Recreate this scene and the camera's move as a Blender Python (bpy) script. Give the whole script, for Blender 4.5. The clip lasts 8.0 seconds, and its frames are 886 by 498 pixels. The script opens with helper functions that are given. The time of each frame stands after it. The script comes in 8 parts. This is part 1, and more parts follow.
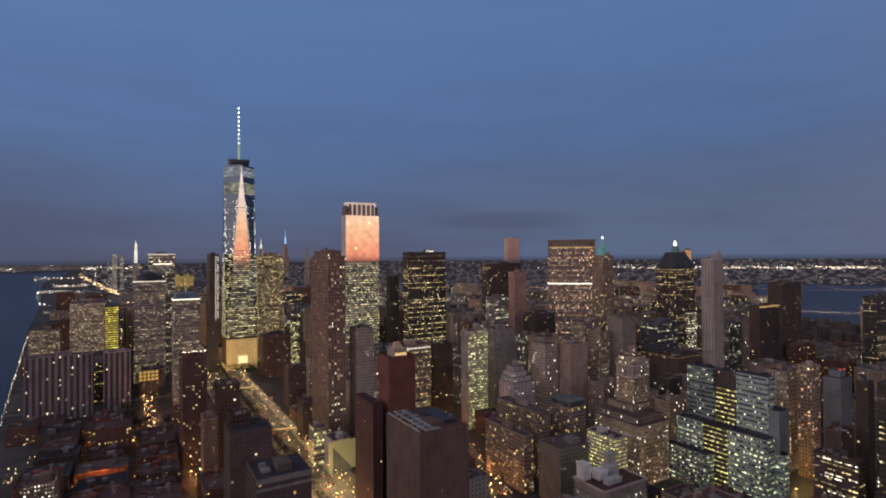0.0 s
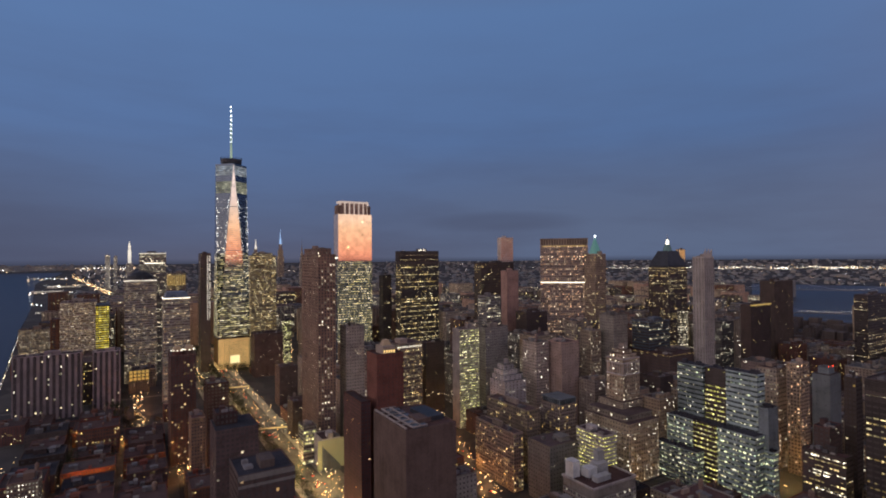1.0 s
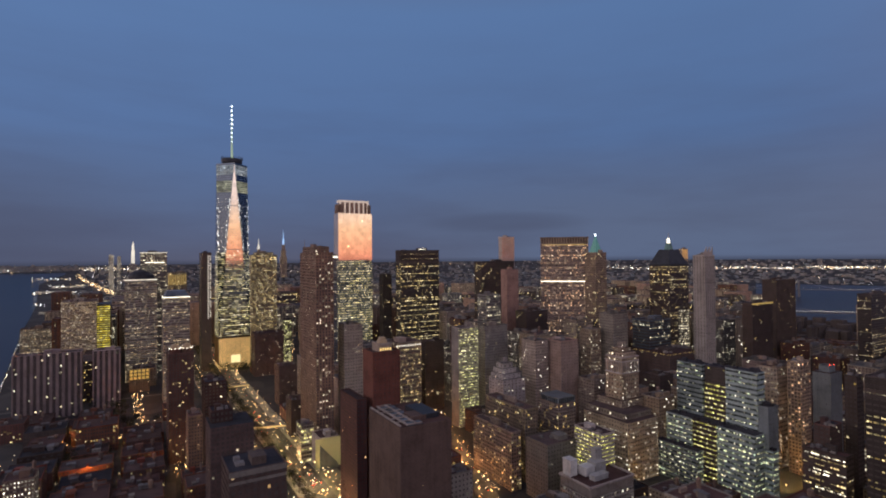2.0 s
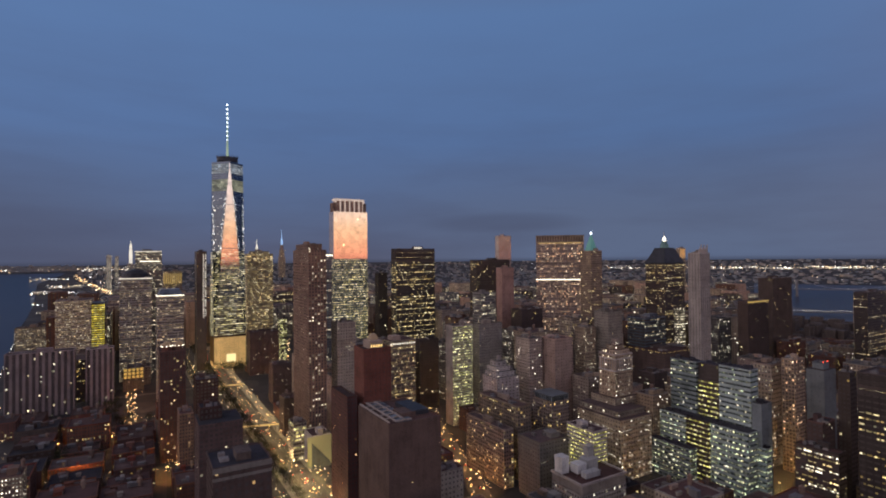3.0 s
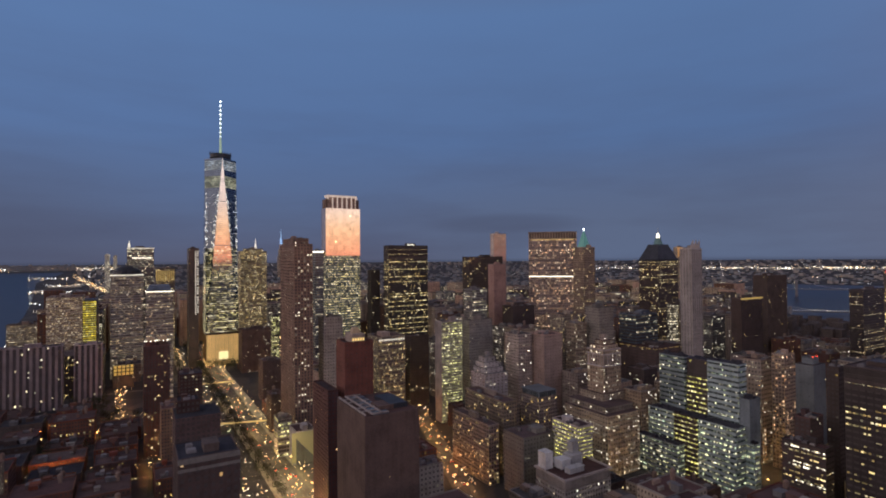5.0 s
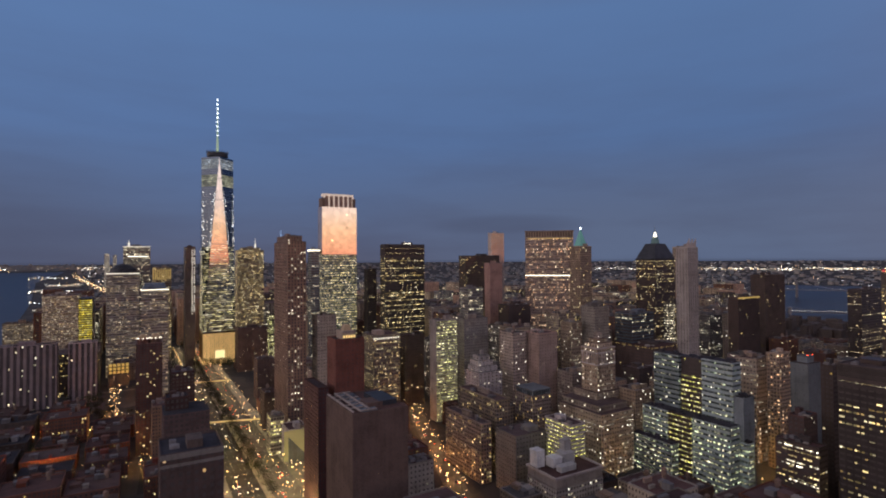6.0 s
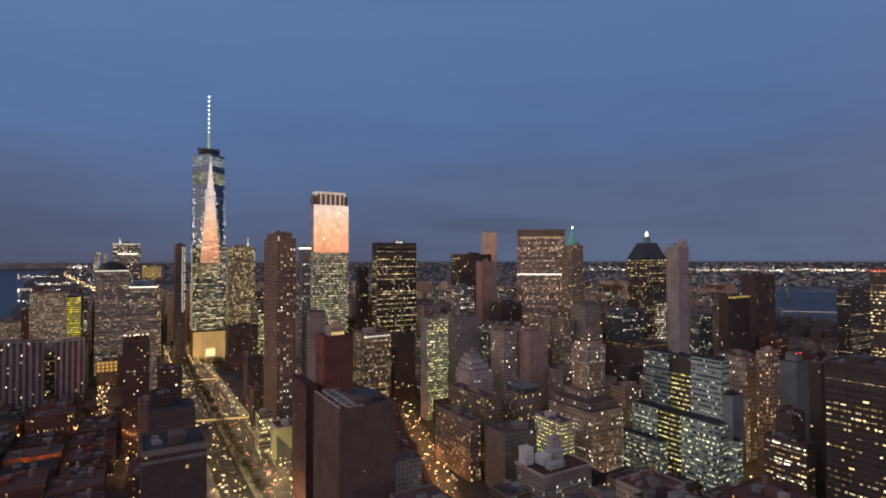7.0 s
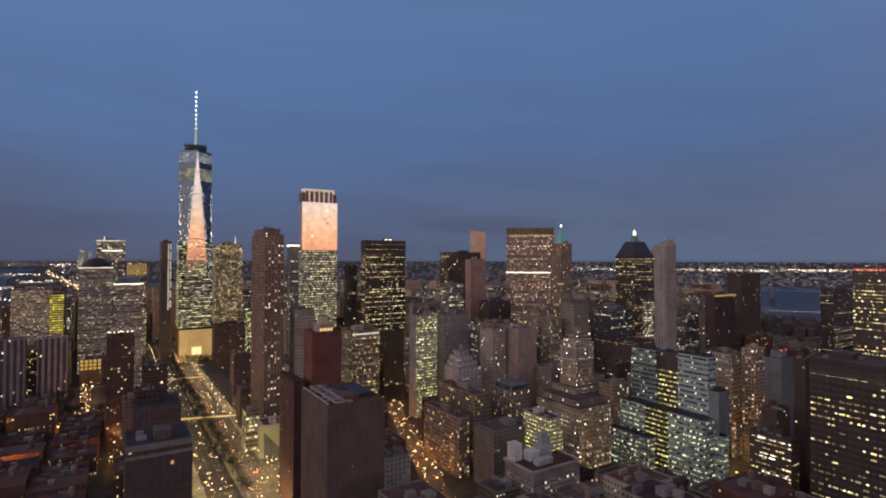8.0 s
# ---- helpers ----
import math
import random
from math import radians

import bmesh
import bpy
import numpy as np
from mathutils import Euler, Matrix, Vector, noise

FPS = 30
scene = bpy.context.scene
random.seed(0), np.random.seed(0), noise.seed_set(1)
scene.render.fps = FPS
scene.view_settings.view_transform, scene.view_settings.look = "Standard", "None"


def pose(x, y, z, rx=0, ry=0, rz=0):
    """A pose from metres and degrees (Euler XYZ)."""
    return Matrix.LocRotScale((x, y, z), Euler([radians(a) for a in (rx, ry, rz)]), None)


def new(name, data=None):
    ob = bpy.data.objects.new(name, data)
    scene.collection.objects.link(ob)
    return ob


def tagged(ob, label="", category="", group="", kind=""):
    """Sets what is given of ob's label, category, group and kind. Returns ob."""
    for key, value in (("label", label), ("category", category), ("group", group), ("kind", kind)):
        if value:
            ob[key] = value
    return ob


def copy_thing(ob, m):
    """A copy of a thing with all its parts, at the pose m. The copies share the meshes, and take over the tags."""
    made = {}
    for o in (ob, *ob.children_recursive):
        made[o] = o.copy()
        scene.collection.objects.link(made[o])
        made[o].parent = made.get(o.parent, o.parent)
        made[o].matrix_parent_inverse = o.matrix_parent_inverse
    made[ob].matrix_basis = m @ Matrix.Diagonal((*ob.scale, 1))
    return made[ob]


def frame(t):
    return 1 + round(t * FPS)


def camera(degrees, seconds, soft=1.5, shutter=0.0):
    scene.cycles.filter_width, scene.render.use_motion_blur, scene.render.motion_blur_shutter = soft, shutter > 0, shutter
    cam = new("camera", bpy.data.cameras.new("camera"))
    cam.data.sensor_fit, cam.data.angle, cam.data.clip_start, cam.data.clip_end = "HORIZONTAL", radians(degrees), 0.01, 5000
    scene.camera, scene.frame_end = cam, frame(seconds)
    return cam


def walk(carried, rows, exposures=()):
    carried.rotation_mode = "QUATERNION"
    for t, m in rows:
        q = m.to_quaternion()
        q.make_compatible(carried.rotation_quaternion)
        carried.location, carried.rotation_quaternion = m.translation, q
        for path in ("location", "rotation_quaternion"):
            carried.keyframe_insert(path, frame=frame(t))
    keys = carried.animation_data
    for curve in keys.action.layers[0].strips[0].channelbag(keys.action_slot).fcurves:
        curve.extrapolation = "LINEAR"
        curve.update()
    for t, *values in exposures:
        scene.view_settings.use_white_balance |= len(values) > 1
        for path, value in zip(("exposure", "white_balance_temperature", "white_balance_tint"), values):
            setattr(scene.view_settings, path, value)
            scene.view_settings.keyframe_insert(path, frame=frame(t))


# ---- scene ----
cam = camera(80.2, 8.0, soft=1.95)
METRES, EYE, TILT, LEAN, TURN = 60.5, 232.0, -1.2, 0.0, -30.4
ROWS = [
    (0.0, 0.0, 0.0, 0.0, 0.02, 1.92, 0.45),
    (0.5, 0.0554, 0.0182, -0.0318, -0.2, 1.99, 0.51),
    (1.0, 0.111, 0.0348, -0.0613, -0.38, 2.02, 0.47),
    (1.5, 0.1609, 0.0533, -0.0832, 0.02, 2.04, 0.5),
    (3.0, 0.3323, 0.1203, -0.1707, -0.05, 2.14, 0.53),
    (3.5, 0.3953, 0.1451, -0.202, -0.03, 2.16, 0.52),
    (4.0, 0.4607, 0.1713, -0.2316, 0.02, 2.2, 0.5),
    (4.5, 0.5245, 0.1981, -0.261, 0.07, 2.2, 0.48),
    (6.0, 0.7271, 0.2757, -0.347, 0.2, 2.32, 0.35),
    (6.5, 0.767, 0.2974, -0.3714, 0.22, 2.34, 0.23),
    (7.0, 0.7907, 0.3134, -0.3973, -0.44, 2.35, 0.12),
    (7.5, 0.7937, 0.3254, -0.4217, -1.1, 2.33, -0.01),
    (8.0, 0.7824, 0.334, -0.4479, -1.66, 2.32, -0.07),
]
walk(cam, [(t, pose(0, 0, EYE, TILT, LEAN, TURN) @ pose(METRES * x, METRES * y, METRES * z, 90 + pitch, roll, yaw)) for t, x, y, z, yaw, pitch, roll in ROWS])


# ---- dusk sky: blue overhead, grey haze at the horizon, warm afterglow in the quarter the sun went down ----
def node(tree, kind, links=None, operation="", interpolation_type=""):
    n = tree.nodes.new(kind)
    if operation:
        n.operation = operation
    if interpolation_type:
        n.interpolation_type = interpolation_type
    for key, value in (links or {}).items():
        if hasattr(value, "is_output"):
            tree.links.new(value, n.inputs[key])
        else:
            n.inputs[key].default_value = value
    return n


def ramp(tree, fac, stops, mode="LINEAR"):
    n = tree.nodes.new("ShaderNodeValToRGB")
    n.color_ramp.interpolation = mode
    while len(n.color_ramp.elements) < len(stops):
        n.color_ramp.elements.new(0.5)
    for e, (at, col) in zip(n.color_ramp.elements, stops):
        e.position, e.color = at, (*col, 1)
    tree.links.new(fac, n.inputs[0])
    return n.outputs[0]


def arith(tree, op, a, b=0.0, c=0.0):
    n = tree.nodes.new("ShaderNodeMath")
    n.operation = op
    for i, value in enumerate((a, b, c)):
        if hasattr(value, "is_output"):
            tree.links.new(value, n.inputs[i])
        else:
            n.inputs[i].default_value = value
    return n.outputs[0]


def blend(tree, fac, a, b, mode="MIX"):
    n = tree.nodes.new("ShaderNodeMix")
    n.data_type, n.blend_type = "RGBA", mode
    for i, value in ((0, fac), (6, a), (7, b)):
        if hasattr(value, "is_output"):
            tree.links.new(value, n.inputs[i])
        else:
            n.inputs[i].default_value = value if i == 0 else (*value, 1)
    return n.outputs[2]


GLOW_WAY = Vector((0.30, -0.954, 0.0)).normalized()
SKY_STRENGTH = 1.0
GLOW = 1.9
STREET_POWER = 11000.0


def make_sky():
    world = bpy.data.worlds.new("dusk")
    scene.world = world
    world.use_nodes = True
    t = world.node_tree
    t.nodes.clear()
    way = node(t, "ShaderNodeTexCoord").outputs["Generated"]
    up = node(t, "ShaderNodeSeparateXYZ", {0: way}).outputs[2]
    base = ramp(t, up, [(0.0, (0.092, 0.101, 0.160)), (0.03, (0.092, 0.112, 0.191)), (0.09, (0.093, 0.132, 0.242)),
                        (0.22, (0.090, 0.157, 0.322)), (0.42, (0.098, 0.179, 0.366)), (0.6, (0.105, 0.12, 0.19)), (1.0, (0.115, 0.108, 0.14))])
    # a little lighter over the open river
    west = node(t, "ShaderNodeVectorMath", {0: way, 1: (-0.92, -0.39, 0.0)}, operation="DOT_PRODUCT").outputs["Value"]
    lift = node(t, "ShaderNodeMapRange", {0: west, 1: -1.0, 2: 0.6, 3: 0.98, 4: 1.24}).outputs[0]
    base = node(t, "ShaderNodeVectorMath", {0: base, 3: lift}, operation="SCALE").outputs[0]
    # low down the haze is paler towards the open east and duller over the river
    hug = ramp(t, up, [(0.0, (1, 1, 1)), (0.05, (0.9, 0.9, 0.9)), (0.2, (0, 0, 0))])
    east = node(t, "ShaderNodeMapRange", {0: west, 1: -0.62, 2: -0.98, 3: 0.0, 4: 1.0}, interpolation_type="SMOOTHSTEP").outputs[0]
    base = blend(t, arith(t, "MULTIPLY", hug, east), base, (0.108, 0.143, 0.238))
    dull = node(t, "ShaderNodeMapRange", {0: west, 1: -0.5, 2: -0.2, 3: 0.0, 4: 0.8}, interpolation_type="SMOOTHSTEP").outputs[0]
    base = blend(t, arith(t, "MULTIPLY", hug, dull), base, (0.078, 0.094, 0.160))
    # faint streaks of cloud, drawn out along the horizon
    flat = node(t, "ShaderNodeMapping", {0: way, 3: (1.6, 1.6, 9.0)}).outputs[0]
    cloud = node(t, "ShaderNodeTexNoise", {"Vector": flat, "Scale": 2.3, "Detail": 5.0, "Roughness": 0.55}).outputs[0]
    veil = ramp(t, cloud, [(0.42, (0, 0, 0)), (0.72, (1, 1, 1))])
    low = ramp(t, up, [(0.0, (1, 1, 1)), (0.16, (0.55, 0.55, 0.55)), (0.4, (0.12, 0.12, 0.12))])
    amount = arith(t, "MULTIPLY", arith(t, "MULTIPLY", veil, low), 0.36)
    clouded = blend(t, amount, base, (0.066, 0.072, 0.124))
    # one low bank of darker cloud over the far shore
    along = node(t, "ShaderNodeVectorMath", {0: way, 1: (0.80, -0.60, 0.0)}, operation="DOT_PRODUCT").outputs["Value"]
    ragged = arith(t, "MULTIPLY", arith(t, "SUBTRACT", cloud, 0.5), 0.9)
    u = arith(t, "DIVIDE", along, 0.15)
    v = arith(t, "DIVIDE", arith(t, "SUBTRACT", up, 0.064), 0.02)
    apart = arith(t, "ADD", arith(t, "ADD", arith(t, "MULTIPLY", u, u), arith(t, "MULTIPLY", v, v)), ragged)
    ahead = node(t, "ShaderNodeVectorMath", {0: way, 1: (0.60, 0.80, 0.0)}, operation="DOT_PRODUCT").outputs["Value"]
    bank = node(t, "ShaderNodeMapRange", {0: apart, 1: 0.0, 2: 1.4, 3: 0.36, 4: 0.0}, interpolation_type="SMOOTHSTEP").outputs[0]
    clouded = blend(t, arith(t, "MULTIPLY", bank, arith(t, "GREATER_THAN", ahead, 0.0)), clouded, (0.055, 0.06, 0.105))
    # afterglow
    turned = node(t, "ShaderNodeVectorMath", {0: way, 1: GLOW_WAY}, operation="DOT_PRODUCT").outputs["Value"]
    facing = node(t, "ShaderNodeMapRange", {0: turned, 1: 0.89, 2: 0.978, 3: 0.0, 4: 1.0}, interpolation_type="SMOOTHSTEP").outputs[0]
    height = ramp(t, up, [(0.0, (0.72, 0.20, 0.06)), (0.02, (0.80, 0.30, 0.10)), (0.055, (0.86, 0.46, 0.19)), (0.085, (0.80, 0.54, 0.33)), (0.105, (0.74, 0.55, 0.42)), (0.18, (0.74, 0.60, 0.48)),
                          (0.21, (0.50, 0.39, 0.30)), (0.27, (0.0, 0.0, 0.0))])
    strong = node(t, "ShaderNodeVectorMath", {0: height, 3: GLOW}, operation="SCALE").outputs[0]
    glow = blend(t, facing, clouded, strong, "ADD")
    # the sky behind is rosy to a good height
    rear = node(t, "ShaderNodeMapRange", {0: turned, 1: -0.25, 2: 0.7, 3: 0.0, 4: 1.0}, interpolation_type="SMOOTHSTEP").outputs[0]
    glow = blend(t, rear, glow, (0.085, 0.043, 0.028), "ADD")
    # the open western sky, still pale
    pale = node(t, "ShaderNodeVectorMath", {0: way, 1: Vector((-0.99, 0.10, 0.0)).normalized()}, operation="DOT_PRODUCT").outputs["Value"]
    toward = node(t, "ShaderNodeMapRange", {0: pale, 1: 0.26, 2: 0.95, 3: 0.0, 4: 1.25}, interpolation_type="SMOOTHSTEP").outputs[0]
    dusk = ramp(t, up, [(0.0, (1.22, 0.80, 0.58)), (0.2, (1.10, 0.80, 0.63)), (0.5, (0.60, 0.47, 0.40)), (0.9, (0.0, 0.0, 0.0))])
    glow = blend(t, toward, glow, dusk, "ADD")
    # below the horizon the far land is dark
    under = node(t, "ShaderNodeMapRange", {0: up, 1: -0.012, 2: 0.0, 3: 0.0, 4: 1.0}).outputs[0]
    final = blend(t, under, (0.042, 0.047, 0.075), glow)
    back = node(t, "ShaderNodeBackground", {0: final, 1: SKY_STRENGTH})
    out = node(t, "ShaderNodeOutputWorld")
    t.links.new(back.outputs[0], out.inputs[0])


make_sky()
scene.view_settings.exposure = 0.0


# ---- materials ----
def start(name):
    m = bpy.data.materials.new(name)
    m.use_nodes = True
    t = m.node_tree
    t.nodes.clear()
    out = node(t, "ShaderNodeOutputMaterial")
    return m, t, out


def masonry(name, colour, dark=0.72, rough=0.85, metal=0.0, streak=0.5, spec=0.3, vary=1.0):
    """Wall or roof surface: grain at a metre, stains at a storey, run-off streaks, and a tint of its own for each building."""
    m, t, out = start(name)
    place = node(t, "ShaderNodeTexCoord").outputs["Object"]
    grain = node(t, "ShaderNodeTexNoise", {"Vector": place, "Scale": 0.9, "Detail": 4.0, "Roughness": 0.6}).outputs[0]
    stain = node(t, "ShaderNodeTexNoise", {"Vector": place, "Scale": 0.07, "Detail": 5.0, "Roughness": 0.6}).outputs[0]
    long = node(t, "ShaderNodeMapping", {0: place, 3: (0.45, 0.45, 0.03)}).outputs[0]
    run = node(t, "ShaderNodeTexNoise", {"Vector": long, "Scale": 1.0, "Detail": 3.0}).outputs[0]
    mixed = arith(t, "ADD", arith(t, "MULTIPLY", grain, 0.3), arith(t, "ADD", arith(t, "MULTIPLY", stain, 0.7 - 0.4 * streak), arith(t, "MULTIPLY", run, 0.4 * streak)))
    shade = tuple(c * dark * 0.8 for c in colour)
    tint = ramp(t, mixed, [(0.36, shade), (0.5, colour), (0.64, tuple(min(1, c * 1.25) for c in colour))])
    own = node(t, "ShaderNodeObjectInfo").outputs["Random"]
    value = node(t, "ShaderNodeMapRange", {0: own, 3: 1 - 0.34 * vary, 4: 1 + 0.34 * vary}).outputs[0]
    other = arith(t, "FRACT", arith(t, "MULTIPLY", own, 13.7))
    hue = node(t, "ShaderNodeMapRange", {0: other, 3: 0.5 - 0.015 * vary, 4: 0.5 + 0.012 * vary}).outputs[0]
    rich = node(t, "ShaderNodeMapRange", {0: arith(t, "FRACT", arith(t, "MULTIPLY", own, 71.3)), 3: 1 - 0.2 * vary, 4: 1 + 0.3 * vary}).outputs[0]
    hsv = node(t, "ShaderNodeHueSaturation", {"Color": tint, "Value": value, "Hue": hue, "Saturation": rich}).outputs[0]
    bump = node(t, "ShaderNodeBump", {"Height": grain, "Strength": 0.35, "Distance": 0.15}).outputs[0]
    b = node(t, "ShaderNodeBsdfPrincipled", {"Base Color": hsv, "Roughness": rough, "Metallic": metal, "Normal": bump, "Specular IOR Level": spec})
    t.links.new(b.outputs[0], out.inputs[0])
    return m


def glazing(name, colour, rough=0.08, metal=0.0, wobble=0.02, size=0.25):
    """Window glass in unlit rooms: dark, glossy, each pane a touch out of true."""
    m, t, out = start(name)
    place = node(t, "ShaderNodeTexCoord").outputs["Object"]
    cell = node(t, "ShaderNodeTexVoronoi", {"Vector": place, "Scale": size, "Randomness": 0.6}).outputs["Color"]
    tone = node(t, "ShaderNodeSeparateColor", {0: cell}).outputs[0]
    col = blend(t, tone, tuple(c * 0.9 for c in colour), tuple(min(1, c * 1.1) for c in colour))
    wave = node(t, "ShaderNodeTexNoise", {"Vector": place, "Scale": 0.35, "Detail": 2.0}).outputs[0]
    bump = node(t, "ShaderNodeBump", {"Height": wave, "Strength": 1.0, "Distance": wobble}).outputs[0]
    b = node(t, "ShaderNodeBsdfPrincipled", {"Base Color": col, "Roughness": rough, "Metallic": metal, "Normal": bump, "IOR": 1.55})
    t.links.new(b.outputs[0], out.inputs[0])
    return m


def lamplight(name, colours, low, high, curve=3.2):
    """Lit rooms and lamps; each pane or lamp has its own colour and brightness."""
    m, t, out = start(name)
    own = node(t, "ShaderNodeNewGeometry").outputs["Random Per Island"]
    col = ramp(t, own, [(i / max(1, len(colours) - 1), c) for i, c in enumerate(colours)])
    spread = arith(t, "FRACT", arith(t, "MULTIPLY", own, 37.7))
    power = arith(t, "ADD", low, arith(t, "MULTIPLY", arith(t, "POWER", spread, curve), high - low))
    place = node(t, "ShaderNodeMapping", {0: node(t, "ShaderNodeTexCoord").outputs["Object"], 3: (0.03, 0.03, 0.16)}).outputs[0]
    mood = node(t, "ShaderNodeTexNoise", {"Vector": place, "Scale": 1.0, "Detail": 2.0}).outputs[0]
    power = arith(t, "MULTIPLY", power, node(t, "ShaderNodeMapRange", {0: mood, 1: 0.3, 2: 0.7, 3: 0.45, 4: 1.55}).outputs[0])
    e = node(t, "ShaderNodeEmission", {"Color": col, "Strength": power})
    t.links.new(e.outputs[0], out.inputs[0])
    return m


M = {
    "brick": masonry("red_brown_brick", (0.14, 0.078, 0.062)),
    "umber": masonry("soot_dark_brick", (0.205, 0.096, 0.072)),
    "mauve": masonry("purple_grey_panel", (0.40, 0.325, 0.32)),
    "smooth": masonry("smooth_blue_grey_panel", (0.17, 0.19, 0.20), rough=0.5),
    "rose": masonry("rose_tan_stone", (0.40, 0.28, 0.23)),
    "russet": masonry("russet_brown_panel", (0.14, 0.096, 0.082), vary=0.1),
    "taupe": masonry("dark_taupe_panel", (0.10, 0.074, 0.065)),
    "red": masonry("deep_red_brick", (0.10, 0.048, 0.04)),
    "crimson": masonry("bright_red_brick", (0.18, 0.07, 0.052), vary=0.1),
    "brown": masonry("brown_brick", (0.235, 0.168, 0.133), vary=0.6),
    "tan": masonry("tan_stone", (0.34, 0.27, 0.21)),
    "stone": masonry("brown_grey_limestone", (0.33, 0.258, 0.205)),
    "pale": masonry("pale_stone", (0.42, 0.37, 0.34)),
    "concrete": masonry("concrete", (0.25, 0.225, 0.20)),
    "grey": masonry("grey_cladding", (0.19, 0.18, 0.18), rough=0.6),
    "dark": masonry("dark_bronze_cladding", (0.072, 0.056, 0.051), rough=0.5),
    "teal": masonry("blue_green_metal_panel", (0.38, 0.44, 0.45), rough=0.4, metal=0.2),
    "bluegrey": masonry("blue_grey_metal", (0.17, 0.20, 0.24), rough=0.4, metal=0.4),
    "tar": masonry("tar_roof", (0.098, 0.063, 0.058), streak=0.0),
    "gravel": masonry("gravel_roof", (0.12, 0.112, 0.11), streak=0.0),
    "bluetar": masonry("blue_grey_roof_membrane", (0.044, 0.042, 0.052), streak=0.0),
    "white": masonry("white_painted_metal", (0.56, 0.55, 0.53), rough=0.5),
    "copper": masonry("green_copper", (0.14, 0.27, 0.245), rough=0.6),
    "slate": masonry("dark_slate", (0.045, 0.048, 0.058), rough=0.5),
    "glass": glazing("dark_window_glass", (0.105, 0.09, 0.086), rough=0.1),
    "green_glass": glazing("green_tinted_glass", (0.035, 0.05, 0.045)),
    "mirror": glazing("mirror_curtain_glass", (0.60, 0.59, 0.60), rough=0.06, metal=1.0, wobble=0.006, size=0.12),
    # the same curtain glass darkened: a dim blue reflection put into the colour
    "mirror_dim": glazing("dimmed_mirror_curtain_glass", (0.11, 0.135, 0.17), rough=0.07, metal=1.0, wobble=0.006, size=0.12),
    "yellow": lamplight("warm_yellow_room", [(1.0, 0.62, 0.17), (1.0, 0.74, 0.28), (1.0, 0.85, 0.48)], 0.2, 2.6),
    "lime": lamplight("yellow_green_office", [(0.75, 0.70, 0.13), (0.92, 0.82, 0.24), (1.0, 0.90, 0.5)], 0.2, 2.4),
    "cool": lamplight("white_office", [(0.85, 0.84, 0.66), (1.0, 0.90, 0.66), (1.0, 0.80, 0.5)], 0.2, 2.6),
    "amber": lamplight("amber_room", [(1.0, 0.40, 0.11), (1.0, 0.56, 0.23), (1.0, 0.76, 0.45)], 0.2, 2.6),
    "bright": lamplight("bright_white_room", [(1.0, 0.88, 0.62), (1.0, 0.92, 0.75), (1.0, 0.82, 0.5)], 0.3, 4.5),
    "mint": lamplight("mint_office", [(0.42, 0.56, 0.42), (0.66, 0.74, 0.42), (0.95, 0.88, 0.50), (1.0, 0.95, 0.78)], 0.10, 2.2),
}

for key, colours in (("yellow", [(1.0, 0.66, 0.24), (1.0, 0.78, 0.36), (1.0, 0.87, 0.56)]), ("lime", [(0.72, 0.70, 0.24), (0.90, 0.84, 0.38), (1.0, 0.92, 0.6)]),
                     ("cool", [(0.85, 0.82, 0.60), (1.0, 0.88, 0.60), (1.0, 0.78, 0.46)]), ("amber", [(1.0, 0.48, 0.22), (1.0, 0.62, 0.34), (1.0, 0.80, 0.54)]),
                     ("bright", [(1.0, 0.84, 0.55), (1.0, 0.90, 0.70), (1.0, 0.80, 0.46)])):
    M[key + "_far"] = lamplight(key + "_floors", colours, 0.16, 2.0, 2.4)
M["dim_warm"] = M["dim_warm_far"] = lamplight("dimly_lit_warm_floors", [(1.0, 0.66, 0.30), (1.0, 0.78, 0.46), (1.0, 0.88, 0.66)], 0.10, 1.3, 2.6)


# ---- building parts ----
class Shell:
    """Gathers boxes and panes for one mesh."""

    def __init__(self):
        self.v, self.f = [], []

    def box(self, x0, y0, z0, x1, y1, z1):
        n = len(self.v)
        self.v += [(x0, y0, z0), (x1, y0, z0), (x1, y1, z0), (x0, y1, z0), (x0, y0, z1), (x1, y0, z1), (x1, y1, z1), (x0, y1, z1)]
        self.f += [(n + a, n + b, n + c, n + e) for a, b, c, e in ((3, 2, 1, 0), (4, 5, 6, 7), (0, 1, 5, 4), (1, 2, 6, 5), (2, 3, 7, 6), (3, 0, 4, 7))]

    def face(self, *points):
        n = len(self.v)
        self.v += points
        self.f.append(tuple(range(n, n + len(points))))

    def prism(self, x, y, z0, z1, r0, r1, n=8, turn=0.0):
        k = len(self.v)
        for r, z in ((r0, z0), (r1, z1)):
            self.v += [(x + r * math.cos(turn + 2 * math.pi * i / n), y + r * math.sin(turn + 2 * math.pi * i / n), z) for i in range(n)]
        self.f += [(k + i, k + (i + 1) % n, k + n + (i + 1) % n, k + n + i) for i in range(n)]
        self.f += [tuple(range(k + n - 1, k - 1, -1)), tuple(range(k + n, k + 2 * n))]

    def made(self, name):
        me = bpy.data.meshes.new(name)
        me.from_pydata(self.v, [], self.f)
        return me


def part(name, shell, material, parent, label="", kind=""):
    """Links a shell as one mesh under a thing or part."""
    if not shell.v:
        return None
    ob = new(name, shell.made(name))
    ob.data.materials.append(material)
    ob.parent = parent
    return tagged(ob, label, kind=kind)


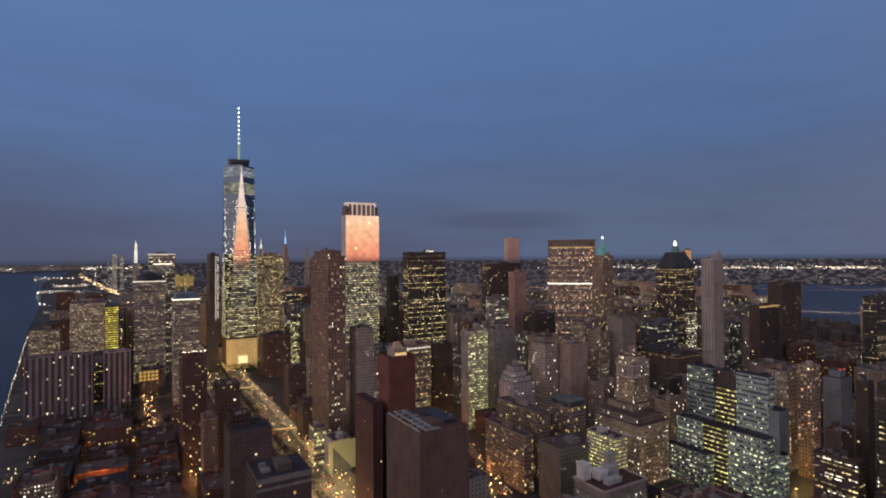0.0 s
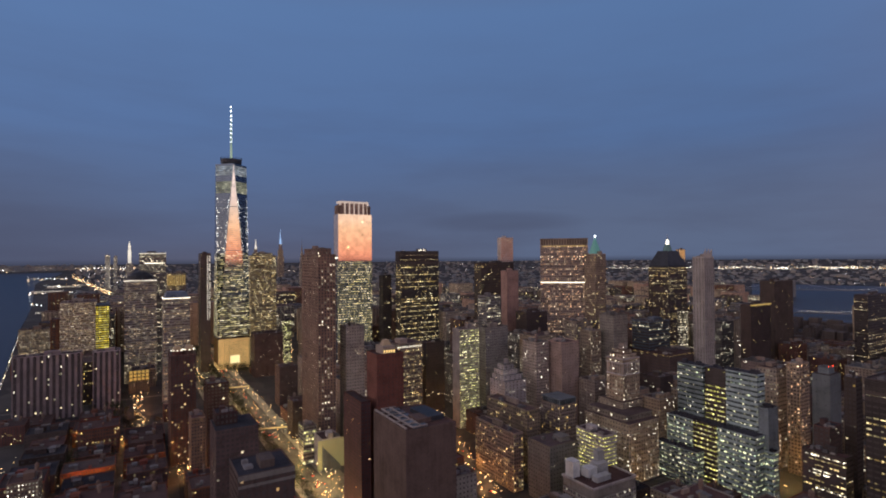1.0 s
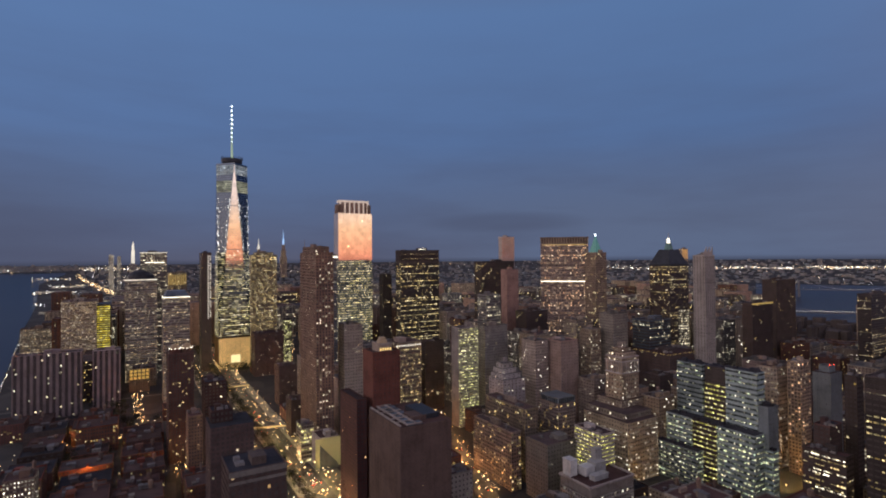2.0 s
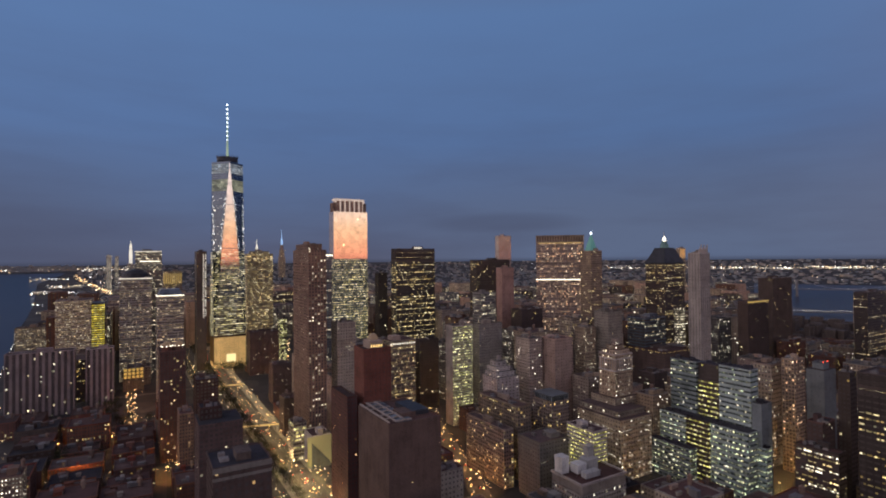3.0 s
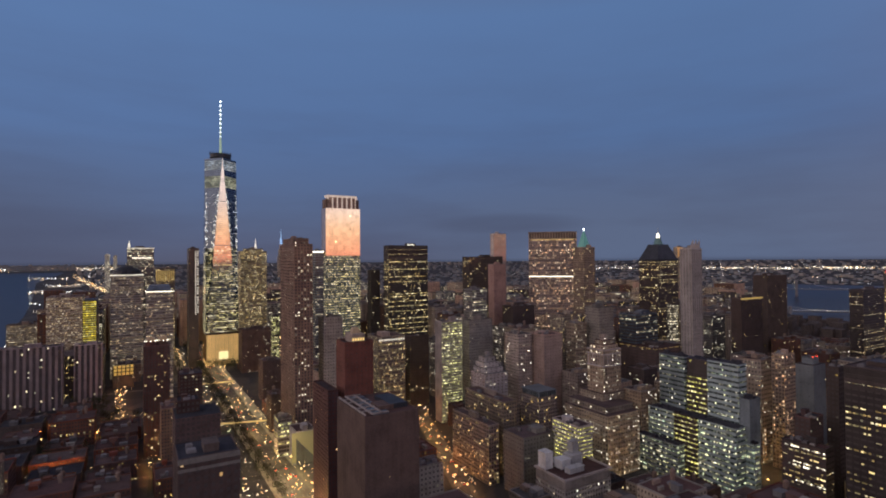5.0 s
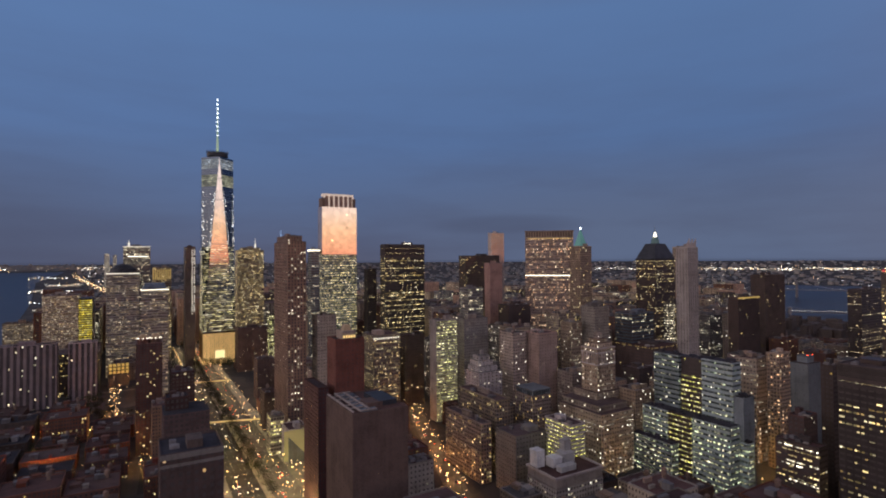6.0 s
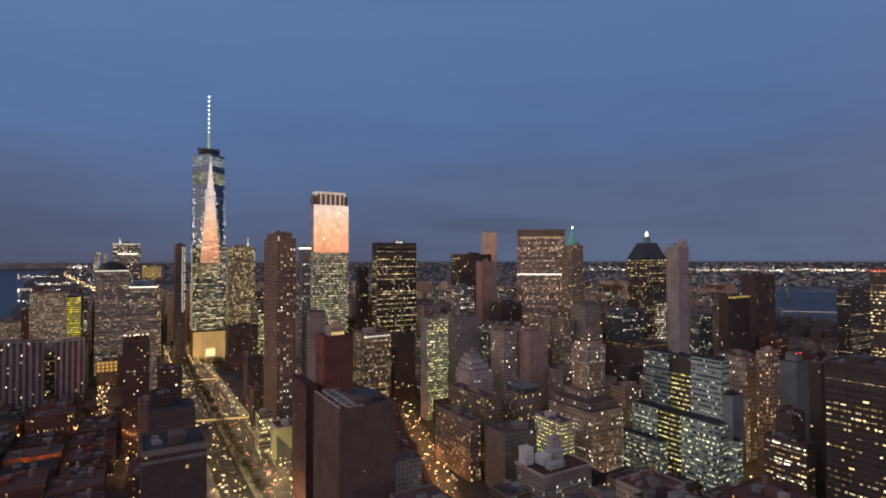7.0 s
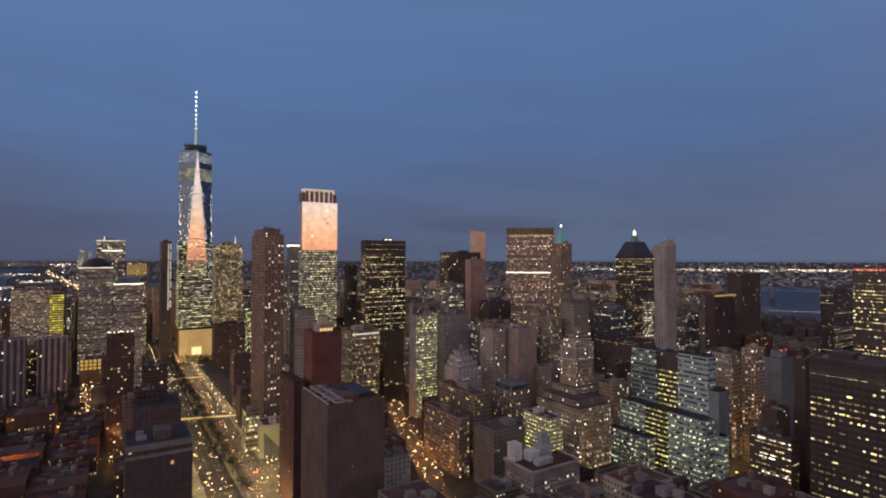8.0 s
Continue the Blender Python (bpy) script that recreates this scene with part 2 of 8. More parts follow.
def thing(name, x, y, z=0.0, rot=0.0, label="", category="", group="", kind=""):
    ob = new(name)
    ob.matrix_basis = pose(x, y, z, 0, 0, rot)
    return tagged(ob, label, category, group, kind)


class Style:
    """How a facade is laid out: bay and storey, width of pier, height of spandrel, share of lit rooms, whether whole floors are lit."""

    def __init__(self, wall="stone", bay=3.2, storey=3.7, pier=1.3, spandrel=1.7, lit=0.12, lamp="yellow", rows=0.0, glass="glass", roof="tar", proud=0.3):
        self.wall, self.bay, self.storey, self.pier, self.spandrel = wall, bay, storey, pier, spandrel
        self.lit, self.lamp, self.rows, self.glass, self.roof, self.proud = lit, lamp, rows, glass, roof, proud


def facade(s, wall, glass, lamps, cx, cy, w, d, z0, z1, rng, blank=(), lean=False, cut=False, merge=False):
    """One upright block: a wall pierced by windows on four sides, glass set back in the openings, rooms lit at random or by floors."""
    p = s.proud
    x0, x1, y0, y1 = cx - w / 2, cx + w / 2, cy - d / 2, cy + d / 2
    glass.box(x0 + p, y0 + p, z0, x1 - p, y1 - p, z1 - 0.3)
    floors = max(1, round((z1 - z0) / s.storey))
    fh = (z1 - z0) / floors
    sp = s.spandrel * fh / s.storey
    levels = [z0]
    for k in range(floors):
        levels += [z0 + k * fh + sp / 2, z0 + (k + 1) * fh - sp / 2]
    levels.append(z1)
    sides = (("s", w, x0, y0, 1, 0, 0, 1), ("e", d, x1, y0, 0, 1, -1, 0), ("n", w, x1, y1, -1, 0, 0, -1), ("w", d, x0, y1, 0, -1, 1, 0))
    columns, holes, plan = [], [], []
    for side, run, sx, sy, ux, uy, nx, ny in sides:
        n = max(1, round(run / s.bay))
        if lean:
            n = max(2, n // 3) if side in "sw" else 1
        elif side == "n" or (side == "e" and cut):
            n = max(1, n // 6)
        bw = run / n
        half = min(s.pier * bw / s.bay / 2, bw * 0.48)
        plan.append((side, sx, sy, ux, uy, nx, ny, n, bw, half))
        for i in range(n):
            columns += [(sx + ux * q, sy + uy * q) for q in ((i * bw, i * bw + half) if i else (0.0, half * 1.0))]
            holes += [False, side not in blank]
            columns.append((sx + ux * ((i + 1) * bw - half), sy + uy * ((i + 1) * bw - half)))
            holes.append(False)
    base, m, rows = len(wall.v), len(columns), len(levels)
    for z in levels:
        wall.v += [(x, y, z) for x, y in columns]
    for r in range(rows - 1):
        a, b = base + r * m, base + (r + 1) * m
        open_row = r % 2 == 1
        for c in range(m):
            if open_row and holes[c]:
                continue
            e = (c + 1) % m
            wall.f.append((a + c, a + e, b + e, b + c))
    wall.f.append(tuple(base + (rows - 1) * m + c for c in range(m)))
    for side, sx, sy, ux, uy, nx, ny, n, bw, half in plan:
        if side in blank:
            continue
        gx, gy = sx + nx * (p - 0.04), sy + ny * (p - 0.04)
        opening = bw - 2 * half
        panes = max(1, round(opening / (1.4 if s.rows else 2.0)))
        pw = opening / panes
        longest = 2 if s.rows and merge else 1
        gap = 0.1 if s.rows else 0.16
        for k in range(floors):
            za, zb = levels[2 * k + 1], levels[2 * k + 2]
            if s.rows:
                # whole office floors are lit or dark
                share = s.lit * (1 - s.rows) + s.rows * (0.9 if rng.random() < s.lit else 0.03)
            else:
                share = min(0.95, s.lit * (0.3 + 1.4 * rng.random()))
            i, last = 0, n * panes
            while i < last:
                if rng.random() >= share:
                    i += 1
                    continue
                wide = rng.randint(1, longest)
                wide = min(wide, last - i)
                j = i + wide - 1
                a = (i // panes) * bw + half + (i % panes) * pw + gap
                b = (j // panes) * bw + half + (j % panes + 1) * pw - gap
                drawn = rng.uniform(0.4, 0.9) if rng.random() < 0.25 else 0.92
                zs, zt = za + 0.08 * (zb - za), za + drawn * (zb - za)
                lamps.face((gx + ux * a, gy + uy * a, zs), (gx + ux * b, gy + uy * b, zs), (gx + ux * b, gy + uy * b, zt), (gx + ux * a, gy + uy * a, zt))
                i += wide


def rooftop(parent, s, cx, cy, w, d, z, rng, clutter=4, tank=False):
    """Roof slab, parapet, lift house, air units, sometimes a water tank."""
    slab = Shell()
    slab.box(cx - w / 2 + 0.5, cy - d / 2 + 0.5, z - 0.2, cx + w / 2 - 0.5, cy + d / 2 - 0.5, z + 0.12)
    parent = part("roof", slab, M[s.roof], parent)
    rim = Shell()
    for x0, y0, x1, y1 in ((-w / 2, -d / 2, w / 2, -d / 2 + 0.5), (-w / 2, d / 2 - 0.5, w / 2, d / 2), (-w / 2, -d / 2 + 0.5, -w / 2 + 0.5, d / 2 - 0.5), (w / 2 - 0.5, -d / 2 + 0.5, w / 2, d / 2 - 0.5)):
        rim.box(cx + x0, cy + y0, z - 0.05, cx + x1, cy + y1, z + 1.1)
    part("parapet", rim, M[s.wall], parent)
    if w > 9 and d > 9:
        house = Shell()
        hw, hd, hh = w * rng.uniform(0.2, 0.4), d * rng.uniform(0.2, 0.4), rng.uniform(3, 5.5)
        hx, hy = cx + rng.uniform(-0.2, 0.2) * w, cy + rng.uniform(-0.2, 0.2) * d
        house.box(hx - hw / 2, hy - hd / 2, z + 0.1, hx + hw / 2, hy + hd / 2, z + hh)
        house.box(hx - hw / 2 - 0.2, hy - hd / 2 - 0.2, z + hh, hx + hw / 2 + 0.2, hy + hd / 2 + 0.2, z + hh + 0.3)
        part("lift_house", house, M[s.wall], parent)
        for _ in range(clutter):
            unit = Shell()
            ux, uy = cx + rng.uniform(-0.4, 0.4) * w, cy + rng.uniform(-0.4, 0.4) * d
            a, b, c = rng.uniform(1, 2.6), rng.uniform(1, 2.6), rng.uniform(1.2, 2.6)
            unit.box(ux - a, uy - b, z + 0.12, ux + a, uy + b, z + c)
            unit.box(ux - a * 0.8, uy - b * 0.8, z + c, ux + a * 0.8, uy + b * 0.8, z + c + 0.3)
            part("air_unit", unit, M["concrete"] if rng.random() < 0.3 else M["grey"], parent)
    if tank:
        tub = Shell()
        tx, ty = cx + rng.uniform(-0.3, 0.3) * w, cy + rng.uniform(-0.3, 0.3) * d
        for i in (-1, 1):
            for j in (-1, 1):
                tub.box(tx + i * 1.2 - 0.12, ty + j * 1.2 - 0.12, z, tx + i * 1.2 + 0.12, ty + j * 1.2 + 0.12, z + 3.2)
        tub.prism(tx, ty, z + 3.2, z + 6.6, 2.0, 1.9, 10)
        tub.prism(tx, ty, z + 6.6, z + 8.0, 2.15, 0.1, 10)
        part("water_tank", tub, M["brown"], parent, "wooden water tank on steel legs")


def tower(name, x, y, w, d, h, s, label, category="building", rot=0.0, tiers=(), clutter=4, tank=False, seed=0, blank=(), group=""):
    """A building of one or more blocks. tiers: (width, depth, top, shift x, shift y) of the blocks above the first, each standing on the one below."""
    rng = random.Random(seed * 977 + int(x * 3 + y))
    ob = thing(name, x, y, 0, rot, label, category, group)
    far = math.hypot(x - 30, y) > 600 or s.rows >= 0.3
    blocks = [(w, d, 0.0, h, 0.0, 0.0)]
    for tw, td, top, dx, dy in tiers:
        blocks.append((tw, td, blocks[-1][3], top, dx, dy))
    for bw, bd, z0, z1, dx, dy in blocks:
        wall, glass, lamps = Shell(), Shell(), Shell()
        facade(s, wall, glass, lamps, dx, dy, bw, bd, z0, z1, rng, blank=blank, cut=x > 80, merge=far)
        body = part("wall", wall, M[s.wall], ob)
        part("window_glass", glass, M[s.glass], body)
        part("lit_glazing", lamps, M[s.lamp + "_far" if far else s.lamp], body, kind="stuff")
    bw, bd, z0, z1, dx, dy = blocks[-1]
    rooftop(ob, s, dx, dy, bw, bd, z1, rng, clutter, tank)
    for (aw, ad, _, az, ax, ay), (bw, bd, _, _, bx, by) in zip(blocks, blocks[1:]):
        ledge = Shell()
        ledge.box(ax - aw / 2, ay - ad / 2, az, ax + aw / 2, ay + ad / 2, az + 0.15)
        part("terrace", ledge, M[s.roof], ob)
    return ob


# ---- ground and water ----
def land(x, y):
    """Height of the land: level in the city, rising far off to the distant shore."""
    r = math.hypot(x - 30, y)
    if r < 2600:
        return 0.0
    return 219.0 - r * (0.0842 - 0.0329e-3 * (r - 2600))


def sheet(name, rings, spans, material, lift, label, category):
    """A sheet over the land in rings; spans gives the bearings (degrees from +y, clockwise) at a radius."""
    s = Shell()
    rows = []
    for r in rings:
        a, b, n = spans(r)
        row = []
        for i in range(n + 1):
            q = math.radians(a + (b - a) * i / n)
            x, y = 30 + r * math.sin(q), r * math.cos(q)
            row.append(len(s.v))
            s.v.append((x, y, land(x, y) + lift))
        rows.append(row)
    for p, q in zip(rows, rows[1:]):
        for i in range(len(p) - 1):
            s.f.append((p[i], p[i + 1], q[i + 1], q[i]))
    ob = new(name, s.made(name))
    ob.data.materials.append(material)
    for poly in ob.data.polygons:
        poly.use_smooth = True
    return tagged(ob, label, category, kind="structure")


def ground_material():
    m, t, out = start("city_ground")
    place = node(t, "ShaderNodeTexCoord").outputs["Object"]
    patch = node(t, "ShaderNodeTexNoise", {"Vector": place, "Scale": 0.012, "Detail": 6.0, "Roughness": 0.65}).outputs[0]
    fine = node(t, "ShaderNodeTexNoise", {"Vector": place, "Scale": 0.3, "Detail": 4.0}).outputs[0]
    lot = node(t, "ShaderNodeTexVoronoi", {"Vector": place, "Scale": 0.02}).outputs["Color"]
    tone = node(t, "ShaderNodeSeparateColor", {0: lot}).outputs[0]
    mix = arith(t, "ADD", arith(t, "MULTIPLY", patch, 0.5), arith(t, "ADD", arith(t, "MULTIPLY", fine, 0.2), arith(t, "MULTIPLY", tone, 0.3)))
    col = ramp(t, mix, [(0.3, (0.03, 0.03, 0.033)), (0.5, (0.055, 0.053, 0.053)), (0.7, (0.09, 0.085, 0.08))])
    b = node(t, "ShaderNodeBsdfPrincipled", {"Base Color": col, "Roughness": 0.9})
    t.links.new(b.outputs[0], out.inputs[0])
    return m


def water_material():
    m, t, out = start("river_water")
    place = node(t, "ShaderNodeTexCoord").outputs["Object"]
    wave = node(t, "ShaderNodeTexNoise", {"Vector": place, "Scale": 0.05, "Detail": 8.0, "Roughness": 0.7}).outputs[0]
    bump = node(t, "ShaderNodeBump", {"Height": wave, "Strength": 1.0, "Distance": 0.12}).outputs[0]
    b = node(t, "ShaderNodeBsdfPrincipled", {"Base Color": (0.024, 0.018, 0.030, 1), "Roughness": 0.3, "IOR": 1.33, "Specular IOR Level": 0.2, "Normal": bump})
    t.links.new(b.outputs[0], out.inputs[0])
    return m


def west_shore(r):
    """Bearing of the river bank at a distance: the bank drifts westward up the river."""
    if r < 2000:
        x = -199 - 0.11 * (max(r, 620) - 987)
        return math.degrees(math.atan2(x, r))
    pts = ((2000, -8.86), (2600, -8.1), (3150, -7.6), (4130, -7.3), (4480, -5.7), (4650, -5.2), (5000, -5.2))
    for (a, p), (b, q) in zip(pts, pts[1:]):
        if r <= b:
            return p + (q - p) * (r - a) / (b - a)
    return -5.2


RINGS = [0.01, 200, 450, 700, 1000, 1400, 1800, 2200, 2600] + [2600 + 60 * i for i in range(1, 40)]
sheet("ground", RINGS, lambda r: (-180, 180, 180), ground_material(), 0.0, "dark city ground of asphalt and paved lots reaching the horizon", "ground")
WATER = water_material()
sheet("water", [250, 450, 620, 800, 1000, 1200, 1400, 1600, 1800, 2000, 2300] + [2600 + 80 * i for i in range(26)], lambda r: (west_shore(r), -70, 40), WATER, 0.6,
      "wide dark blue river with faint ripples at dusk", "river")
sheet("water", [2000 + 60 * i for i in range(30)], lambda r: (61, 100, 30), WATER, 0.6, "dark blue tidal strait beyond the city at dusk", "river")
# ---- facades ----
STYLES = {
    "curtain_near": Style(wall='dark', bay=4.5, storey=4.3, pier=1.0, spandrel=2.8, lit=0.34, lamp='yellow', rows=0.65),
    "smooth_grey": Style(wall='smooth', bay=8.0, storey=12.0, pier=7.4, spandrel=11.0, lit=0.0, lamp='cool', proud=0.1),
    "stone_rows": Style(wall='concrete', bay=2.8, storey=4.4, pier=0.4, spandrel=2.9, lit=0.5, lamp='dim_warm', rows=0.6),
    "umber_apt": Style(wall='taupe', bay=3.2, storey=3.4, pier=1.8, spandrel=1.9, lit=0.09, lamp='bright'),
    "plain_rose": Style(wall='rose', bay=4.2, storey=3.9, pier=3.2, spandrel=2.8, lit=0.02, lamp='cool'),
    "dim_dark": Style(wall='tar', bay=3.4, storey=3.7, pier=1.5, spandrel=1.8, lit=0.03, lamp='cool', roof='bluetar'),
    "blank_pale": Style(wall='pale', bay=5.0, storey=5, pier=4.6, spandrel=4.4, lit=0.0, lamp='yellow'),
    "lime_full": Style(wall='dark', bay=2.4, storey=3.6, pier=0.3, spandrel=0.7, lit=0.9, lamp='lime'),
    "office_bright": Style(wall='concrete', bay=3.0, storey=4.0, pier=0.5, spandrel=1.6, lit=0.4, lamp='lime', rows=0.9),
    "curtain_dark": Style(wall='dark', bay=3.0, storey=4.4, pier=0.4, spandrel=2.4, lit=0.2, lamp='yellow', rows=0.7),
    "office_grey": Style(wall='grey', bay=3.0, storey=4.2, pier=0.6, spandrel=2.2, lit=0.35, lamp='cool', rows=0.6),
    "office_lime": Style(wall='pale', bay=3.0, storey=3.5, pier=0.3, spandrel=1.8, lit=0.92, lamp='lime', rows=0.2),
    "stone_old": Style(wall='stone', bay=3.4, storey=3.8, pier=1.6, spandrel=1.8, lit=0.16, lamp='yellow'),
    "tan_old": Style(wall='tan', bay=3.3, storey=3.7, pier=1.6, spandrel=1.8, lit=0.16, lamp='yellow'),
    "brick_apt": Style(wall='brick', bay=3.2, storey=3.1, pier=1.5, spandrel=1.5, lit=0.1, lamp='yellow'),
    "red_apt": Style(wall='red', bay=3.4, storey=3.4, pier=1.9, spandrel=1.9, lit=0.04, lamp='amber'),
    "brown_apt": Style(wall='brown', bay=3.4, storey=3.6, pier=1.9, spandrel=1.5, lit=0.2, lamp='bright'),
    "rib": Style(wall='mauve', bay=7.2, storey=3.3, pier=3.5, spandrel=0.35, lit=0.035, lamp='cool', proud=1.2),
    "pale_old": Style(wall='pale', bay=4.4, storey=4.8, pier=3.7, spandrel=1.2, lit=0.02, lamp='yellow', proud=0.5),
    "teal": Style(wall='teal', bay=3.0, storey=3.9, pier=0.35, spandrel=1.5, lit=0.3, lamp='mint', rows=0.4, glass='green_glass'),
    "blue": Style(wall='bluegrey', bay=3.0, storey=4.2, pier=0.5, spandrel=2.2, lit=0.12, lamp='cool', rows=0.7),
    "office_warm": Style(wall='tan', bay=2.5, storey=3.9, pier=0.9, spandrel=1.9, lit=0.62, lamp='yellow'),
    "plain_brown": Style(wall='rose', bay=4.5, storey=4.0, pier=3.9, spandrel=3.4, lit=0.004, lamp='yellow'),
    "dim_grey": Style(wall='concrete', bay=3.4, storey=3.8, pier=2.2, spandrel=2.3, lit=0.05, lamp='cool'),
    "dark_brown": Style(wall='dark', bay=3.2, storey=3.9, pier=1.3, spandrel=1.9, lit=0.04, lamp='yellow'),
    "tan_warm": Style(wall='tan', bay=3.3, storey=3.7, pier=1.5, spandrel=1.8, lit=0.28, lamp='yellow'),
    "cream_rows": Style(wall='tan', bay=2.4, storey=4.6, pier=0.2, spandrel=3.0, lit=0.85, lamp='dim_warm', rows=0.3),
    "curtain_fine": Style(wall='dark', bay=2.6, storey=4.6, pier=0.35, spandrel=2.4, lit=0.45, lamp='yellow', rows=0.8),
    "gilded": Style(wall='pale', bay=3.4, storey=4.4, pier=1.5, spandrel=2.2, lit=0.05, lamp='amber', glass='mirror'),
    "white_rows": Style(wall='dark', bay=2.6, storey=4.6, pier=0.3, spandrel=3.2, lit=0.35, lamp='cool', rows=0.9),
    "ladder": Style(wall='dark', bay=5.0, storey=4.0, pier=0.4, spandrel=1.6, lit=0.95, lamp='bright'),
    "punched_white": Style(wall='tan', bay=3.6, storey=4.6, pier=2.0, spandrel=2.6, lit=0.3, lamp='bright'),
    "packed_yellow": Style(wall='tan', bay=2.4, storey=4.2, pier=0.5, spandrel=2.7, lit=0.88, lamp='yellow', rows=0.3),
    "taupe_loft": Style(wall='taupe', bay=3.6, storey=4.2, pier=1.9, spandrel=2.1, lit=0.012, lamp='amber', roof='bluetar'),
    "rosy_wing": Style(wall='brown', bay=2.8, storey=3.4, pier=1.5, spandrel=1.8, lit=0.06, lamp='amber'),
    "white_grid": Style(wall='brown', bay=2.4, storey=3.4, pier=1.2, spandrel=1.8, lit=0.75, lamp='bright'),
    "tiered": Style(wall='pale', bay=6.0, storey=3.8, pier=4.2, spandrel=2.6, lit=0.25, lamp='bright', roof='gravel'),
    "river_rows": Style(wall='dark', bay=3.0, storey=4.6, pier=0.3, spandrel=3.1, lit=0.26, lamp='dim_warm', rows=0.8),
    "dull_brown": Style(wall='taupe', bay=3.2, storey=3.9, pier=1.5, spandrel=2.1, lit=0.03, lamp='yellow'),
    "amber_old": Style(wall='tan', bay=3.3, storey=3.7, pier=1.5, spandrel=1.8, lit=0.32, lamp='amber'),
}


# ---- the named towers and blocks, by centre, width, depth and height ----
black_tower = tower("office_tower", 480.9, 890.5, 82.1, 20.9, 238.1, STYLES["curtain_fine"], "black glass office slab with scattered yellow lit floors", seed=1)
pale_tower = tower("office_tower", 676.7, 431.9, 21.8, 17.3, 223.8, STYLES["pale_old"], "slim pale stone tower with a ragged crown", seed=2)
orange_far = tower("office_tower", 1562.3, 1084.4, 28.9, 14.5, 244.7, STYLES["amber_old"], "distant tower with an amber floodlit crown", seed=3)
tower("office_tower", 800.5, 1030.9, 37.4, 14.0, 272.4, STYLES["gilded"], "distant slab tower with a warm lit upper front", seed=4)
tower("office_tower", 575.7, 772.3, 72.4, 21.9, 215.8, STYLES["curtain_dark"], "dark bronze office block with a few lit floors", seed=5)
tower("office_tower", 548.5, 692.1, 23.9, 15.7, 203.6, STYLES["plain_brown"], "windowless pinkish brown stone tower", seed=6, clutter=2)
tower("office_building", 492.1, 672.2, 27.3, 23.7, 166.0, STYLES["office_grey"], "pale grey office block with rows of dim windows", seed=7)
tower("office_building", 398.9, 597.7, 31.6, 17.9, 130.4, STYLES["office_lime"], "concrete office slab with yellow-green lit floors", seed=8, blank=("w",))
tower("office_building", 449.7, 604.4, 38.9, 17.1, 128.7, STYLES["dim_grey"], "flat grey building with a pale roof ledge", seed=9)
cube = tower("office_building", 337.4, 664.1, 39.6, 39.2, 108.9, STYLES["office_warm"], "tan office block with a lit attic floor", seed=10)
tower("office_building", 394.2, 679.9, 31.7, 14.5, 101.8, STYLES["dark_brown"], "dark brick block with scattered small lit windows", seed=11)
tower("office_tower", 432.7, 932.8, 18.6, 16.7, 192.7, STYLES["dark_brown"], "narrow dark tower with hardly a lit window", seed=12)
tower("apartment_tower", 204.1, 627.3, 21.1, 65.9, 232.0, STYLES["brown_apt"], "tall brown brick apartment tower with lit rooms", seed=13, tiers=((17, 52, 238.0, 0, 2),))
blue_p = tower("office_tower", 310.2, 889.0, 14.9, 19.7, 227.7, STYLES["blue"], "slim blue-grey tower with a white lit top band", seed=14)
tower("office_tower", 269.4, 1258.2, 56.6, 37.0, 234.0, STYLES["packed_yellow"], "broad tower with tightly packed yellow windows", seed=15, tiers=((40, 24, 234.0 + 5, 2, 3),))
dark_r = tower("office_tower", 138.9, 1174.4, 18.5, 40, 237.4, STYLES["dark_brown"], "dark tower with one bright white strip of lit stair windows", seed=16)
cornice_s = tower("office_tower", 24.7, 1145.2, 52.0, 40, 189.2, STYLES["stone_rows"], "stone tower with a cornice with white floodlight put in as its own glow under a dark dome", seed=17)
outline_t = tower("office_tower", 70.8, 941.6, 37.3, 40, 166.1, STYLES["stone_rows"], "stone tower with a white lit roof outline", seed=18)
yellow_back = tower("office_tower", 92.5, 1264.2, 34.8, 40, 196.5, STYLES["office_warm"], "square tower with a yellow floodlit top", seed=19)
white_u = tower("office_tower", 46.6, 1198.9, 46.0, 30, 239.0, STYLES["office_grey"], "grey tower with white lit roof edges", seed=20)
flat_v = tower("office_building", -76.6, 1235.9, 55.3, 70, 146.9, STYLES["cream_rows"], "long pale office block with yellow lit end wall", seed=21)
tower("apartment_block", -93.2, 943.5, 80.7, 22, 91.5, STYLES["rib"], "long apartment slab with tall pale ribs", seed=22)
tower("apartment_block", -22.7, 953.0, 35.4, 22, 89.0, STYLES["rib"], "apartment slab with pale vertical ribs beside its twin", seed=23)
turret_x = tower("apartment_tower", 58.5, 673.7, 25.3, 45, 120.3, STYLES["brick_apt"], "red-brown brick apartment tower with twin lit roof domes", seed=24)
front_z = tower("brick_building", 72.1, 313.8, 30.2, 30, 110.1, STYLES["taupe_loft"], "brick loft building with a white parapet band", seed=25)
tower("office_tower", 240.4, 608.7, 22.9, 21.7, 144.9, STYLES["dim_grey"], "plain purplish grey tower with blank walls", seed=26)
tower("brick_tower", 180.4, 441.5, 8.8, 42.3, 104.0, STYLES["red_apt"], "narrow reddish brown brick tower with few lit windows", seed=27)
tower("office_building", 358.0, 445.9, 16.9, 69.0, 71.7, STYLES["tan_old"], "tan stone office block with ornate cornice", seed=28)
tower("office_building", 331.2, 434.9, 11.9, 64.8, 55.5, STYLES["tan_warm"], "tan stone block with many warm lit windows", seed=29)
mansard = tower("office_building", 418.7, 439.7, 25.5, 30.0, 65.0, STYLES["stone_old"], "stone building with a blue-grey columned attic", seed=30)
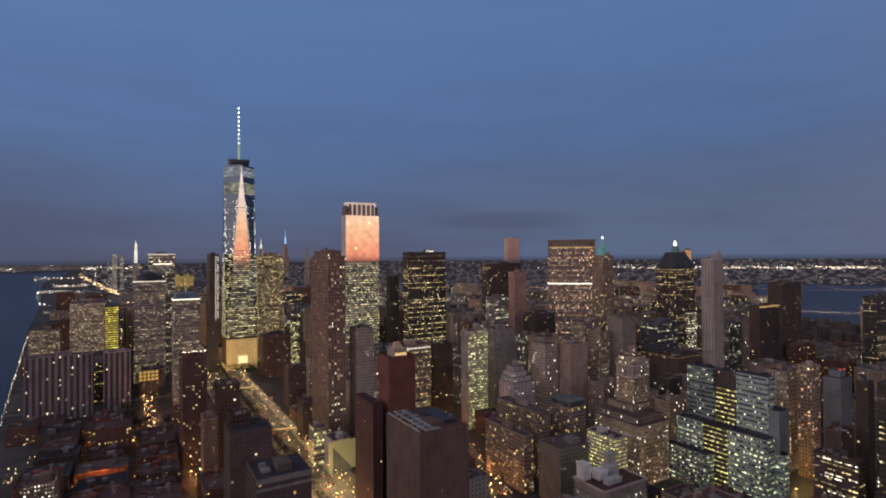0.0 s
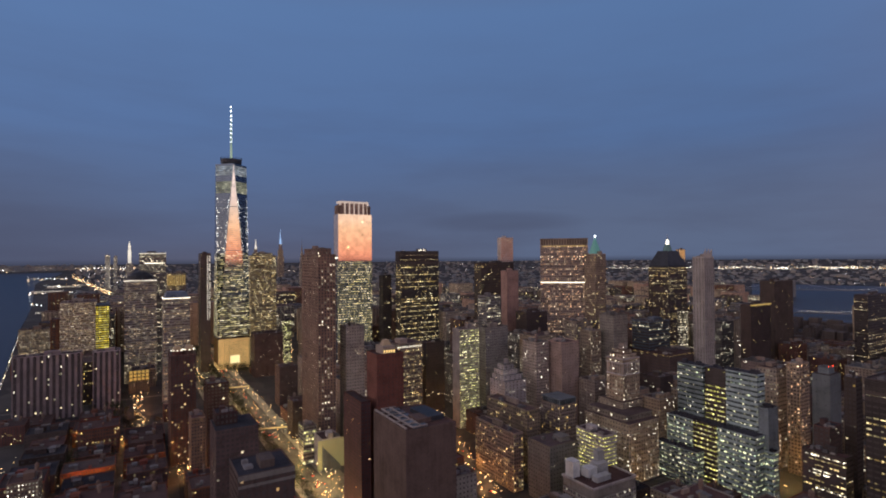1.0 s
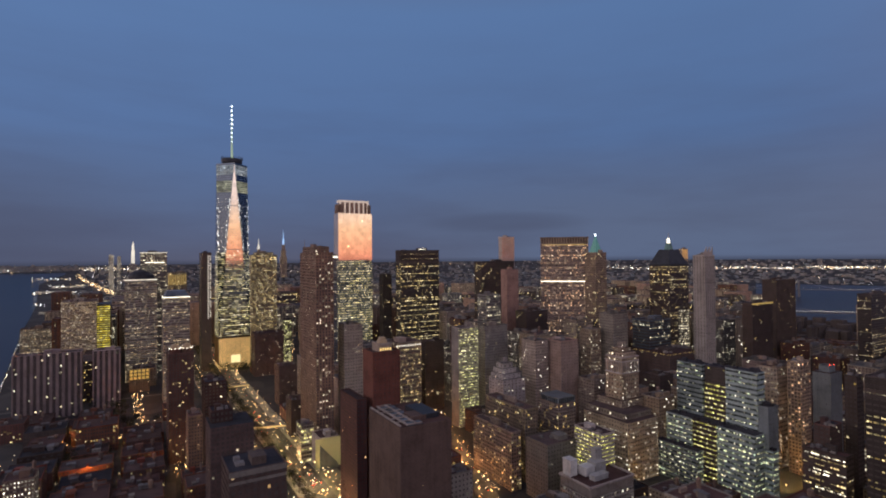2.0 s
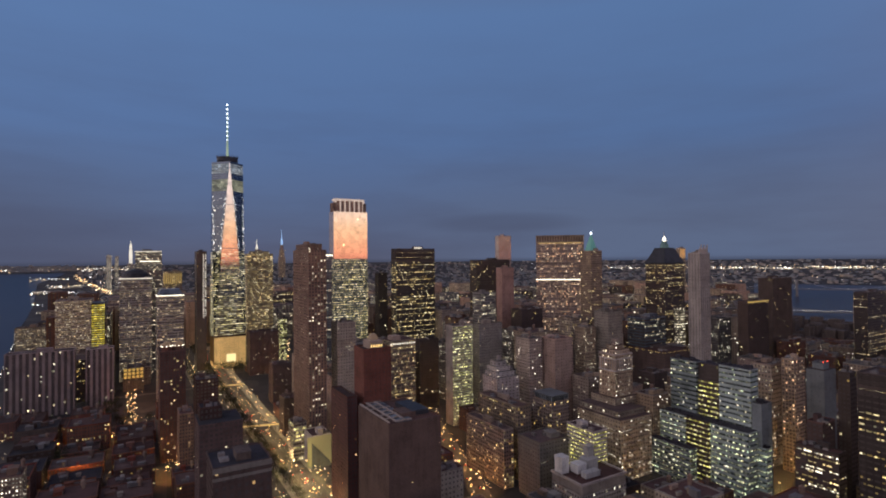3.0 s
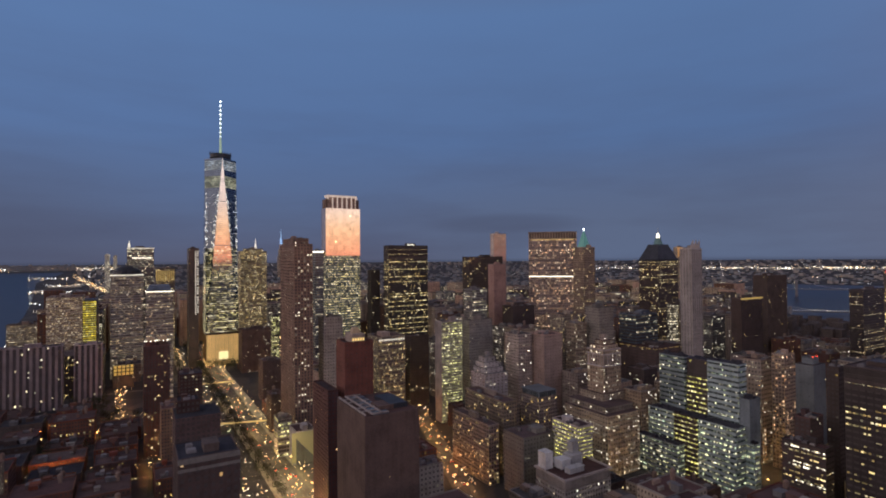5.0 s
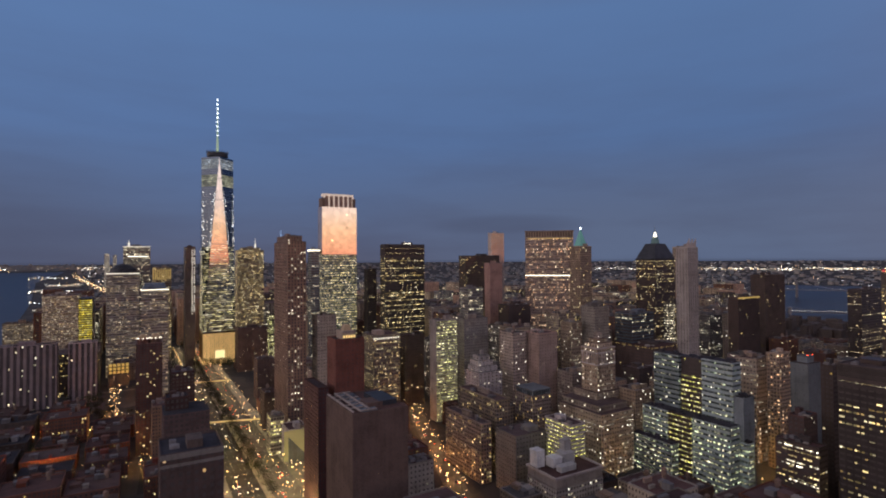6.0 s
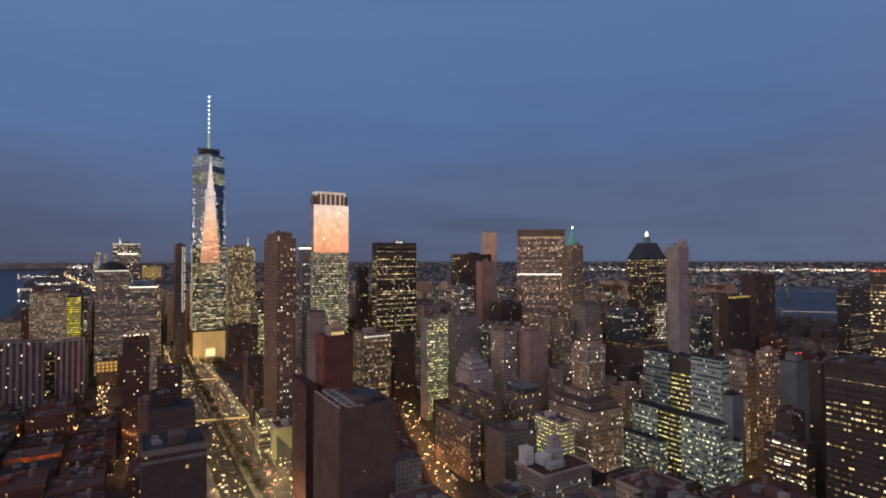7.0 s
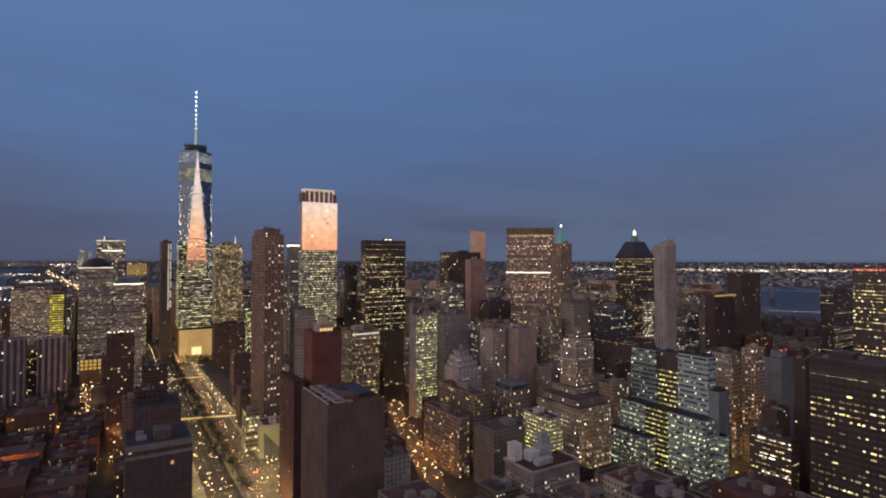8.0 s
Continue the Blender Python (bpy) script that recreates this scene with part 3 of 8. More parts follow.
tower("office_building", 352.5, 377.2, 35.3, 30.4, 53.4, STYLES["dim_grey"], "dark grey block with a blue-grey membrane roof", seed=31)
tower("office_building", 377.9, 346.8, 16.5, 33.4, 66.3, STYLES["office_lime"], "dark office block with bright yellow lit floors under a blue roof", seed=32)
teal = tower("office_building", 649.2, 495.3, 44.8, 29.0, 134.4, STYLES["blue"], "blue-grey glass office block with a few bright floors", seed=33)
tower("office_building", 607.1, 308.0, 26.9, 21.0, 105.5, STYLES["punched_white"], "grey tower with a pattern of white lit windows", seed=34)
tower("office_tower", 608.7, 283.5, 20.6, 12.4, 113.9, STYLES["amber_old"], "brown tower washed by amber light from below", seed=35)
grey_tower = tower("office_tower", 578.9, 244.7, 21.9, 15.1, 114.1, STYLES["smooth_grey"], "smooth grey tower with stepped shoulders and red beacons", seed=36, tiers=((11, 9, 119.5, 0, 0),))
row1405 = tower("office_building", 492.3, 207.9, 12.3, 31.2, 67.3, STYLES["curtain_near"], "dark office block with long bands of bright windows", seed=37)
tower("office_tower", 547.6, 210.8, 11.9, 9.1, 120.1, STYLES["dark_brown"], "dark narrow tower with small white lit windows", seed=38)
fr = tower("office_tower", 499.1, 154.6, 39.2, 44.2, 134.1, STYLES["curtain_near"], "near-black glass office tower with scattered lit rooms", seed=39)
tower("office_tower", 1150.8, 417.4, 83.8, 20.6, 154.2, STYLES["river_rows"], "dark office tower with lit floors", seed=40)
tower("office_tower", 999.5, 501.7, 63.6, 23.8, 179.7, STYLES["dull_brown"], "dark stepped tower against the river", seed=41)
dark_1300 = tower("office_building", 838.0, 450.7, 55.8, 15.4, 150.6, STYLES["dull_brown"], "dark brown block with a yellow lit roof edge", seed=42)
tower("apartment_block", 239.1, 1065.2, 54.3, 34, 81.2, STYLES["umber_apt"], "dark purple-brown apartment block beside the avenue", seed=43)
tower("apartment_block", 218.1, 835.9, 27.8, 30, 60.1, STYLES["umber_apt"], "dark brick block with a few lit rooms beside the avenue", seed=44, tank=True)
tower("apartment_block", 195.4, 678.4, 25.1, 26, 46.4, STYLES["umber_apt"], "small dark brick block beside the avenue", seed=45, tank=True)
tower("brick_building", 66.3, 593.4, 13.0, 26, 67.8, STYLES["rosy_wing"], "lower tan-red brick wing with small windows", seed=46, clutter=2)
tower("office_building", 514.5, 216.7, 21.1, 11.7, 82.9, STYLES["dim_dark"], "dark squat tower with a rounded black roof", seed=47)
tower("office_building", 585.1, 574.4, 33.5, 26, 130.8, STYLES["tan_old"], "tan stone office block with lit corner windows", seed=48, tank=True)
tower("office_building", 479.4, 496.0, 29.4, 26, 119.8, STYLES["plain_rose"], "plain rose-grey stone block with blank walls", seed=49)
tower("office_building", 581.7, 504.2, 28.0, 24, 146.1, STYLES["dim_grey"], "pale grey-brown block with hardly a lit window", seed=50)
tower("office_building", 552.6, 642.3, 42.2, 26, 139.8, STYLES["dark_brown"], "dark roofed block behind brighter towers", seed=51)
tower("office_building", 89.5, 631.5, 22.0, 30, 92.0, STYLES["dim_dark"], "dark block with a blue-black flat roof", seed=52)
tower("office_building", 80.0, 456.5, 31.9, 34, 94.7, STYLES["dim_dark"], "long dark block with a blue-grey stepped roof", seed=53, tiers=((16, 18, 94.7 + 9, -6, 5),))
lit_hall = tower("theatre", 193.7, 563.2, 20.5, 28, 33.1, STYLES["blank_pale"], "low pale hall with one yellow floodlit wall", seed=54, clutter=1)
lime_box = tower("office_tower", 280.4, 1079.6, 12.2, 20, 100.9, STYLES["lime_full"], "slim glass stair tower lit bright yellow", seed=55, clutter=0)
bright_hall = tower("office_building", 20.9, 1047.3, 30.3, 24, 32.8, STYLES["dim_grey"], "squat hall with bright yellow windows", seed=56, clutter=1)
tower("office_building", 179.2, 589.1, 14.7, 20, 40.7, STYLES["office_bright"], "small office block with bright yellow floors", seed=57)

gilt_edge = tower("office_building", 641.5, 472.4, 56.1, 64.8, 94.9, STYLES["dull_brown"], "dark block with a thin gold lit roof edge", seed=58)
tower("office_building", 553.0, 412.2, 23.1, 24.4, 83.4, STYLES["white_rows"], "dark office block with thin rows of white light", seed=59)
tower("office_tower", 763.9, 524.5, 14.0, 9.0, 139.4, STYLES["ladder"], "slim dark tower with a bright ladder of lit floors", seed=60, clutter=0)
tower("apartment_block", -68.0, 556.0, 21.0, 22.0, 46.2, STYLES["white_grid"], "low apartment block with a close grid of white lit windows", seed=62)
tower("office_building", 407.0, 516.0, 33.0, 29.0, 78.0, STYLES["tiered"], "pale stone building with white terraced upper storeys", seed=63, clutter=1,
                     tiers=((27, 23, 84.0, -1, 1), (21, 18, 90.0, -2, 2), (15, 13, 95.0, -2, 2)))
tower("office_tower", 550.0, 516.0, 20.0, 19.0, 126.0, STYLES["punched_white"], "slim brown stone tower with columns of white lit windows", seed=64)
tower("office_building", 228.7, 349.7, 24.0, 16.0, 59.0, STYLES["dim_grey"], "low grey block crowded with pale roof plant", seed=61, clutter=12)


# ---- landmark towers ----
def lamp_band(parent, x0, y0, x1, y1, z0, z1, material, name="lit_band", label=""):
    s = Shell()
    s.box(x0, y0, z0, x1, y1, z1)
    return part(name, s, material, parent, label)


def spread(a, b, q):
    return tuple(u + (v - u) * q for u, v in zip(a, b))


def spire_tower(x, y):
    """The tall tapering tower: square podium, eight long triangular facets, ring and mast."""
    ob = thing("skyscraper", x, y, 0, 0, "tapering mirror-glass skyscraper with lit mast and golden podium", "skyscraper")
    r, z0, z1 = 31.0, 62.0, 426.0
    base = [(-r, -r, z0), (r, -r, z0), (r, r, z0), (-r, r, z0)]
    top = [(0, -r, z1), (r, 0, z1), (0, r, z1), (-r, 0, z1)]
    skin, flank, rows_lit = Shell(), Shell(), Shell()
    lines, lamps, below, pale_rows = Shell(), Shell(), Shell(), Shell()
    rng = random.Random(11)
    storeys = 88
    for i in range(4):
        b0, b1, t0, t1 = base[i], base[(i + 1) % 4], top[i], top[(i + 1) % 4]
        skin.face(b0, b1, t0)
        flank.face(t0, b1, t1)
        for kind in (0, 1):
            c = [b0, b1, t0] if kind == 0 else [t0, b1, t1]
            n = (Vector(c[1]) - Vector(c[0])).cross(Vector(c[2]) - Vector(c[0])).normalized()
            if n.dot(Vector(c[0]) * Vector((1, 1, 0))) < 0:
                n = -n
            off = tuple(n * 0.12)
            far = tuple(n * 0.2)
            for k in range(1, storeys):
                q = k / storeys
                a, e = (spread(b0, t0, q), spread(b1, t0, q)) if kind == 0 else (spread(b1, t0, q), spread(b1, t1, q))
                run = math.dist(a, e)
                if run < 1.5:
                    continue
                up = (z1 - z0) / storeys
                hgt = 0.45 if k % 22 else 1.6
                lines.face(*[tuple(p[j] + off[j] + (h if j == 2 else 0) for j in range(3)) for p, h in ((a, 0), (e, 0), (e, hgt), (a, hgt))])
                z = a[2]
                low = z < 236
                share = rng.choice((0.35, 0.6, 0.85, 0.95)) if low else (0.012 if kind == 0 else 0.04)
                if z > 352:
                    share = 0.0
                    if kind == 1 and (361 < z < 386 or 399 < z < 421):
                        grid = pale_rows if z > 390 else rows_lit
                        count = max(2, int(run / 4.2))
                        for m in range(count):
                            grid.face(*[tuple(g[j] + far[j] + (h if j == 2 else 0) for j in range(3)) for g, h in
                                        ((spread(a, e, (m + 0.08) / count), 0.7), (spread(a, e, (m + 0.92) / count), 0.7), (spread(a, e, (m + 0.92) / count), 3.6), (spread(a, e, (m + 0.08) / count), 3.6))])
                cells = max(1, int(run / 1.7))
                m = 0
                while m < cells:
                    edge = kind == 1 and 236 <= z <= 352 and (m < 3 or m > cells - 4)
                    if rng.random() < (0.7 if edge else share):
                        wide = rng.choice((1, 2, 3, 4, 5)) if low else 1
                        p, w = spread(a, e, (m + 0.12) / cells), spread(a, e, min(cells - 0.2, m + wide - 0.2) / cells)
                        (below if low else lamps).face(*[tuple(g[j] + far[j] + (h if j == 2 else 0) for j in range(3)) for g, h in ((p, 0.9), (w, 0.9), (w, 2.2), (p, 2.2))])
                        m += wide
                    else:
                        m += 1
    skin.face(*top)
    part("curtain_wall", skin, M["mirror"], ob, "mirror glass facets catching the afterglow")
    # facets turned from the afterglow take the darkened copy of the glass
    part("flank_wall", flank, M["mirror_dim"], ob, "mirror glass facets with a dim blue sky reflection put into their colour")
    part("lit_glazing", rows_lit, M["dim_rows"], ob, kind="stuff")
    part("floor_banding", lines, M["bluegrey"], ob, kind="stuff")
    part("lit_glazing", pale_rows, M["pale_rows"], ob, kind="stuff")
    part("lit_glazing", lamps, M["spark"], ob, kind="stuff")
    part("lit_glazing", below, M["office_mix"], ob, kind="stuff")
    foot, fins, panel = Shell(), Shell(), Shell()
    foot.box(-r + 0.6, -r + 0.6, 0, r - 0.6, r - 0.6, z0 - 0.1)
    part("podium", foot, M["podium"], ob, "podium of softly lit golden glass")
    for i in range(26):
        q = -r + 2 * r * i / 25
        fins.box(q - 0.2, -r, 8, q + 0.2, -r + 0.8, z0)
        fins.box(-r, q - 0.2, 8, -r + 0.8, q + 0.2, z0)
        fins.box(r - 0.8, q - 0.2, 8, r, q + 0.2, z0)
        fins.box(q - 0.2, r - 0.8, 8, q + 0.2, r, z0)
    part("fin_screen", fins, M["tan"], ob, kind="stuff")
    panel.box(-7, -r - 0.3, 11, 11, -r + 0.5, 27)
    part("entrance", panel, M["entrance_glow"], ob, "brightly lit entrance screen")
    ring = Shell()
    ring.prism(0, 0, z1, z1 + 4, 17, 21, 24)
    ring.prism(0, 0, z1 + 4, z1 + 12, 21, 21, 24)
    for i in range(24):
        q = 2 * math.pi * i / 24
        ring.box(21 * math.cos(q) - 0.4, 21 * math.sin(q) - 0.4, z1 + 10, 21 * math.cos(q) + 0.4, 21 * math.sin(q) + 0.4, z1 + 16)
    part("crown_ring", ring, M["slate"], ob, "dark ring platform round the mast")
    mast = Shell()
    mast.prism(0, 0, z1 + 8, 470, 2.6, 1.9, 8)
    mast.prism(0, 0, 470, 520, 1.7, 1.1, 8)
    mast.prism(0, 0, 520, 553, 0.9, 0.35, 8)
    part("mast", mast, M["mast_green"], ob, "steel mast with pale green light put in as its own glow")
    for k in range(9):
        ball = Shell()
        z = 476 + k * 9.4
        ball.prism(0, 0, z - 1.9, z, 0.9, 2.0, 8)
        ball.prism(0, 0, z, z + 1.9, 2.0, 0.9, 8)
        part("mast_lamp", ball, M["lamp_blue_white"], ob)
    return ob


def emitter(name, colour, power):
    m, t, out = start(name)
    e = node(t, "ShaderNodeEmission", {"Color": (*colour, 1), "Strength": power})
    t.links.new(e.outputs[0], out.inputs[0])
    return m


def lit_surface(name, colour, glow, power):
    """A surface with its own colour that gives off some light, unevenly: lit from within, or floodlight put in as
    emission.
    """
    m, t, out = start(name)
    place = node(t, "ShaderNodeTexCoord").outputs["Object"]
    uneven = node(t, "ShaderNodeTexNoise", {"Vector": place, "Scale": 0.06, "Detail": 3.0}).outputs[0]
    level = arith(t, "MULTIPLY", arith(t, "ADD", uneven, 0.5), power)
    b = node(t, "ShaderNodeBsdfPrincipled", {"Base Color": (*colour, 1), "Roughness": 0.5, "Emission Color": (*glow, 1), "Emission Strength": level})
    t.links.new(b.outputs[0], out.inputs[0])
    return m


M["podium"] = lit_surface("golden_lit_glass", (0.4, 0.32, 0.2), (1.0, 0.60, 0.20), 0.46)
M["walkway"] = lit_surface("dim_yellow_lit_glass", (0.4, 0.32, 0.2), (1.0, 0.70, 0.26), 0.5)
# stone given emission in place of light falling on the crown
M["crown_lit"] = lit_surface("pale_stone_with_glow", (0.45, 0.38, 0.34), (1.0, 0.78, 0.64), 0.42)
M["dim_rows"] = lamplight("dim_office_floor", [(0.62, 0.64, 0.42), (0.8, 0.8, 0.55), (0.9, 0.85, 0.6)], 0.22, 0.6)
M["pale_rows"] = lamplight("pale_blue_white_floor", [(0.55, 0.68, 0.85), (0.75, 0.82, 0.9), (0.9, 0.92, 0.9)], 0.25, 0.65)
M["spark"] = lamplight("bare_white_work_lamps", [(0.8, 0.9, 1.0), (1.0, 0.95, 0.85), (1.0, 0.88, 0.65)], 0.4, 5.0)
M["office_mix"] = lamplight("mixed_office_floors", [(0.88, 0.76, 0.30), (1.0, 0.84, 0.46), (1.0, 0.92, 0.70)], 0.13, 1.6, 1.8)
# mast and copper: the floodlight is put into the surface as emission
M["mast_green"] = lit_surface("steel_with_green_glow", (0.4, 0.45, 0.4), (0.55, 0.8, 0.5), 0.35)
M["copper_lit"] = lit_surface("green_copper_with_glow", (0.14, 0.32, 0.27), (0.10, 0.32, 0.30), 0.26)
M["entrance_glow"] = emitter("yellow_lit_entrance", (1.0, 0.84, 0.40), 1.15)
M["lamp_white"] = emitter("white_lamp", (1.0, 0.9, 0.72), 2.4)
M["lamp_blue_white"] = emitter("blue_white_lamp", (0.82, 0.9, 1.0), 3.2)
M["lamp_warm"] = emitter("sodium_lamp", (1.0, 0.60, 0.22), 9.0)
M["lamp_head"] = emitter("white_headlight", (1.0, 0.9, 0.7), 7.0)
M["lamp_crown"] = emitter("gold_crown_lamp", (1.0, 0.66, 0.24), 1.5)
M["lamp_red"] = emitter("red_lamp", (1.0, 0.08, 0.03), 5.0)
# floodlight on stone and copper, put into the surface as emission
M["gold_glow"] = lit_surface("gold_glow_surface", (0.5, 0.4, 0.2), (0.9, 0.58, 0.12), 0.42)
M["dim_gold_glow"] = lit_surface("dim_gold_glow_surface", (0.4, 0.32, 0.16), (0.8, 0.52, 0.14), 0.3)
M["dome_lit"] = lit_surface("copper_with_floodlight_glow", (0.15, 0.10, 0.08), (1.0, 0.66, 0.38), 0.1)
M["city_lights"] = lamplight("far_city_lamps", [(1.0, 0.55, 0.2), (1.0, 0.8, 0.5), (1.0, 0.95, 0.85), (0.9, 0.95, 1.0)], 0.6, 7.0)
M["street_lights"] = lamplight("near_city_lamps", [(1.0, 0.5, 0.15), (1.0, 0.65, 0.3), (1.0, 0.85, 0.6)], 1.5, 11.0)

spire_tower(193, 1190)


def crowned_mirror_tower(x, y, w, d, h):
    """Mirror-glass slab with a columned crown set back from its edge."""
    ob = thing("skyscraper", x, y, 0, 0, "mirror-glass tower aglow with sunset colour under a columned crown", "skyscraper")
    low = Style("bluegrey", 2.6, 4.6, 0.3, 2.4, 0.85, "cool", 0.35, "mirror_dim", "tar", 0.2)
    high = Style("mirror", 2.6, 3.95, 0.16, 0.3, 0.005, "amber", 0.0, "mirror", "tar", 0.12)
    rng = random.Random(3)
    wall, glass, lamps = Shell(), Shell(), Shell()
    facade(low, wall, glass, lamps, 0, 0, w, d, 0, 221, rng, merge=True)
    part("lower_wall", wall, M["bluegrey"], ob)
    # below the afterglow's reflection the glass colour itself is darkened
    part("lower_glass", glass, M["mirror_dim"], ob)
    part("lit_glazing", lamps, M["office_mix"], ob, kind="stuff")
    wall, glass, lamps = Shell(), Shell(), Shell()
    facade(high, wall, glass, lamps, 0, 0, w, d, 221, h, rng)
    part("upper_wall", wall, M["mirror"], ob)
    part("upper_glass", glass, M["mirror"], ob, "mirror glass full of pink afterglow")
    part("lit_glazing", lamps, M["amber"], ob, kind="stuff")
    crown = Shell()
    cw, cd, ch = w - 9, d - 9, 25
    crown.box(-cw / 2 + 2, -cd / 2 + 2, h, cw / 2 - 2, cd / 2 - 2, h + ch - 1)
    part("crown_core", crown, M["rose"], ob)
    for i in range(7):
        col = Shell()
        q = -cw / 2 + 1.2 + (cw - 2.4) * i / 6
        wide = 3.0 if i in (0, 6) else 1.5
        col.box(q - wide / 2 - 0.3, -cd / 2 - 0.4, h, q + wide / 2 + 0.3, -cd / 2 + 1.4, h + ch - 4.0)
        part("crown_column", col, M["crown_lit"], ob)
    cap = Shell()
    cap.box(-cw / 2, -cd / 2, h + ch - 4.0, cw / 2, -cd / 2 + 2, h + ch)
    cap.box(-cw / 2, cd / 2 - 2, h + ch - 4.0, cw / 2, cd / 2, h + ch)
    cap.box(-cw / 2, -cd / 2 + 2, h + ch - 4.0, -cw / 2 + 2, cd / 2 - 2, h + ch)
    cap.box(cw / 2 - 2, -cd / 2 + 2, h + ch - 4.0, cw / 2, cd / 2 - 2, h + ch)
    part("crown_cap", cap, M["crown_lit"], ob)
    for i in (-1, 1):
        stub = Shell()
        stub.box(i * (w / 2 - 4) - 3, -d / 2 + 3, h, i * (w / 2 - 4) + 3, d / 2 - 3, h + 17)
        part("shoulder", stub, M["brown"], ob)
    return ob


crowned_mirror_tower(374.6, 953.0, 66.9, 26, 309.4)


def colonnade_block(x, y, w, d, h, rot):
    ob = tower("office_tower", x, y, w, d, h - 12, Style("rose", 3.0, 4.2, 1.3, 2.0, 0.5, "amber"), "broad tan tower with a columned attic and bright cornice line", rot=rot, seed=31, clutter=0)
    attic, slots = Shell(), Shell()
    slots.box(-w / 2 + 1.5, -d / 2 + 1.5, h - 12, w / 2 - 1.5, d / 2 - 1.5, h - 2)
    part("attic", slots, M["brown"], ob)
    for i in range(19):
        q = -w / 2 + 0.7 + (w - 1.4) * i / 18
        attic.box(q - 0.7, -d / 2, h - 12, q + 0.7, -d / 2 + 1.4, h - 2)
    part("attic_colonnade", attic, M["tan"], ob, kind="stuff")
    top = Shell()
    top.box(-w / 2 - 0.5, -d / 2 - 0.5, h - 2, w / 2 + 0.5, d / 2 + 0.5, h)
    part("attic_cornice", top, M["tan"], ob)
    lamp_band(ob, -w / 2, -d / 2 - 0.7, w / 2 - 3, -d / 2 - 0.1, 182, 183.4, M["lamp_white"], "cornice_light", "cornice with white floodlight put in as its own glow line")
    lamp_band(ob, -w / 2 + 4, -d / 2 - 0.4, w / 2 - 4, -d / 2 - 0.1, h - 13.6, h - 12.4, M["gold_glow"], "attic_light")
    return ob


colonnade_block(654.2, 675.9, 79.0, 40, 257.5, -42)


def pyramid_tower(x, y, w, d, h):
    ob = tower("office_tower", x, y, w, d, h, Style("tan", 3.2, 3.7, 1.5, 1.7, 0.2, "yellow"), "tan stone tower with a floodlit green pyramid roof", seed=41, clutter=0)
    roof = Shell()
    roof.prism(0, 0, h, h + 28, 10.5, 0.8, 4, math.pi / 4)
    # the pyramid glows by itself, no floodlamps are set round it
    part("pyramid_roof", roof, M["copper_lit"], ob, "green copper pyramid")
    tip = Shell()
    tip.prism(0, 0, h + 28, h + 32, 1.2, 1.5, 8)
    part("beacon", tip, M["lamp_blue_white"], ob)
    return ob


pyramid_tower(674.1, 622.6, 25.5, 22.8, 229.8)


def mansard_tower(x, y, w, d, h):
    ob = tower("office_tower", x, y, w, d, h, Style("dark", 2.8, 4.2, 0.6, 2.4, 0.32, "yellow", 0.65), "dark yellow-windowed tower with black mansard and white lantern", seed=43, clutter=0)
    roof = Shell()
    roof.box(-w / 2 - 0.6, -d / 2 - 0.6, h, w / 2 + 0.6, d / 2 + 0.6, h + 2)
    n = len(roof.v)
    a, b, c, e = w / 2, d / 2, w / 2 - 13, d / 2 - 9
    roof.v += [(-a, -b, h + 2), (a, -b, h + 2), (a, b, h + 2), (-a, b, h + 2), (-c, -e, h + 27), (c, -e, h + 27), (c, e, h + 27), (-c, e, h + 27)]
    roof.f += [(n, n + 1, n + 5, n + 4), (n + 1, n + 2, n + 6, n + 5), (n + 2, n + 3, n + 7, n + 6), (n + 3, n, n + 4, n + 7), (n + 4, n + 5, n + 6, n + 7)]
    part("mansard_roof", roof, M["slate"], ob, "black slate mansard roof")
    drum, lantern, tip = Shell(), Shell(), Shell()
    drum.prism(0, 0, h + 27, h + 33, 7.0, 6.4, 12)
    drum.prism(0, 0, h + 33, h + 38, 5.0, 4.6, 12)
    part("lantern_drum", drum, M["copper"], ob)
    lantern.prism(0, 0, h + 38, h + 43, 2.7, 2.5, 10)
    lantern.prism(0, 0, h + 43, h + 47, 2.5, 0.7, 10)
    part("lantern", lantern, M["lamp_white"], ob, "glowing white lantern")
    tip.prism(0, 0, h + 47, h + 56, 0.7, 0.2, 6)
    part("finial", tip, M["white"], ob)
    return ob


mansard_tower(800.8, 577.4, 51.0, 37.9, 207.7)


def crown_brick_tower(x, y, w, d, h):
    s = Style("crimson", 4.2, 3.8, 3.4, 3.0, 0.01, "amber", proud=0.15)
    ob = tower("brick_tower", x, y, w, d, h - 6, s, "deep red brick tower with a small gold lit crown", seed=47, clutter=0)
    crown, lamps = Shell(), Shell()
    crown.box(-6, -d / 2 + 2, h - 6, 6, d / 2 - 4, h + 1)
    part("crown", crown, M["tan"], ob)
    gilt = Shell()
    gilt.prism(0, -1, h + 1, h + 6, 5.5, 3.0, 4, math.pi / 4)
    # the roof's gold light is its own emission
    part("crown_roof", gilt, M["dome_lit"], ob, "small roof with gold floodlight put in as its own glow")
    for i in range(5):
        lamps.box(-5.2 + i * 2.3, -d / 2 + 1.6, h - 4.6, -4.2 + i * 2.3, -d / 2 + 2.0, h - 2.4)
    part("crown_lamps", lamps, M["lamp_crown"], ob, "bright gold lit crown windows")
    return ob


crown_brick_tower(203.8, 432.0, 25.8, 22.4, 148.6)


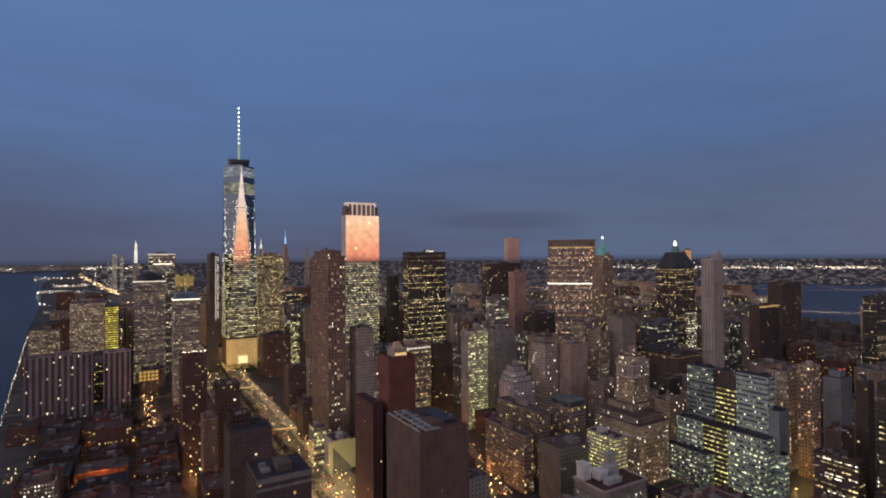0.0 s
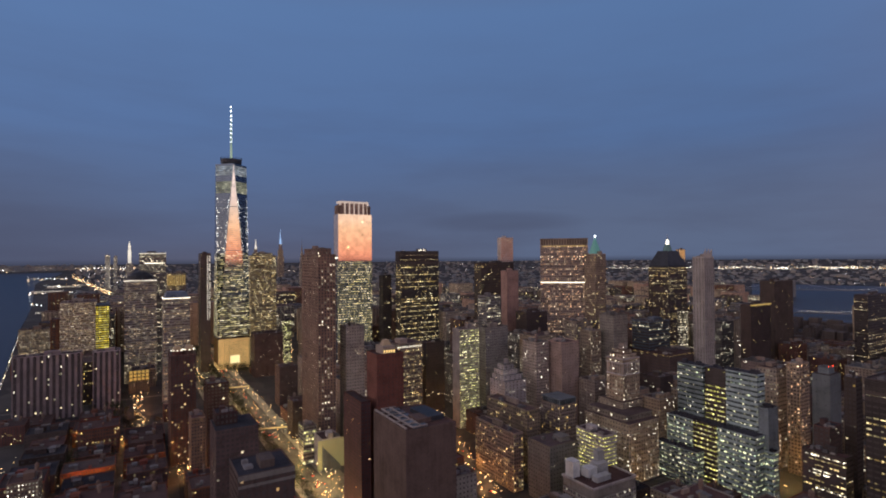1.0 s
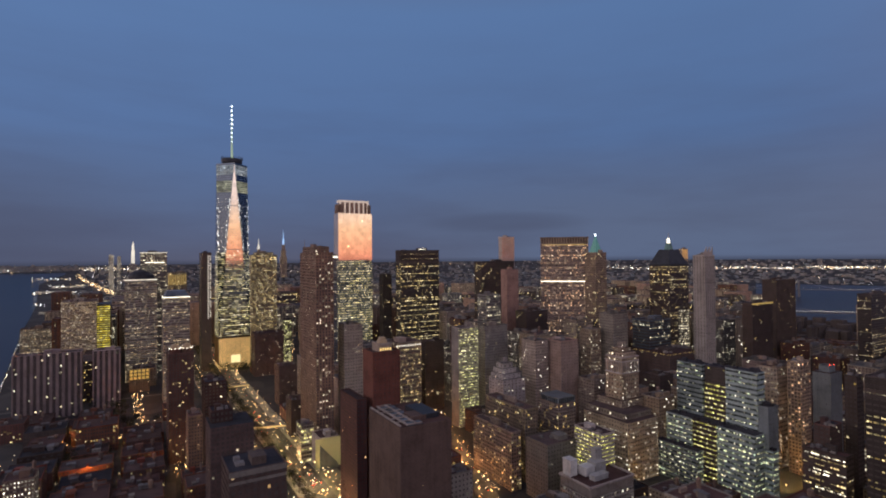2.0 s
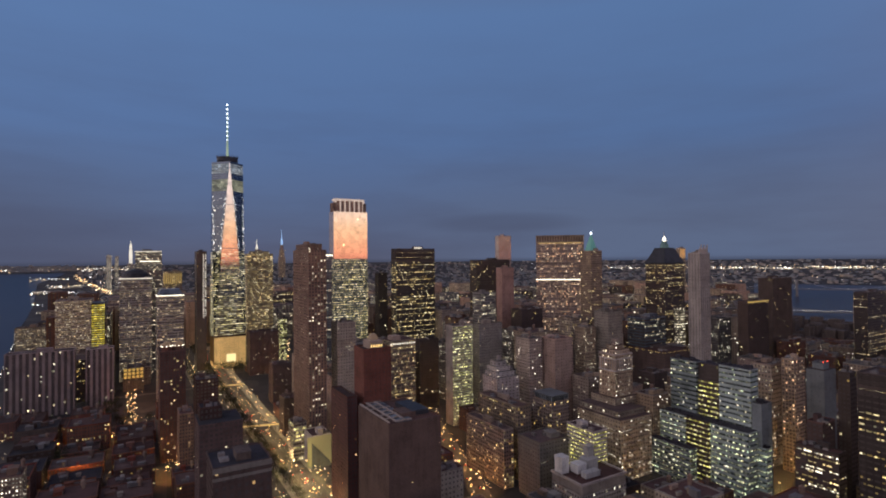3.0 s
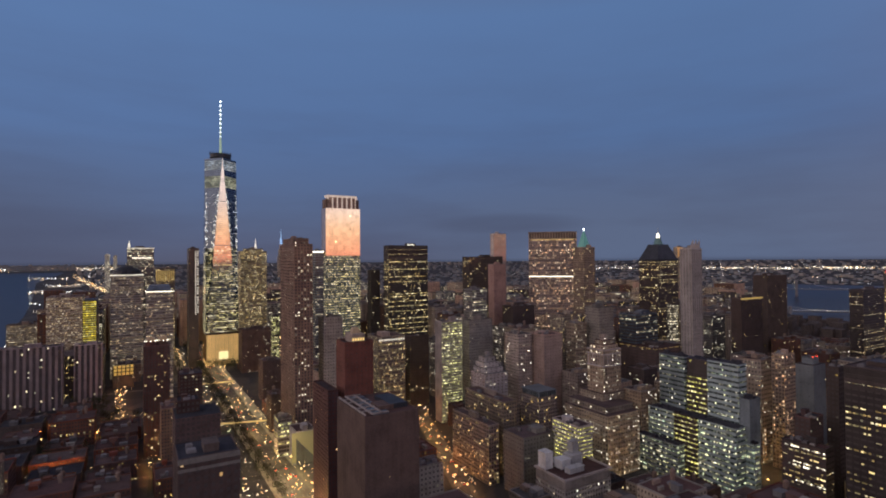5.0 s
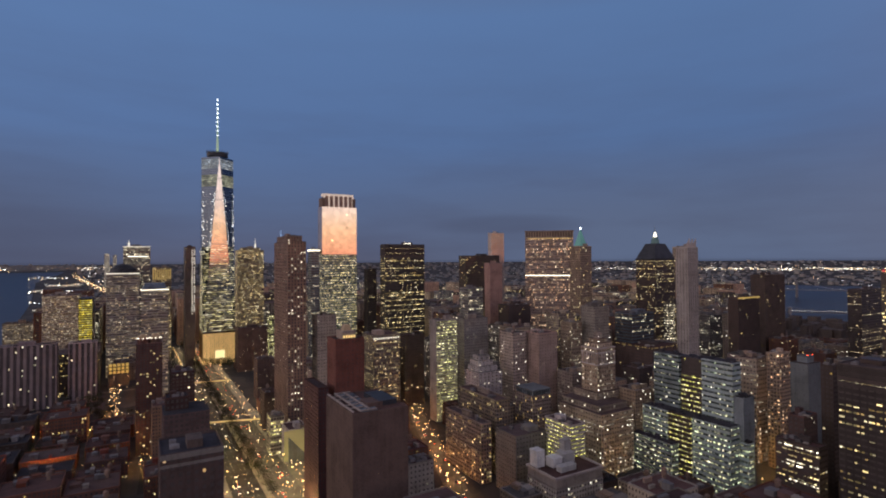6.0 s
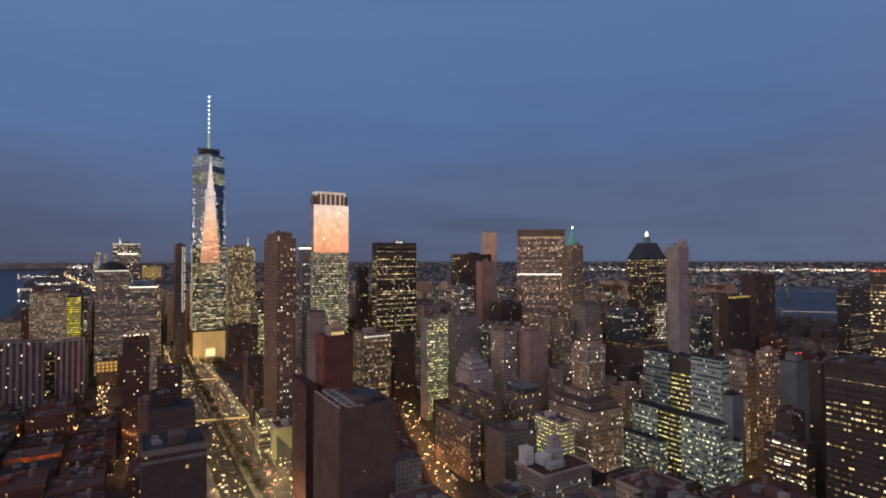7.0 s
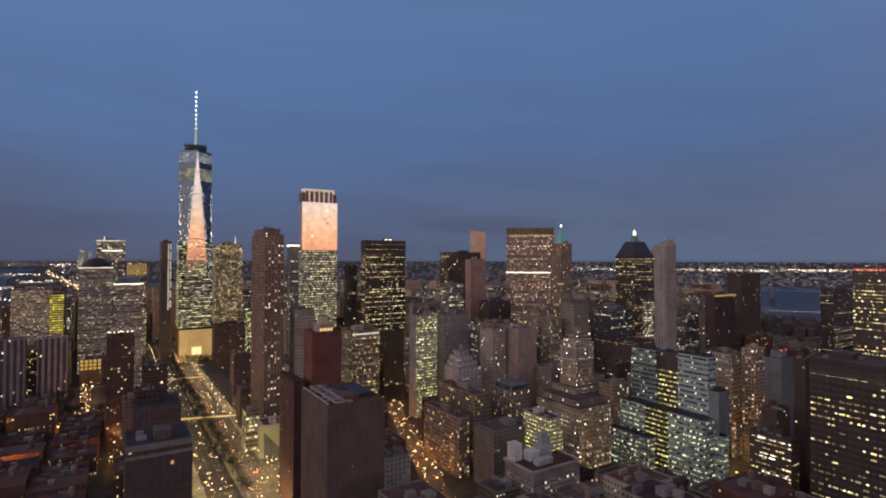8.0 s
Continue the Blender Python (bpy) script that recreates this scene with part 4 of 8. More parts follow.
def frame_roof_tower(x, y, w, d, h):
    """Plain slab whose flat roof carries a white pipe frame and cooling plant."""
    ob = tower("office_tower", x, y, w, d, h, Style("russet", 5.2, 3.6, 4.7, 3.0, 0.002, "yellow", proud=0.12), "plain brown slab with white pipe frame on its roof", seed=53, clutter=0)
    rail = Shell()
    for q in (-w / 2 + 1.0, -w / 2 + 6.2, -w / 2 + 13):
        rail.box(q - 0.55, -d / 2 + 1, h + 1.6, q + 0.55, d / 2 - 1, h + 2.6)
    for k in range(7):
        q = -d / 2 + 1.5 + (d - 3) * k / 6
        rail.box(-w / 2 + (1.0 if k % 3 else 6.2), q - 0.4, h + 1.6, -w / 2 + (13 if k % 2 else 18), q + 0.4, h + 2.4)
    part("pipe_frame", rail, M["pale"], ob, "white steel pipe frame over the roof edge")
    rng = random.Random(9)
    for k in range(6):
        fan = Shell()
        q = -d / 2 + 5.8 + (d - 3) * k / 6
        fan.box(-w / 2 + 8.2, q - 2.8, h + 0.2, -1.2, q + 2.8, h + 1.5)
        fan.prism(-w / 2 + 12, q, h + 1.5, h + 2.1, 2.2, 2.0, 10)
        part("cooling_unit", fan, M["bluegrey"], ob)
    house = Shell()
    house.box(4, -d / 2 + 12, h, w / 2 - 3, d / 2 - 14, h + 3.5)
    part("plant_house", house, M["slate"], ob)
    return ob


frame_roof_tower(189.4, 349.9, 40.6, 55.1, 108.2)

stepped = tower("office_tower", 454.2, 383.4, 45.6, 58.5, 60.0, Style("tan", 3.4, 4.2, 2.2, 2.4, 0.42, "bright"), "stepped tan stone tower rising in terraces to a small crown", seed=59, clutter=0,
                tiers=((40, 52, 66, 2, 4), (33, 33, 73, 14, 12), (26.5, 22, 117, 15, 9.5), (22, 18, 122, 15, 9.5), (14, 12, 126, 15, 9.5), (6, 6, 131, 15, 9.5)))
for z0, z1 in ((100.0, 101.2), (112.4, 113.6), (116.6, 117.8)):
    course = Shell()
    course.box(1.3, -2.0, z0, 28.7, 21.0, z1)
    part("string_course", course, M["pale"], stepped)
for i in range(9):
    pilaster = Shell()
    pilaster.box(2.1 + i * 3.1, -1.95, 101.2, 3.1 + i * 3.1, -1.5, 112.4)
    part("pilaster", pilaster, M["pale"], stepped)
for i in range(7):
    pilaster = Shell()
    pilaster.box(1.3, -0.6 + i * 3.1, 101.2, 1.75, 0.4 + i * 3.1, 112.4)
    part("pilaster", pilaster, M["pale"], stepped)


def corner_stone_building(x, y, w, d, h):
    ob = tower("office_building", x, y, w, d, h - 9, Style("pale", 3.0, 4.0, 1.6, 1.8, 0.12, "cool"), "pale stone building with rounded corners, colonnade and white roof plant", seed=61, clutter=0)
    attic = Shell()
    for i in range(25):
        q = -w / 2 + 1 + (w - 2) * i / 24
        attic.box(q - 0.5, -d / 2, h - 9, q + 0.5, -d / 2 + 1.2, h - 1.2)
    for i in range(17):
        q = -d / 2 + 1 + (d - 2) * i / 16
        attic.box(-w / 2, q - 0.5, h - 9, -w / 2 + 1.2, q + 0.5, h - 1.2)
    part("colonnade", attic, M["pale"], ob, kind="stuff")
    deep, rim = Shell(), Shell()
    deep.box(-w / 2 + 1.6, -d / 2 + 1.6, h - 9, w / 2 - 1.6, d / 2 - 1.6, h - 1.2)
    part("attic", deep, M["dark"], ob)
    deck = Shell()
    deck.box(-w / 2 + 0.5, -d / 2 + 0.5, h - 1.2, w / 2 - 0.5, d / 2 - 0.5, h - 0.6)
    part("roof_deck", deck, M["tar"], ob)
    for x0, y0, x1, y1 in ((-w / 2 - 0.8, -d / 2 - 0.8, w / 2 + 0.8, -d / 2 + 0.6), (-w / 2 - 0.8, d / 2 - 0.6, w / 2 + 0.8, d / 2 + 0.8), (-w / 2 - 0.8, -d / 2 + 0.6, -w / 2 + 0.6, d / 2 - 0.6), (w / 2 - 0.6, -d / 2 + 0.6, w / 2 + 0.8, d / 2 - 0.6)):
        rim = Shell()
        rim.box(x0, y0, h - 1.2, x1, y1, h + 0.5)
        part("cornice", rim, M["pale"], ob)
    for bx, by, bw, bd, bh in ((-20, 11, 8, 9, 13), (-8, 4, 10, 9, 7), (6, 6, 12, 10, 8), (9, 9, 7, 6, 17), (-6, -8, 16, 6, 4)):
        box = Shell()
        box.box(bx - bw / 2, by - bd / 2, h, bx + bw / 2, by + bd / 2, h + bh)
        for q in range(int(bw / 3)):
            box.box(bx - bw / 2 + 0.6 + 3 * q, by - bd / 2 - 0.25, h + bh * 0.25, bx - bw / 2 + 1.2 + 3 * q, by - bd / 2, h + bh * 0.9)
        box.box(bx - bw / 2 - 0.3, by - bd / 2 - 0.3, h + bh, bx + bw / 2 + 0.3, by + bd / 2 + 0.3, h + bh + 0.5)
        part("roof_plant", box, M["white"], ob, "white louvred roof plant")
    return ob


corner_stone_building(352.5, 320.1, 50.7, 34.6, 40.1)


def banded_glass_block(x, y, w, d, h):
    """Long glass office slab: two glazed wings either side of a dark recessed bay."""
    ob = thing("office_building", x, y, 0, 0, "blue-green glass office slab with banded floors and a dark recessed bay", "building")
    rng = random.Random(17)
    wing = Style("teal", 1.4, 4.6, 0.15, 2.8, 0.3, "mint", 0.4, "green_glass", proud=0.25)
    bay = Style("dark", 1.6, 4.6, 0.12, 3.1, 0.95, "lime", 0.55, "glass", proud=0.25)
    low = Style("teal", 1.4, 4.6, 0.15, 2.7, 0.66, "mint", 0.25, "green_glass", proud=0.25)
    plain = Style("smooth", 6.0, 4.6, 5.4, 4.2, 0.0, "mint", 0.0, "green_glass", proud=0.2)
    head = Style("dark", 1.6, 4.6, 0.15, 2.9, 0.02, "lime", 0.0, "glass", proud=0.25)
    a, b = d * 0.36, d * 0.29
    blocks = (("near_wing", wing, 0, -d / 2 + a / 2, w, a, h), ("recess", bay, 1.5, -d / 2 + a + b / 2, w - 3, b, h - 18), ("recess_head", head, 1.8, -d / 2 + a + b / 2, w - 3.6, b, h - 2), ("far_wing", wing, 0, d / 2 - (d - a - b) / 2, w, d - a - b, h - 1.5),
              ("south_wing", plain, 3, -d / 2 - 4.6, w + 4, 9.0, 86), ("south_step", low, -1.5, -d / 2 - 6.6, 8.8, 13.0, 47), ("west_wing", low, -w / 2 - 7.8, -2, 15.4, d + 8, 61.9), ("west_bay", bay, -w / 2 - 16.6, -d / 2 + a + b / 2, 2, b, 62.9),
              ("low_wing", low, -w / 2 - 22.8, 26, 10.0, 50, 35))
    for name, s, cx, cy, wide, run, top in blocks:
        wall, glass, lamps = Shell(), Shell(), Shell()
        facade(s, wall, glass, lamps, cx, cy, wide, run, 0, top, rng)
        p = part(name, wall, M[s.wall], ob)
        part("window_glass", glass, M[s.glass], p)
        part("lit_glazing", lamps, M[s.lamp], p, kind="stuff")
        roof = Shell()
        roof.box(cx - wide / 2 + 0.5, cy - run / 2 + 0.5, top, cx + wide / 2 - 0.5, cy + run / 2 - 0.5, top + 0.3)
        for q in range(4):
            u, v = cx + rng.uniform(-0.25, 0.25) * wide, cy + rng.uniform(-0.4, 0.4) * run
            roof.box(u - 1.5, v - 2.5, top + 0.3, u + 1.5, v + 2.5, top + rng.uniform(1.5, 3.5))
        part("roof", roof, M["bluetar"], p)
    return ob


banded_glass_block(515.7, 313.2, 13.0, 83.2, 115.5)


# ---- infill ----
FILL = {
    "brick_walkup": (Style("umber", 3.0, 3.3, 1.7, 1.7, 0.2, "yellow"), "low red-brown brick walk-up with a tar roof", True),
    "brown_walkup": (Style("taupe", 3.2, 3.3, 1.8, 1.7, 0.05, "yellow", roof="bluetar"), "low brown brick building with a blue-grey roof", False),
    "loft_building": (Style("tan", 3.6, 4.0, 1.7, 2.0, 0.16, "bright"), "stone loft building with large windows", True),
    "brick_block": (Style("brick", 3.2, 3.3, 1.6, 1.6, 0.12, "yellow"), "dark red brick apartment block with lit rooms", True),
    "stone_block": (Style("stone", 3.3, 3.8, 1.7, 2.0, 0.22, "bright", roof="gravel"), "grey stone office block with punched windows", False),
    "office_block": (Style("concrete", 3.0, 3.8, 0.8, 1.5, 0.24, "cool", 0.5), "concrete office block with scattered floors of pale light", False),
    "office_block_grey": (Style("grey", 3.0, 3.8, 0.7, 1.4, 0.22, "cool", 0.4, roof="bluetar"), "grey glass office block with white lit floors", False),
    "tan_block": (Style("tan", 3.4, 3.8, 2.0, 2.2, 0.16, "bright"), "tan stone block with small windows, few of them lit", True),
    "plain_block": (Style("rose", 4.2, 3.9, 3.0, 2.8, 0.06, "bright", roof="gravel"), "plain rose-grey tower with hardly a window lit", False),
    "dark_block": (Style("dark", 3.0, 3.8, 0.7, 1.4, 0.2, "yellow", 0.5), "dark glass office block with a few lit floors", False),
}
FIRST = {}


def block_shells(kind, w, d, h, rng, lean=False):
    """Wall, glass, lit rooms and roof of one city building about its own base."""
    s, label, tank = FILL[kind]
    if lean > 1:
        s = Style(s.wall, s.bay, s.storey * 1.5, s.pier, s.spandrel * 1.6, s.lit, s.lamp, s.rows, s.glass, s.roof, s.proud)
    wall, glass, lamps, roof, rim = Shell(), Shell(), Shell(), Shell(), Shell()
    facade(s, wall, glass, lamps, 0, 0, w, d, 0, h, rng, lean=bool(lean), merge=bool(lean))
    roof.box(-w / 2 + 0.6, -d / 2 + 0.6, h - 0.3, w / 2 - 0.6, d / 2 - 0.6, h + 0.15)
    for x0, y0, x1, y1 in ((-w / 2, -d / 2, w / 2, -d / 2 + 0.5), (-w / 2, d / 2 - 0.5, w / 2, d / 2), (-w / 2, -d / 2 + 0.5, -w / 2 + 0.5, d / 2 - 0.5), (w / 2 - 0.5, -d / 2 + 0.5, w / 2, d / 2 - 0.5)):
        rim.box(x0, y0, h + 0.02, x1, y1, h + 1.0)
    return s, wall, glass, lamps, roof, rim


def roof_hut(w, d, h, rng):
    """A stair head or plant box with an overhanging cap, somewhere on a roof."""
    hut = Shell()
    a, b = rng.uniform(-0.33, 0.33) * w, rng.uniform(-0.33, 0.33) * d
    p, q, r = rng.uniform(1.0, 4), rng.uniform(1.0, 4), rng.uniform(1.2, 4.5)
    hut.box(a - p, b - q, h + 0.1, a + p, b + q, h + r)
    hut.box(a - p - 0.2, b - q - 0.2, h + r, a + p + 0.2, b + q + 0.2, h + r + 0.3)
    return hut


def water_tank(parent, x, y, z):
    tub = Shell()
    tub.box(x - 1.2, y - 1.2, z, x + 1.2, y + 1.2, z + 3)
    tub.prism(x, y, z + 3, z + 6.5, 2, 1.9, 9)
    tub.prism(x, y, z + 6.5, z + 8, 2.1, 0.1, 9)
    part("water_tank", tub, M["brown"], parent, "wooden water tank")


def infill(kind, x, y, w, d, h):
    """A building of the given kind; the first of a kind and height is built, the others are copies fitted to their lots."""
    if x < 50:  # the low quarter is built close
        w, d = w * 1.22, d * 1.22
    key = (kind, min(6, h // 16), (x + y) % 2)
    if key not in FIRST:
        rng = random.Random(len(FIRST))
        s, wall, glass, lamps, roof, rim = block_shells(kind, w, d, h, rng)
        ob = thing("building", x, y, 0, 0, FILL[kind][1], "building", "city blocks")
        body = part("wall", wall, M[s.wall], ob)
        part("window_glass", glass, M[s.glass], body)
        part("lit_glazing", lamps, M[s.lamp], body, kind="stuff")
        deck = part("roof", roof, M[s.roof], ob)
        part("parapet", rim, M[s.wall if "brick" in kind or "walkup" in kind else "concrete"], deck)
        for i in range(5):
            part("roof_hut", roof_hut(w, d, h, rng), M[(s.wall, "grey", "concrete")[i % 3]], deck)
        if FILL[kind][2]:
            water_tank(deck, 0.25 * w, 0.2 * d, h)
        FIRST[key] = (ob, w, d, h)
        return ob
    ob, w0, d0, h0 = FIRST[key]
    return copy_thing(ob, pose(x, y, 0) @ Matrix.Diagonal((w / w0, d / d0, h / h0, 1)))


class Crowd:
    """Many far things in one mesh, with a material slot for each surface."""

    def __init__(self):
        self.v, self.f, self.slot, self.names = [], [], [], []

    def add(self, shell, key, x=0.0, y=0.0, z=0.0):
        if key not in self.names:
            self.names.append(key)
        n, k = len(self.v), self.names.index(key)
        self.v += [(a + x, b + y, c + z) for a, b, c in shell.v]
        self.f += [tuple(n + i for i in f) for f in shell.f]
        self.slot += [k] * len(shell.f)

    def made(self, name, label, category):
        me = bpy.data.meshes.new(name)
        me.from_pydata(self.v, [], self.f)
        for key in self.names:
            me.materials.append(M[key])
        me.polygons.foreach_set("material_index", self.slot)
        return tagged(new(name, me), label, category, kind="stuff")


CITY = Crowd()


def far_block(kind, x, y, w, d, h):
    rng = random.Random(x * 31 + y)
    s, wall, glass, lamps, roof, rim = block_shells(kind, w, d, h, rng, lean=2 if math.hypot(x - 30, y) > 1300 else 1)
    for shell, key in ((wall, s.wall), (glass, s.glass), (lamps, s.lamp + "_far"), (roof, s.roof), (rim, s.wall), (roof_hut(w, d, h, rng), s.roof)):
        CITY.add(shell, key, x, y)


# ---- the rest of the city, lot by lot: kind, centre, width, depth, height ----
infill("stone_block", 214, 225, 34, 37, 38)
infill("tan_block", 262, 182, 26, 37, 28)
infill("brick_block", 261, 227, 28, 28, 38)
infill("office_block", 208, 276, 32, 36, 60)
infill("office_block", 308, 178, 28, 29, 75)
infill("brick_walkup", 18, 323, 32, 27, 20)
infill("stone_block", 257, 278, 30, 32, 38)
infill("tan_block", 305, 228, 34, 35, 48)
infill("tan_block", 357, 178, 35, 33, 48)
infill("brick_block", 67, 368, 35, 35, 20)
infill("loft_building", 310, 278, 34, 37, 28)
infill("brick_walkup", 21, 372, 34, 33, 14)
infill("tan_block", 356, 229, 36, 28, 56)
infill("brick_walkup", -28, 370, 36, 33, 24)
infill("stone_block", 308, 322, 23, 24, 28)
infill("stone_block", 355, 273, 36, 32, 28)
infill("brick_block", 401, 176, 38, 32, 58)
infill("brick_walkup", 69, 421, 26, 23, 24)
infill("tan_block", 405, 227, 30, 34, 28)
infill("brick_block", 23, 422, 35, 32, 17)
infill("brick_walkup", -29, 417, 29, 27, 17)
infill("tan_block", 403, 278, 29, 37, 29)
infill("brick_block", 256, 423, 32, 30, 43)
infill("office_block", 453, 178, 29, 34, 38)
infill("brick_walkup", -74, 422, 37, 33, 20)
infill("office_block", 450, 228, 34, 29, 26)
infill("brick_block", 18, 466, 28, 29, 28)
infill("brown_walkup", 401, 325, 20, 21, 18)
infill("office_block", 212, 471, 34, 27, 38)
infill("brick_block", -27, 469, 30, 30, 28)
infill("brick_walkup", 451, 276, 27, 28, 19)
infill("brick_block", 259, 468, 30, 30, 38)
infill("brick_block", -72, 466, 37, 36, 34)
infill("brick_walkup", 69, 517, 33, 30, 28)
infill("brick_block", 16, 514, 31, 30, 28)
infill("brick_walkup", -25, 517, 34, 28, 34)
infill("plain_block", 256, 512, 30, 36, 61)
infill("brick_walkup", -72, 515, 37, 31, 28)
infill("stone_block", 545, 181, 37, 33, 33)
infill("brick_walkup", 64, 561, 23, 24, 19)
infill("tan_block", 546, 231, 25, 25, 29)
infill("brick_block", 17, 566, 28, 30, 17)
infill("loft_building", 403, 465, 17, 15, 48)
infill("brick_walkup", -26, 565, 28, 32, 20)
infill("tan_block", 499, 371, 25, 22, 75)
infill("office_block", 260, 565, 28, 37, 49)
infill("brick_block", 595, 177, 36, 29, 60)
infill("loft_building", 449, 466, 24, 24, 38)
infill("brick_block", 307, 567, 37, 28, 38)
infill("plain_block", 503, 416, 33, 34, 75)
infill("brick_walkup", 22, 609, 29, 27, 20)
infill("tan_block", 550, 373, 23, 22, 75)
infill("brown_walkup", -27, 614, 35, 28, 14)
infill("stone_block", 261, 612, 13, 16, 100)
infill("brick_walkup", -76, 611, 28, 32, 28)
infill("tan_block", 451, 515, 21, 26, 120)
infill("tan_block", 503, 467, 25, 26, 75)
infill("tan_block", 644, 177, 32, 37, 48)
infill("brick_block", 404, 560, 37, 37, 27)
infill("stone_block", 550, 421, 34, 27, 38)
infill("loft_building", 311, 612, 28, 38, 30)
infill("stone_block", 645, 224, 27, 33, 38)
infill("brick_walkup", 21, 658, 32, 27, 20)
infill("tan_block", 597, 374, 33, 26, 60)
infill("brick_block", 644, 279, 33, 27, 38)
infill("brick_walkup", -29, 662, 38, 27, 14)
infill("loft_building", 544, 470, 33, 27, 38)
infill("office_block_grey", 448, 564, 30, 32, 71)
infill("plain_block", 256, 662, 33, 34, 70)
infill("office_block", 643, 325, 32, 31, 75)
infill("brown_walkup", -76, 661, 33, 36, 17)
infill("plain_block", 598, 421, 34, 34, 75)
infill("office_block_grey", 690, 179, 28, 30, 75)
infill("tan_block", 641, 368, 30, 27, 48)
infill("tan_block", 691, 231, 27, 32, 75)
infill("tan_block", 497, 564, 37, 35, 119)
infill("brick_walkup", 70, 711, 23, 25, 34)
infill("brick_block", 23, 709, 29, 32, 20)
infill("loft_building", 209, 704, 16, 17, 26)
infill("loft_building", 690, 276, 34, 32, 48)
infill("stone_block", 597, 468, 34, 35, 28)
infill("brick_walkup", -29, 707, 29, 28, 14)
infill("tan_block", 256, 705, 33, 27, 73)
infill("office_block_grey", 644, 422, 30, 33, 75)
infill("brick_block", 692, 326, 28, 30, 60)
infill("brown_walkup", -72, 710, 32, 27, 20)
infill("office_block_grey", 308, 709, 26, 28, 97)
infill("dark_block", 544, 567, 31, 27, 85)
infill("tan_block", 741, 179, 30, 27, 48)
infill("stone_block", 736, 225, 37, 34, 38)
infill("brick_block", 689, 371, 26, 27, 38)
infill("office_block", 502, 610, 27, 26, 115)
infill("brick_walkup", 69, 754, 29, 37, 17)
infill("brick_walkup", 23, 752, 35, 37, 14)
infill("tan_block", 736, 278, 33, 36, 60)
infill("office_block", 454, 657, 33, 32, 100)
infill("dark_block", 359, 708, 33, 28, 85)
infill("brick_walkup", 208, 756, 28, 38, 14)
infill("brick_walkup", -24, 756, 34, 34, 30)
infill("brick_block", -74, 754, 27, 34, 17)
infill("office_block_grey", 260, 759, 37, 31, 64)
infill("plain_block", 546, 610, 37, 29, 102)
infill("brick_block", 740, 324, 26, 35, 28)
infill("stone_block", 308, 754, 31, 28, 87)
infill("brick_block", 788, 180, 27, 35, 48)
infill("loft_building", 739, 369, 37, 37, 38)
infill("brick_block", 688, 468, 24, 24, 75)
infill("plain_block", 784, 231, 32, 28, 75)
infill("office_block", 455, 704, 33, 34, 76)
infill("tan_block", 359, 752, 35, 30, 90)
infill("brick_walkup", 70, 802, 30, 28, 24)
infill("brick_walkup", -30, 800, 37, 35, 20)
infill("stone_block", 791, 274, 34, 27, 28)
infill("brick_block", 594, 615, 25, 19, 97)
infill("brick_block", 740, 418, 28, 32, 38)
infill("stone_block", 646, 565, 37, 30, 102)
infill("dark_block", 260, 800, 31, 31, 58)
infill("tan_block", 785, 327, 29, 29, 38)
infill("brown_walkup", -79, 804, 34, 29, 20)
infill("stone_block", 694, 519, 33, 31, 75)
infill("stone_block", 499, 711, 32, 36, 120)
infill("loft_building", 305, 804, 30, 37, 53)
infill("office_block", 738, 469, 28, 31, 38)
infill("office_block", 787, 371, 31, 26, 60)
infill("office_block_grey", 352, 805, 31, 37, 84)
infill("office_block_grey", 838, 226, 37, 34, 60)
infill("brick_walkup", 64, 848, 31, 32, 17)
infill("dark_block", 647, 613, 18, 15, 120)
infill("brick_block", 689, 566, 30, 34, 120)
infill("plain_block", 788, 422, 37, 28, 75)
infill("stone_block", 736, 517, 32, 26, 83)
infill("stone_block", 839, 279, 34, 36, 75)
infill("brick_walkup", -31, 850, 30, 29, 20)
infill("brick_block", 496, 757, 29, 33, 120)
infill("office_block", 834, 326, 33, 31, 38)
infill("stone_block", 258, 852, 28, 28, 67)
infill("brick_walkup", -75, 851, 37, 28, 10)
infill("brick_block", 308, 850, 30, 33, 46)
infill("tan_block", 790, 466, 23, 24, 48)
infill("stone_block", 833, 373, 36, 29, 28)
infill("brick_block", -121, 851, 26, 32, 22)
infill("tan_block", 739, 562, 32, 33, 74)
infill("stone_block", 885, 226, 29, 33, 48)
infill("office_block_grey", 355, 854, 37, 33, 60)
infill("brick_block", 834, 417, 31, 37, 28)
infill("office_block", 881, 276, 37, 29, 75)
infill("office_block", 786, 513, 33, 33, 61)
infill("stone_block", 400, 851, 30, 27, 75)
infill("office_block_grey", 496, 807, 30, 30, 72)
infill("stone_block", 884, 327, 37, 36, 71)
infill("tan_block", 743, 614, 32, 36, 120)
infill("brick_block", -109, 899, 43, 39, 9)
infill("brick_block", 887, 374, 31, 34, 75)
infill("stone_block", 548, 805, 38, 31, 120)
infill("stone_block", 354, 896, 51, 50, 73)
infill("stone_block", 932, 228, 35, 31, 28)
infill("brick_block", 882, 416, 29, 33, 48)
infill("office_block_grey", 838, 514, 33, 37, 120)
infill("dark_block", 736, 662, 29, 34, 120)
infill("tan_block", 647, 755, 27, 35, 120)
infill("tan_block", 935, 277, 30, 35, 75)
infill("tan_block", 787, 609, 26, 19, 120)
infill("office_block", 928, 325, 33, 26, 28)
infill("stone_block", 598, 806, 31, 36, 67)
infill("brick_block", 884, 470, 29, 35, 28)
infill("office_block", 546, 852, 31, 28, 102)
infill("loft_building", 933, 371, 28, 30, 48)
infill("plain_block", 743, 704, 38, 28, 120)
infill("tan_block", 881, 513, 37, 28, 120)
infill("office_block", 695, 755, 31, 36, 115)
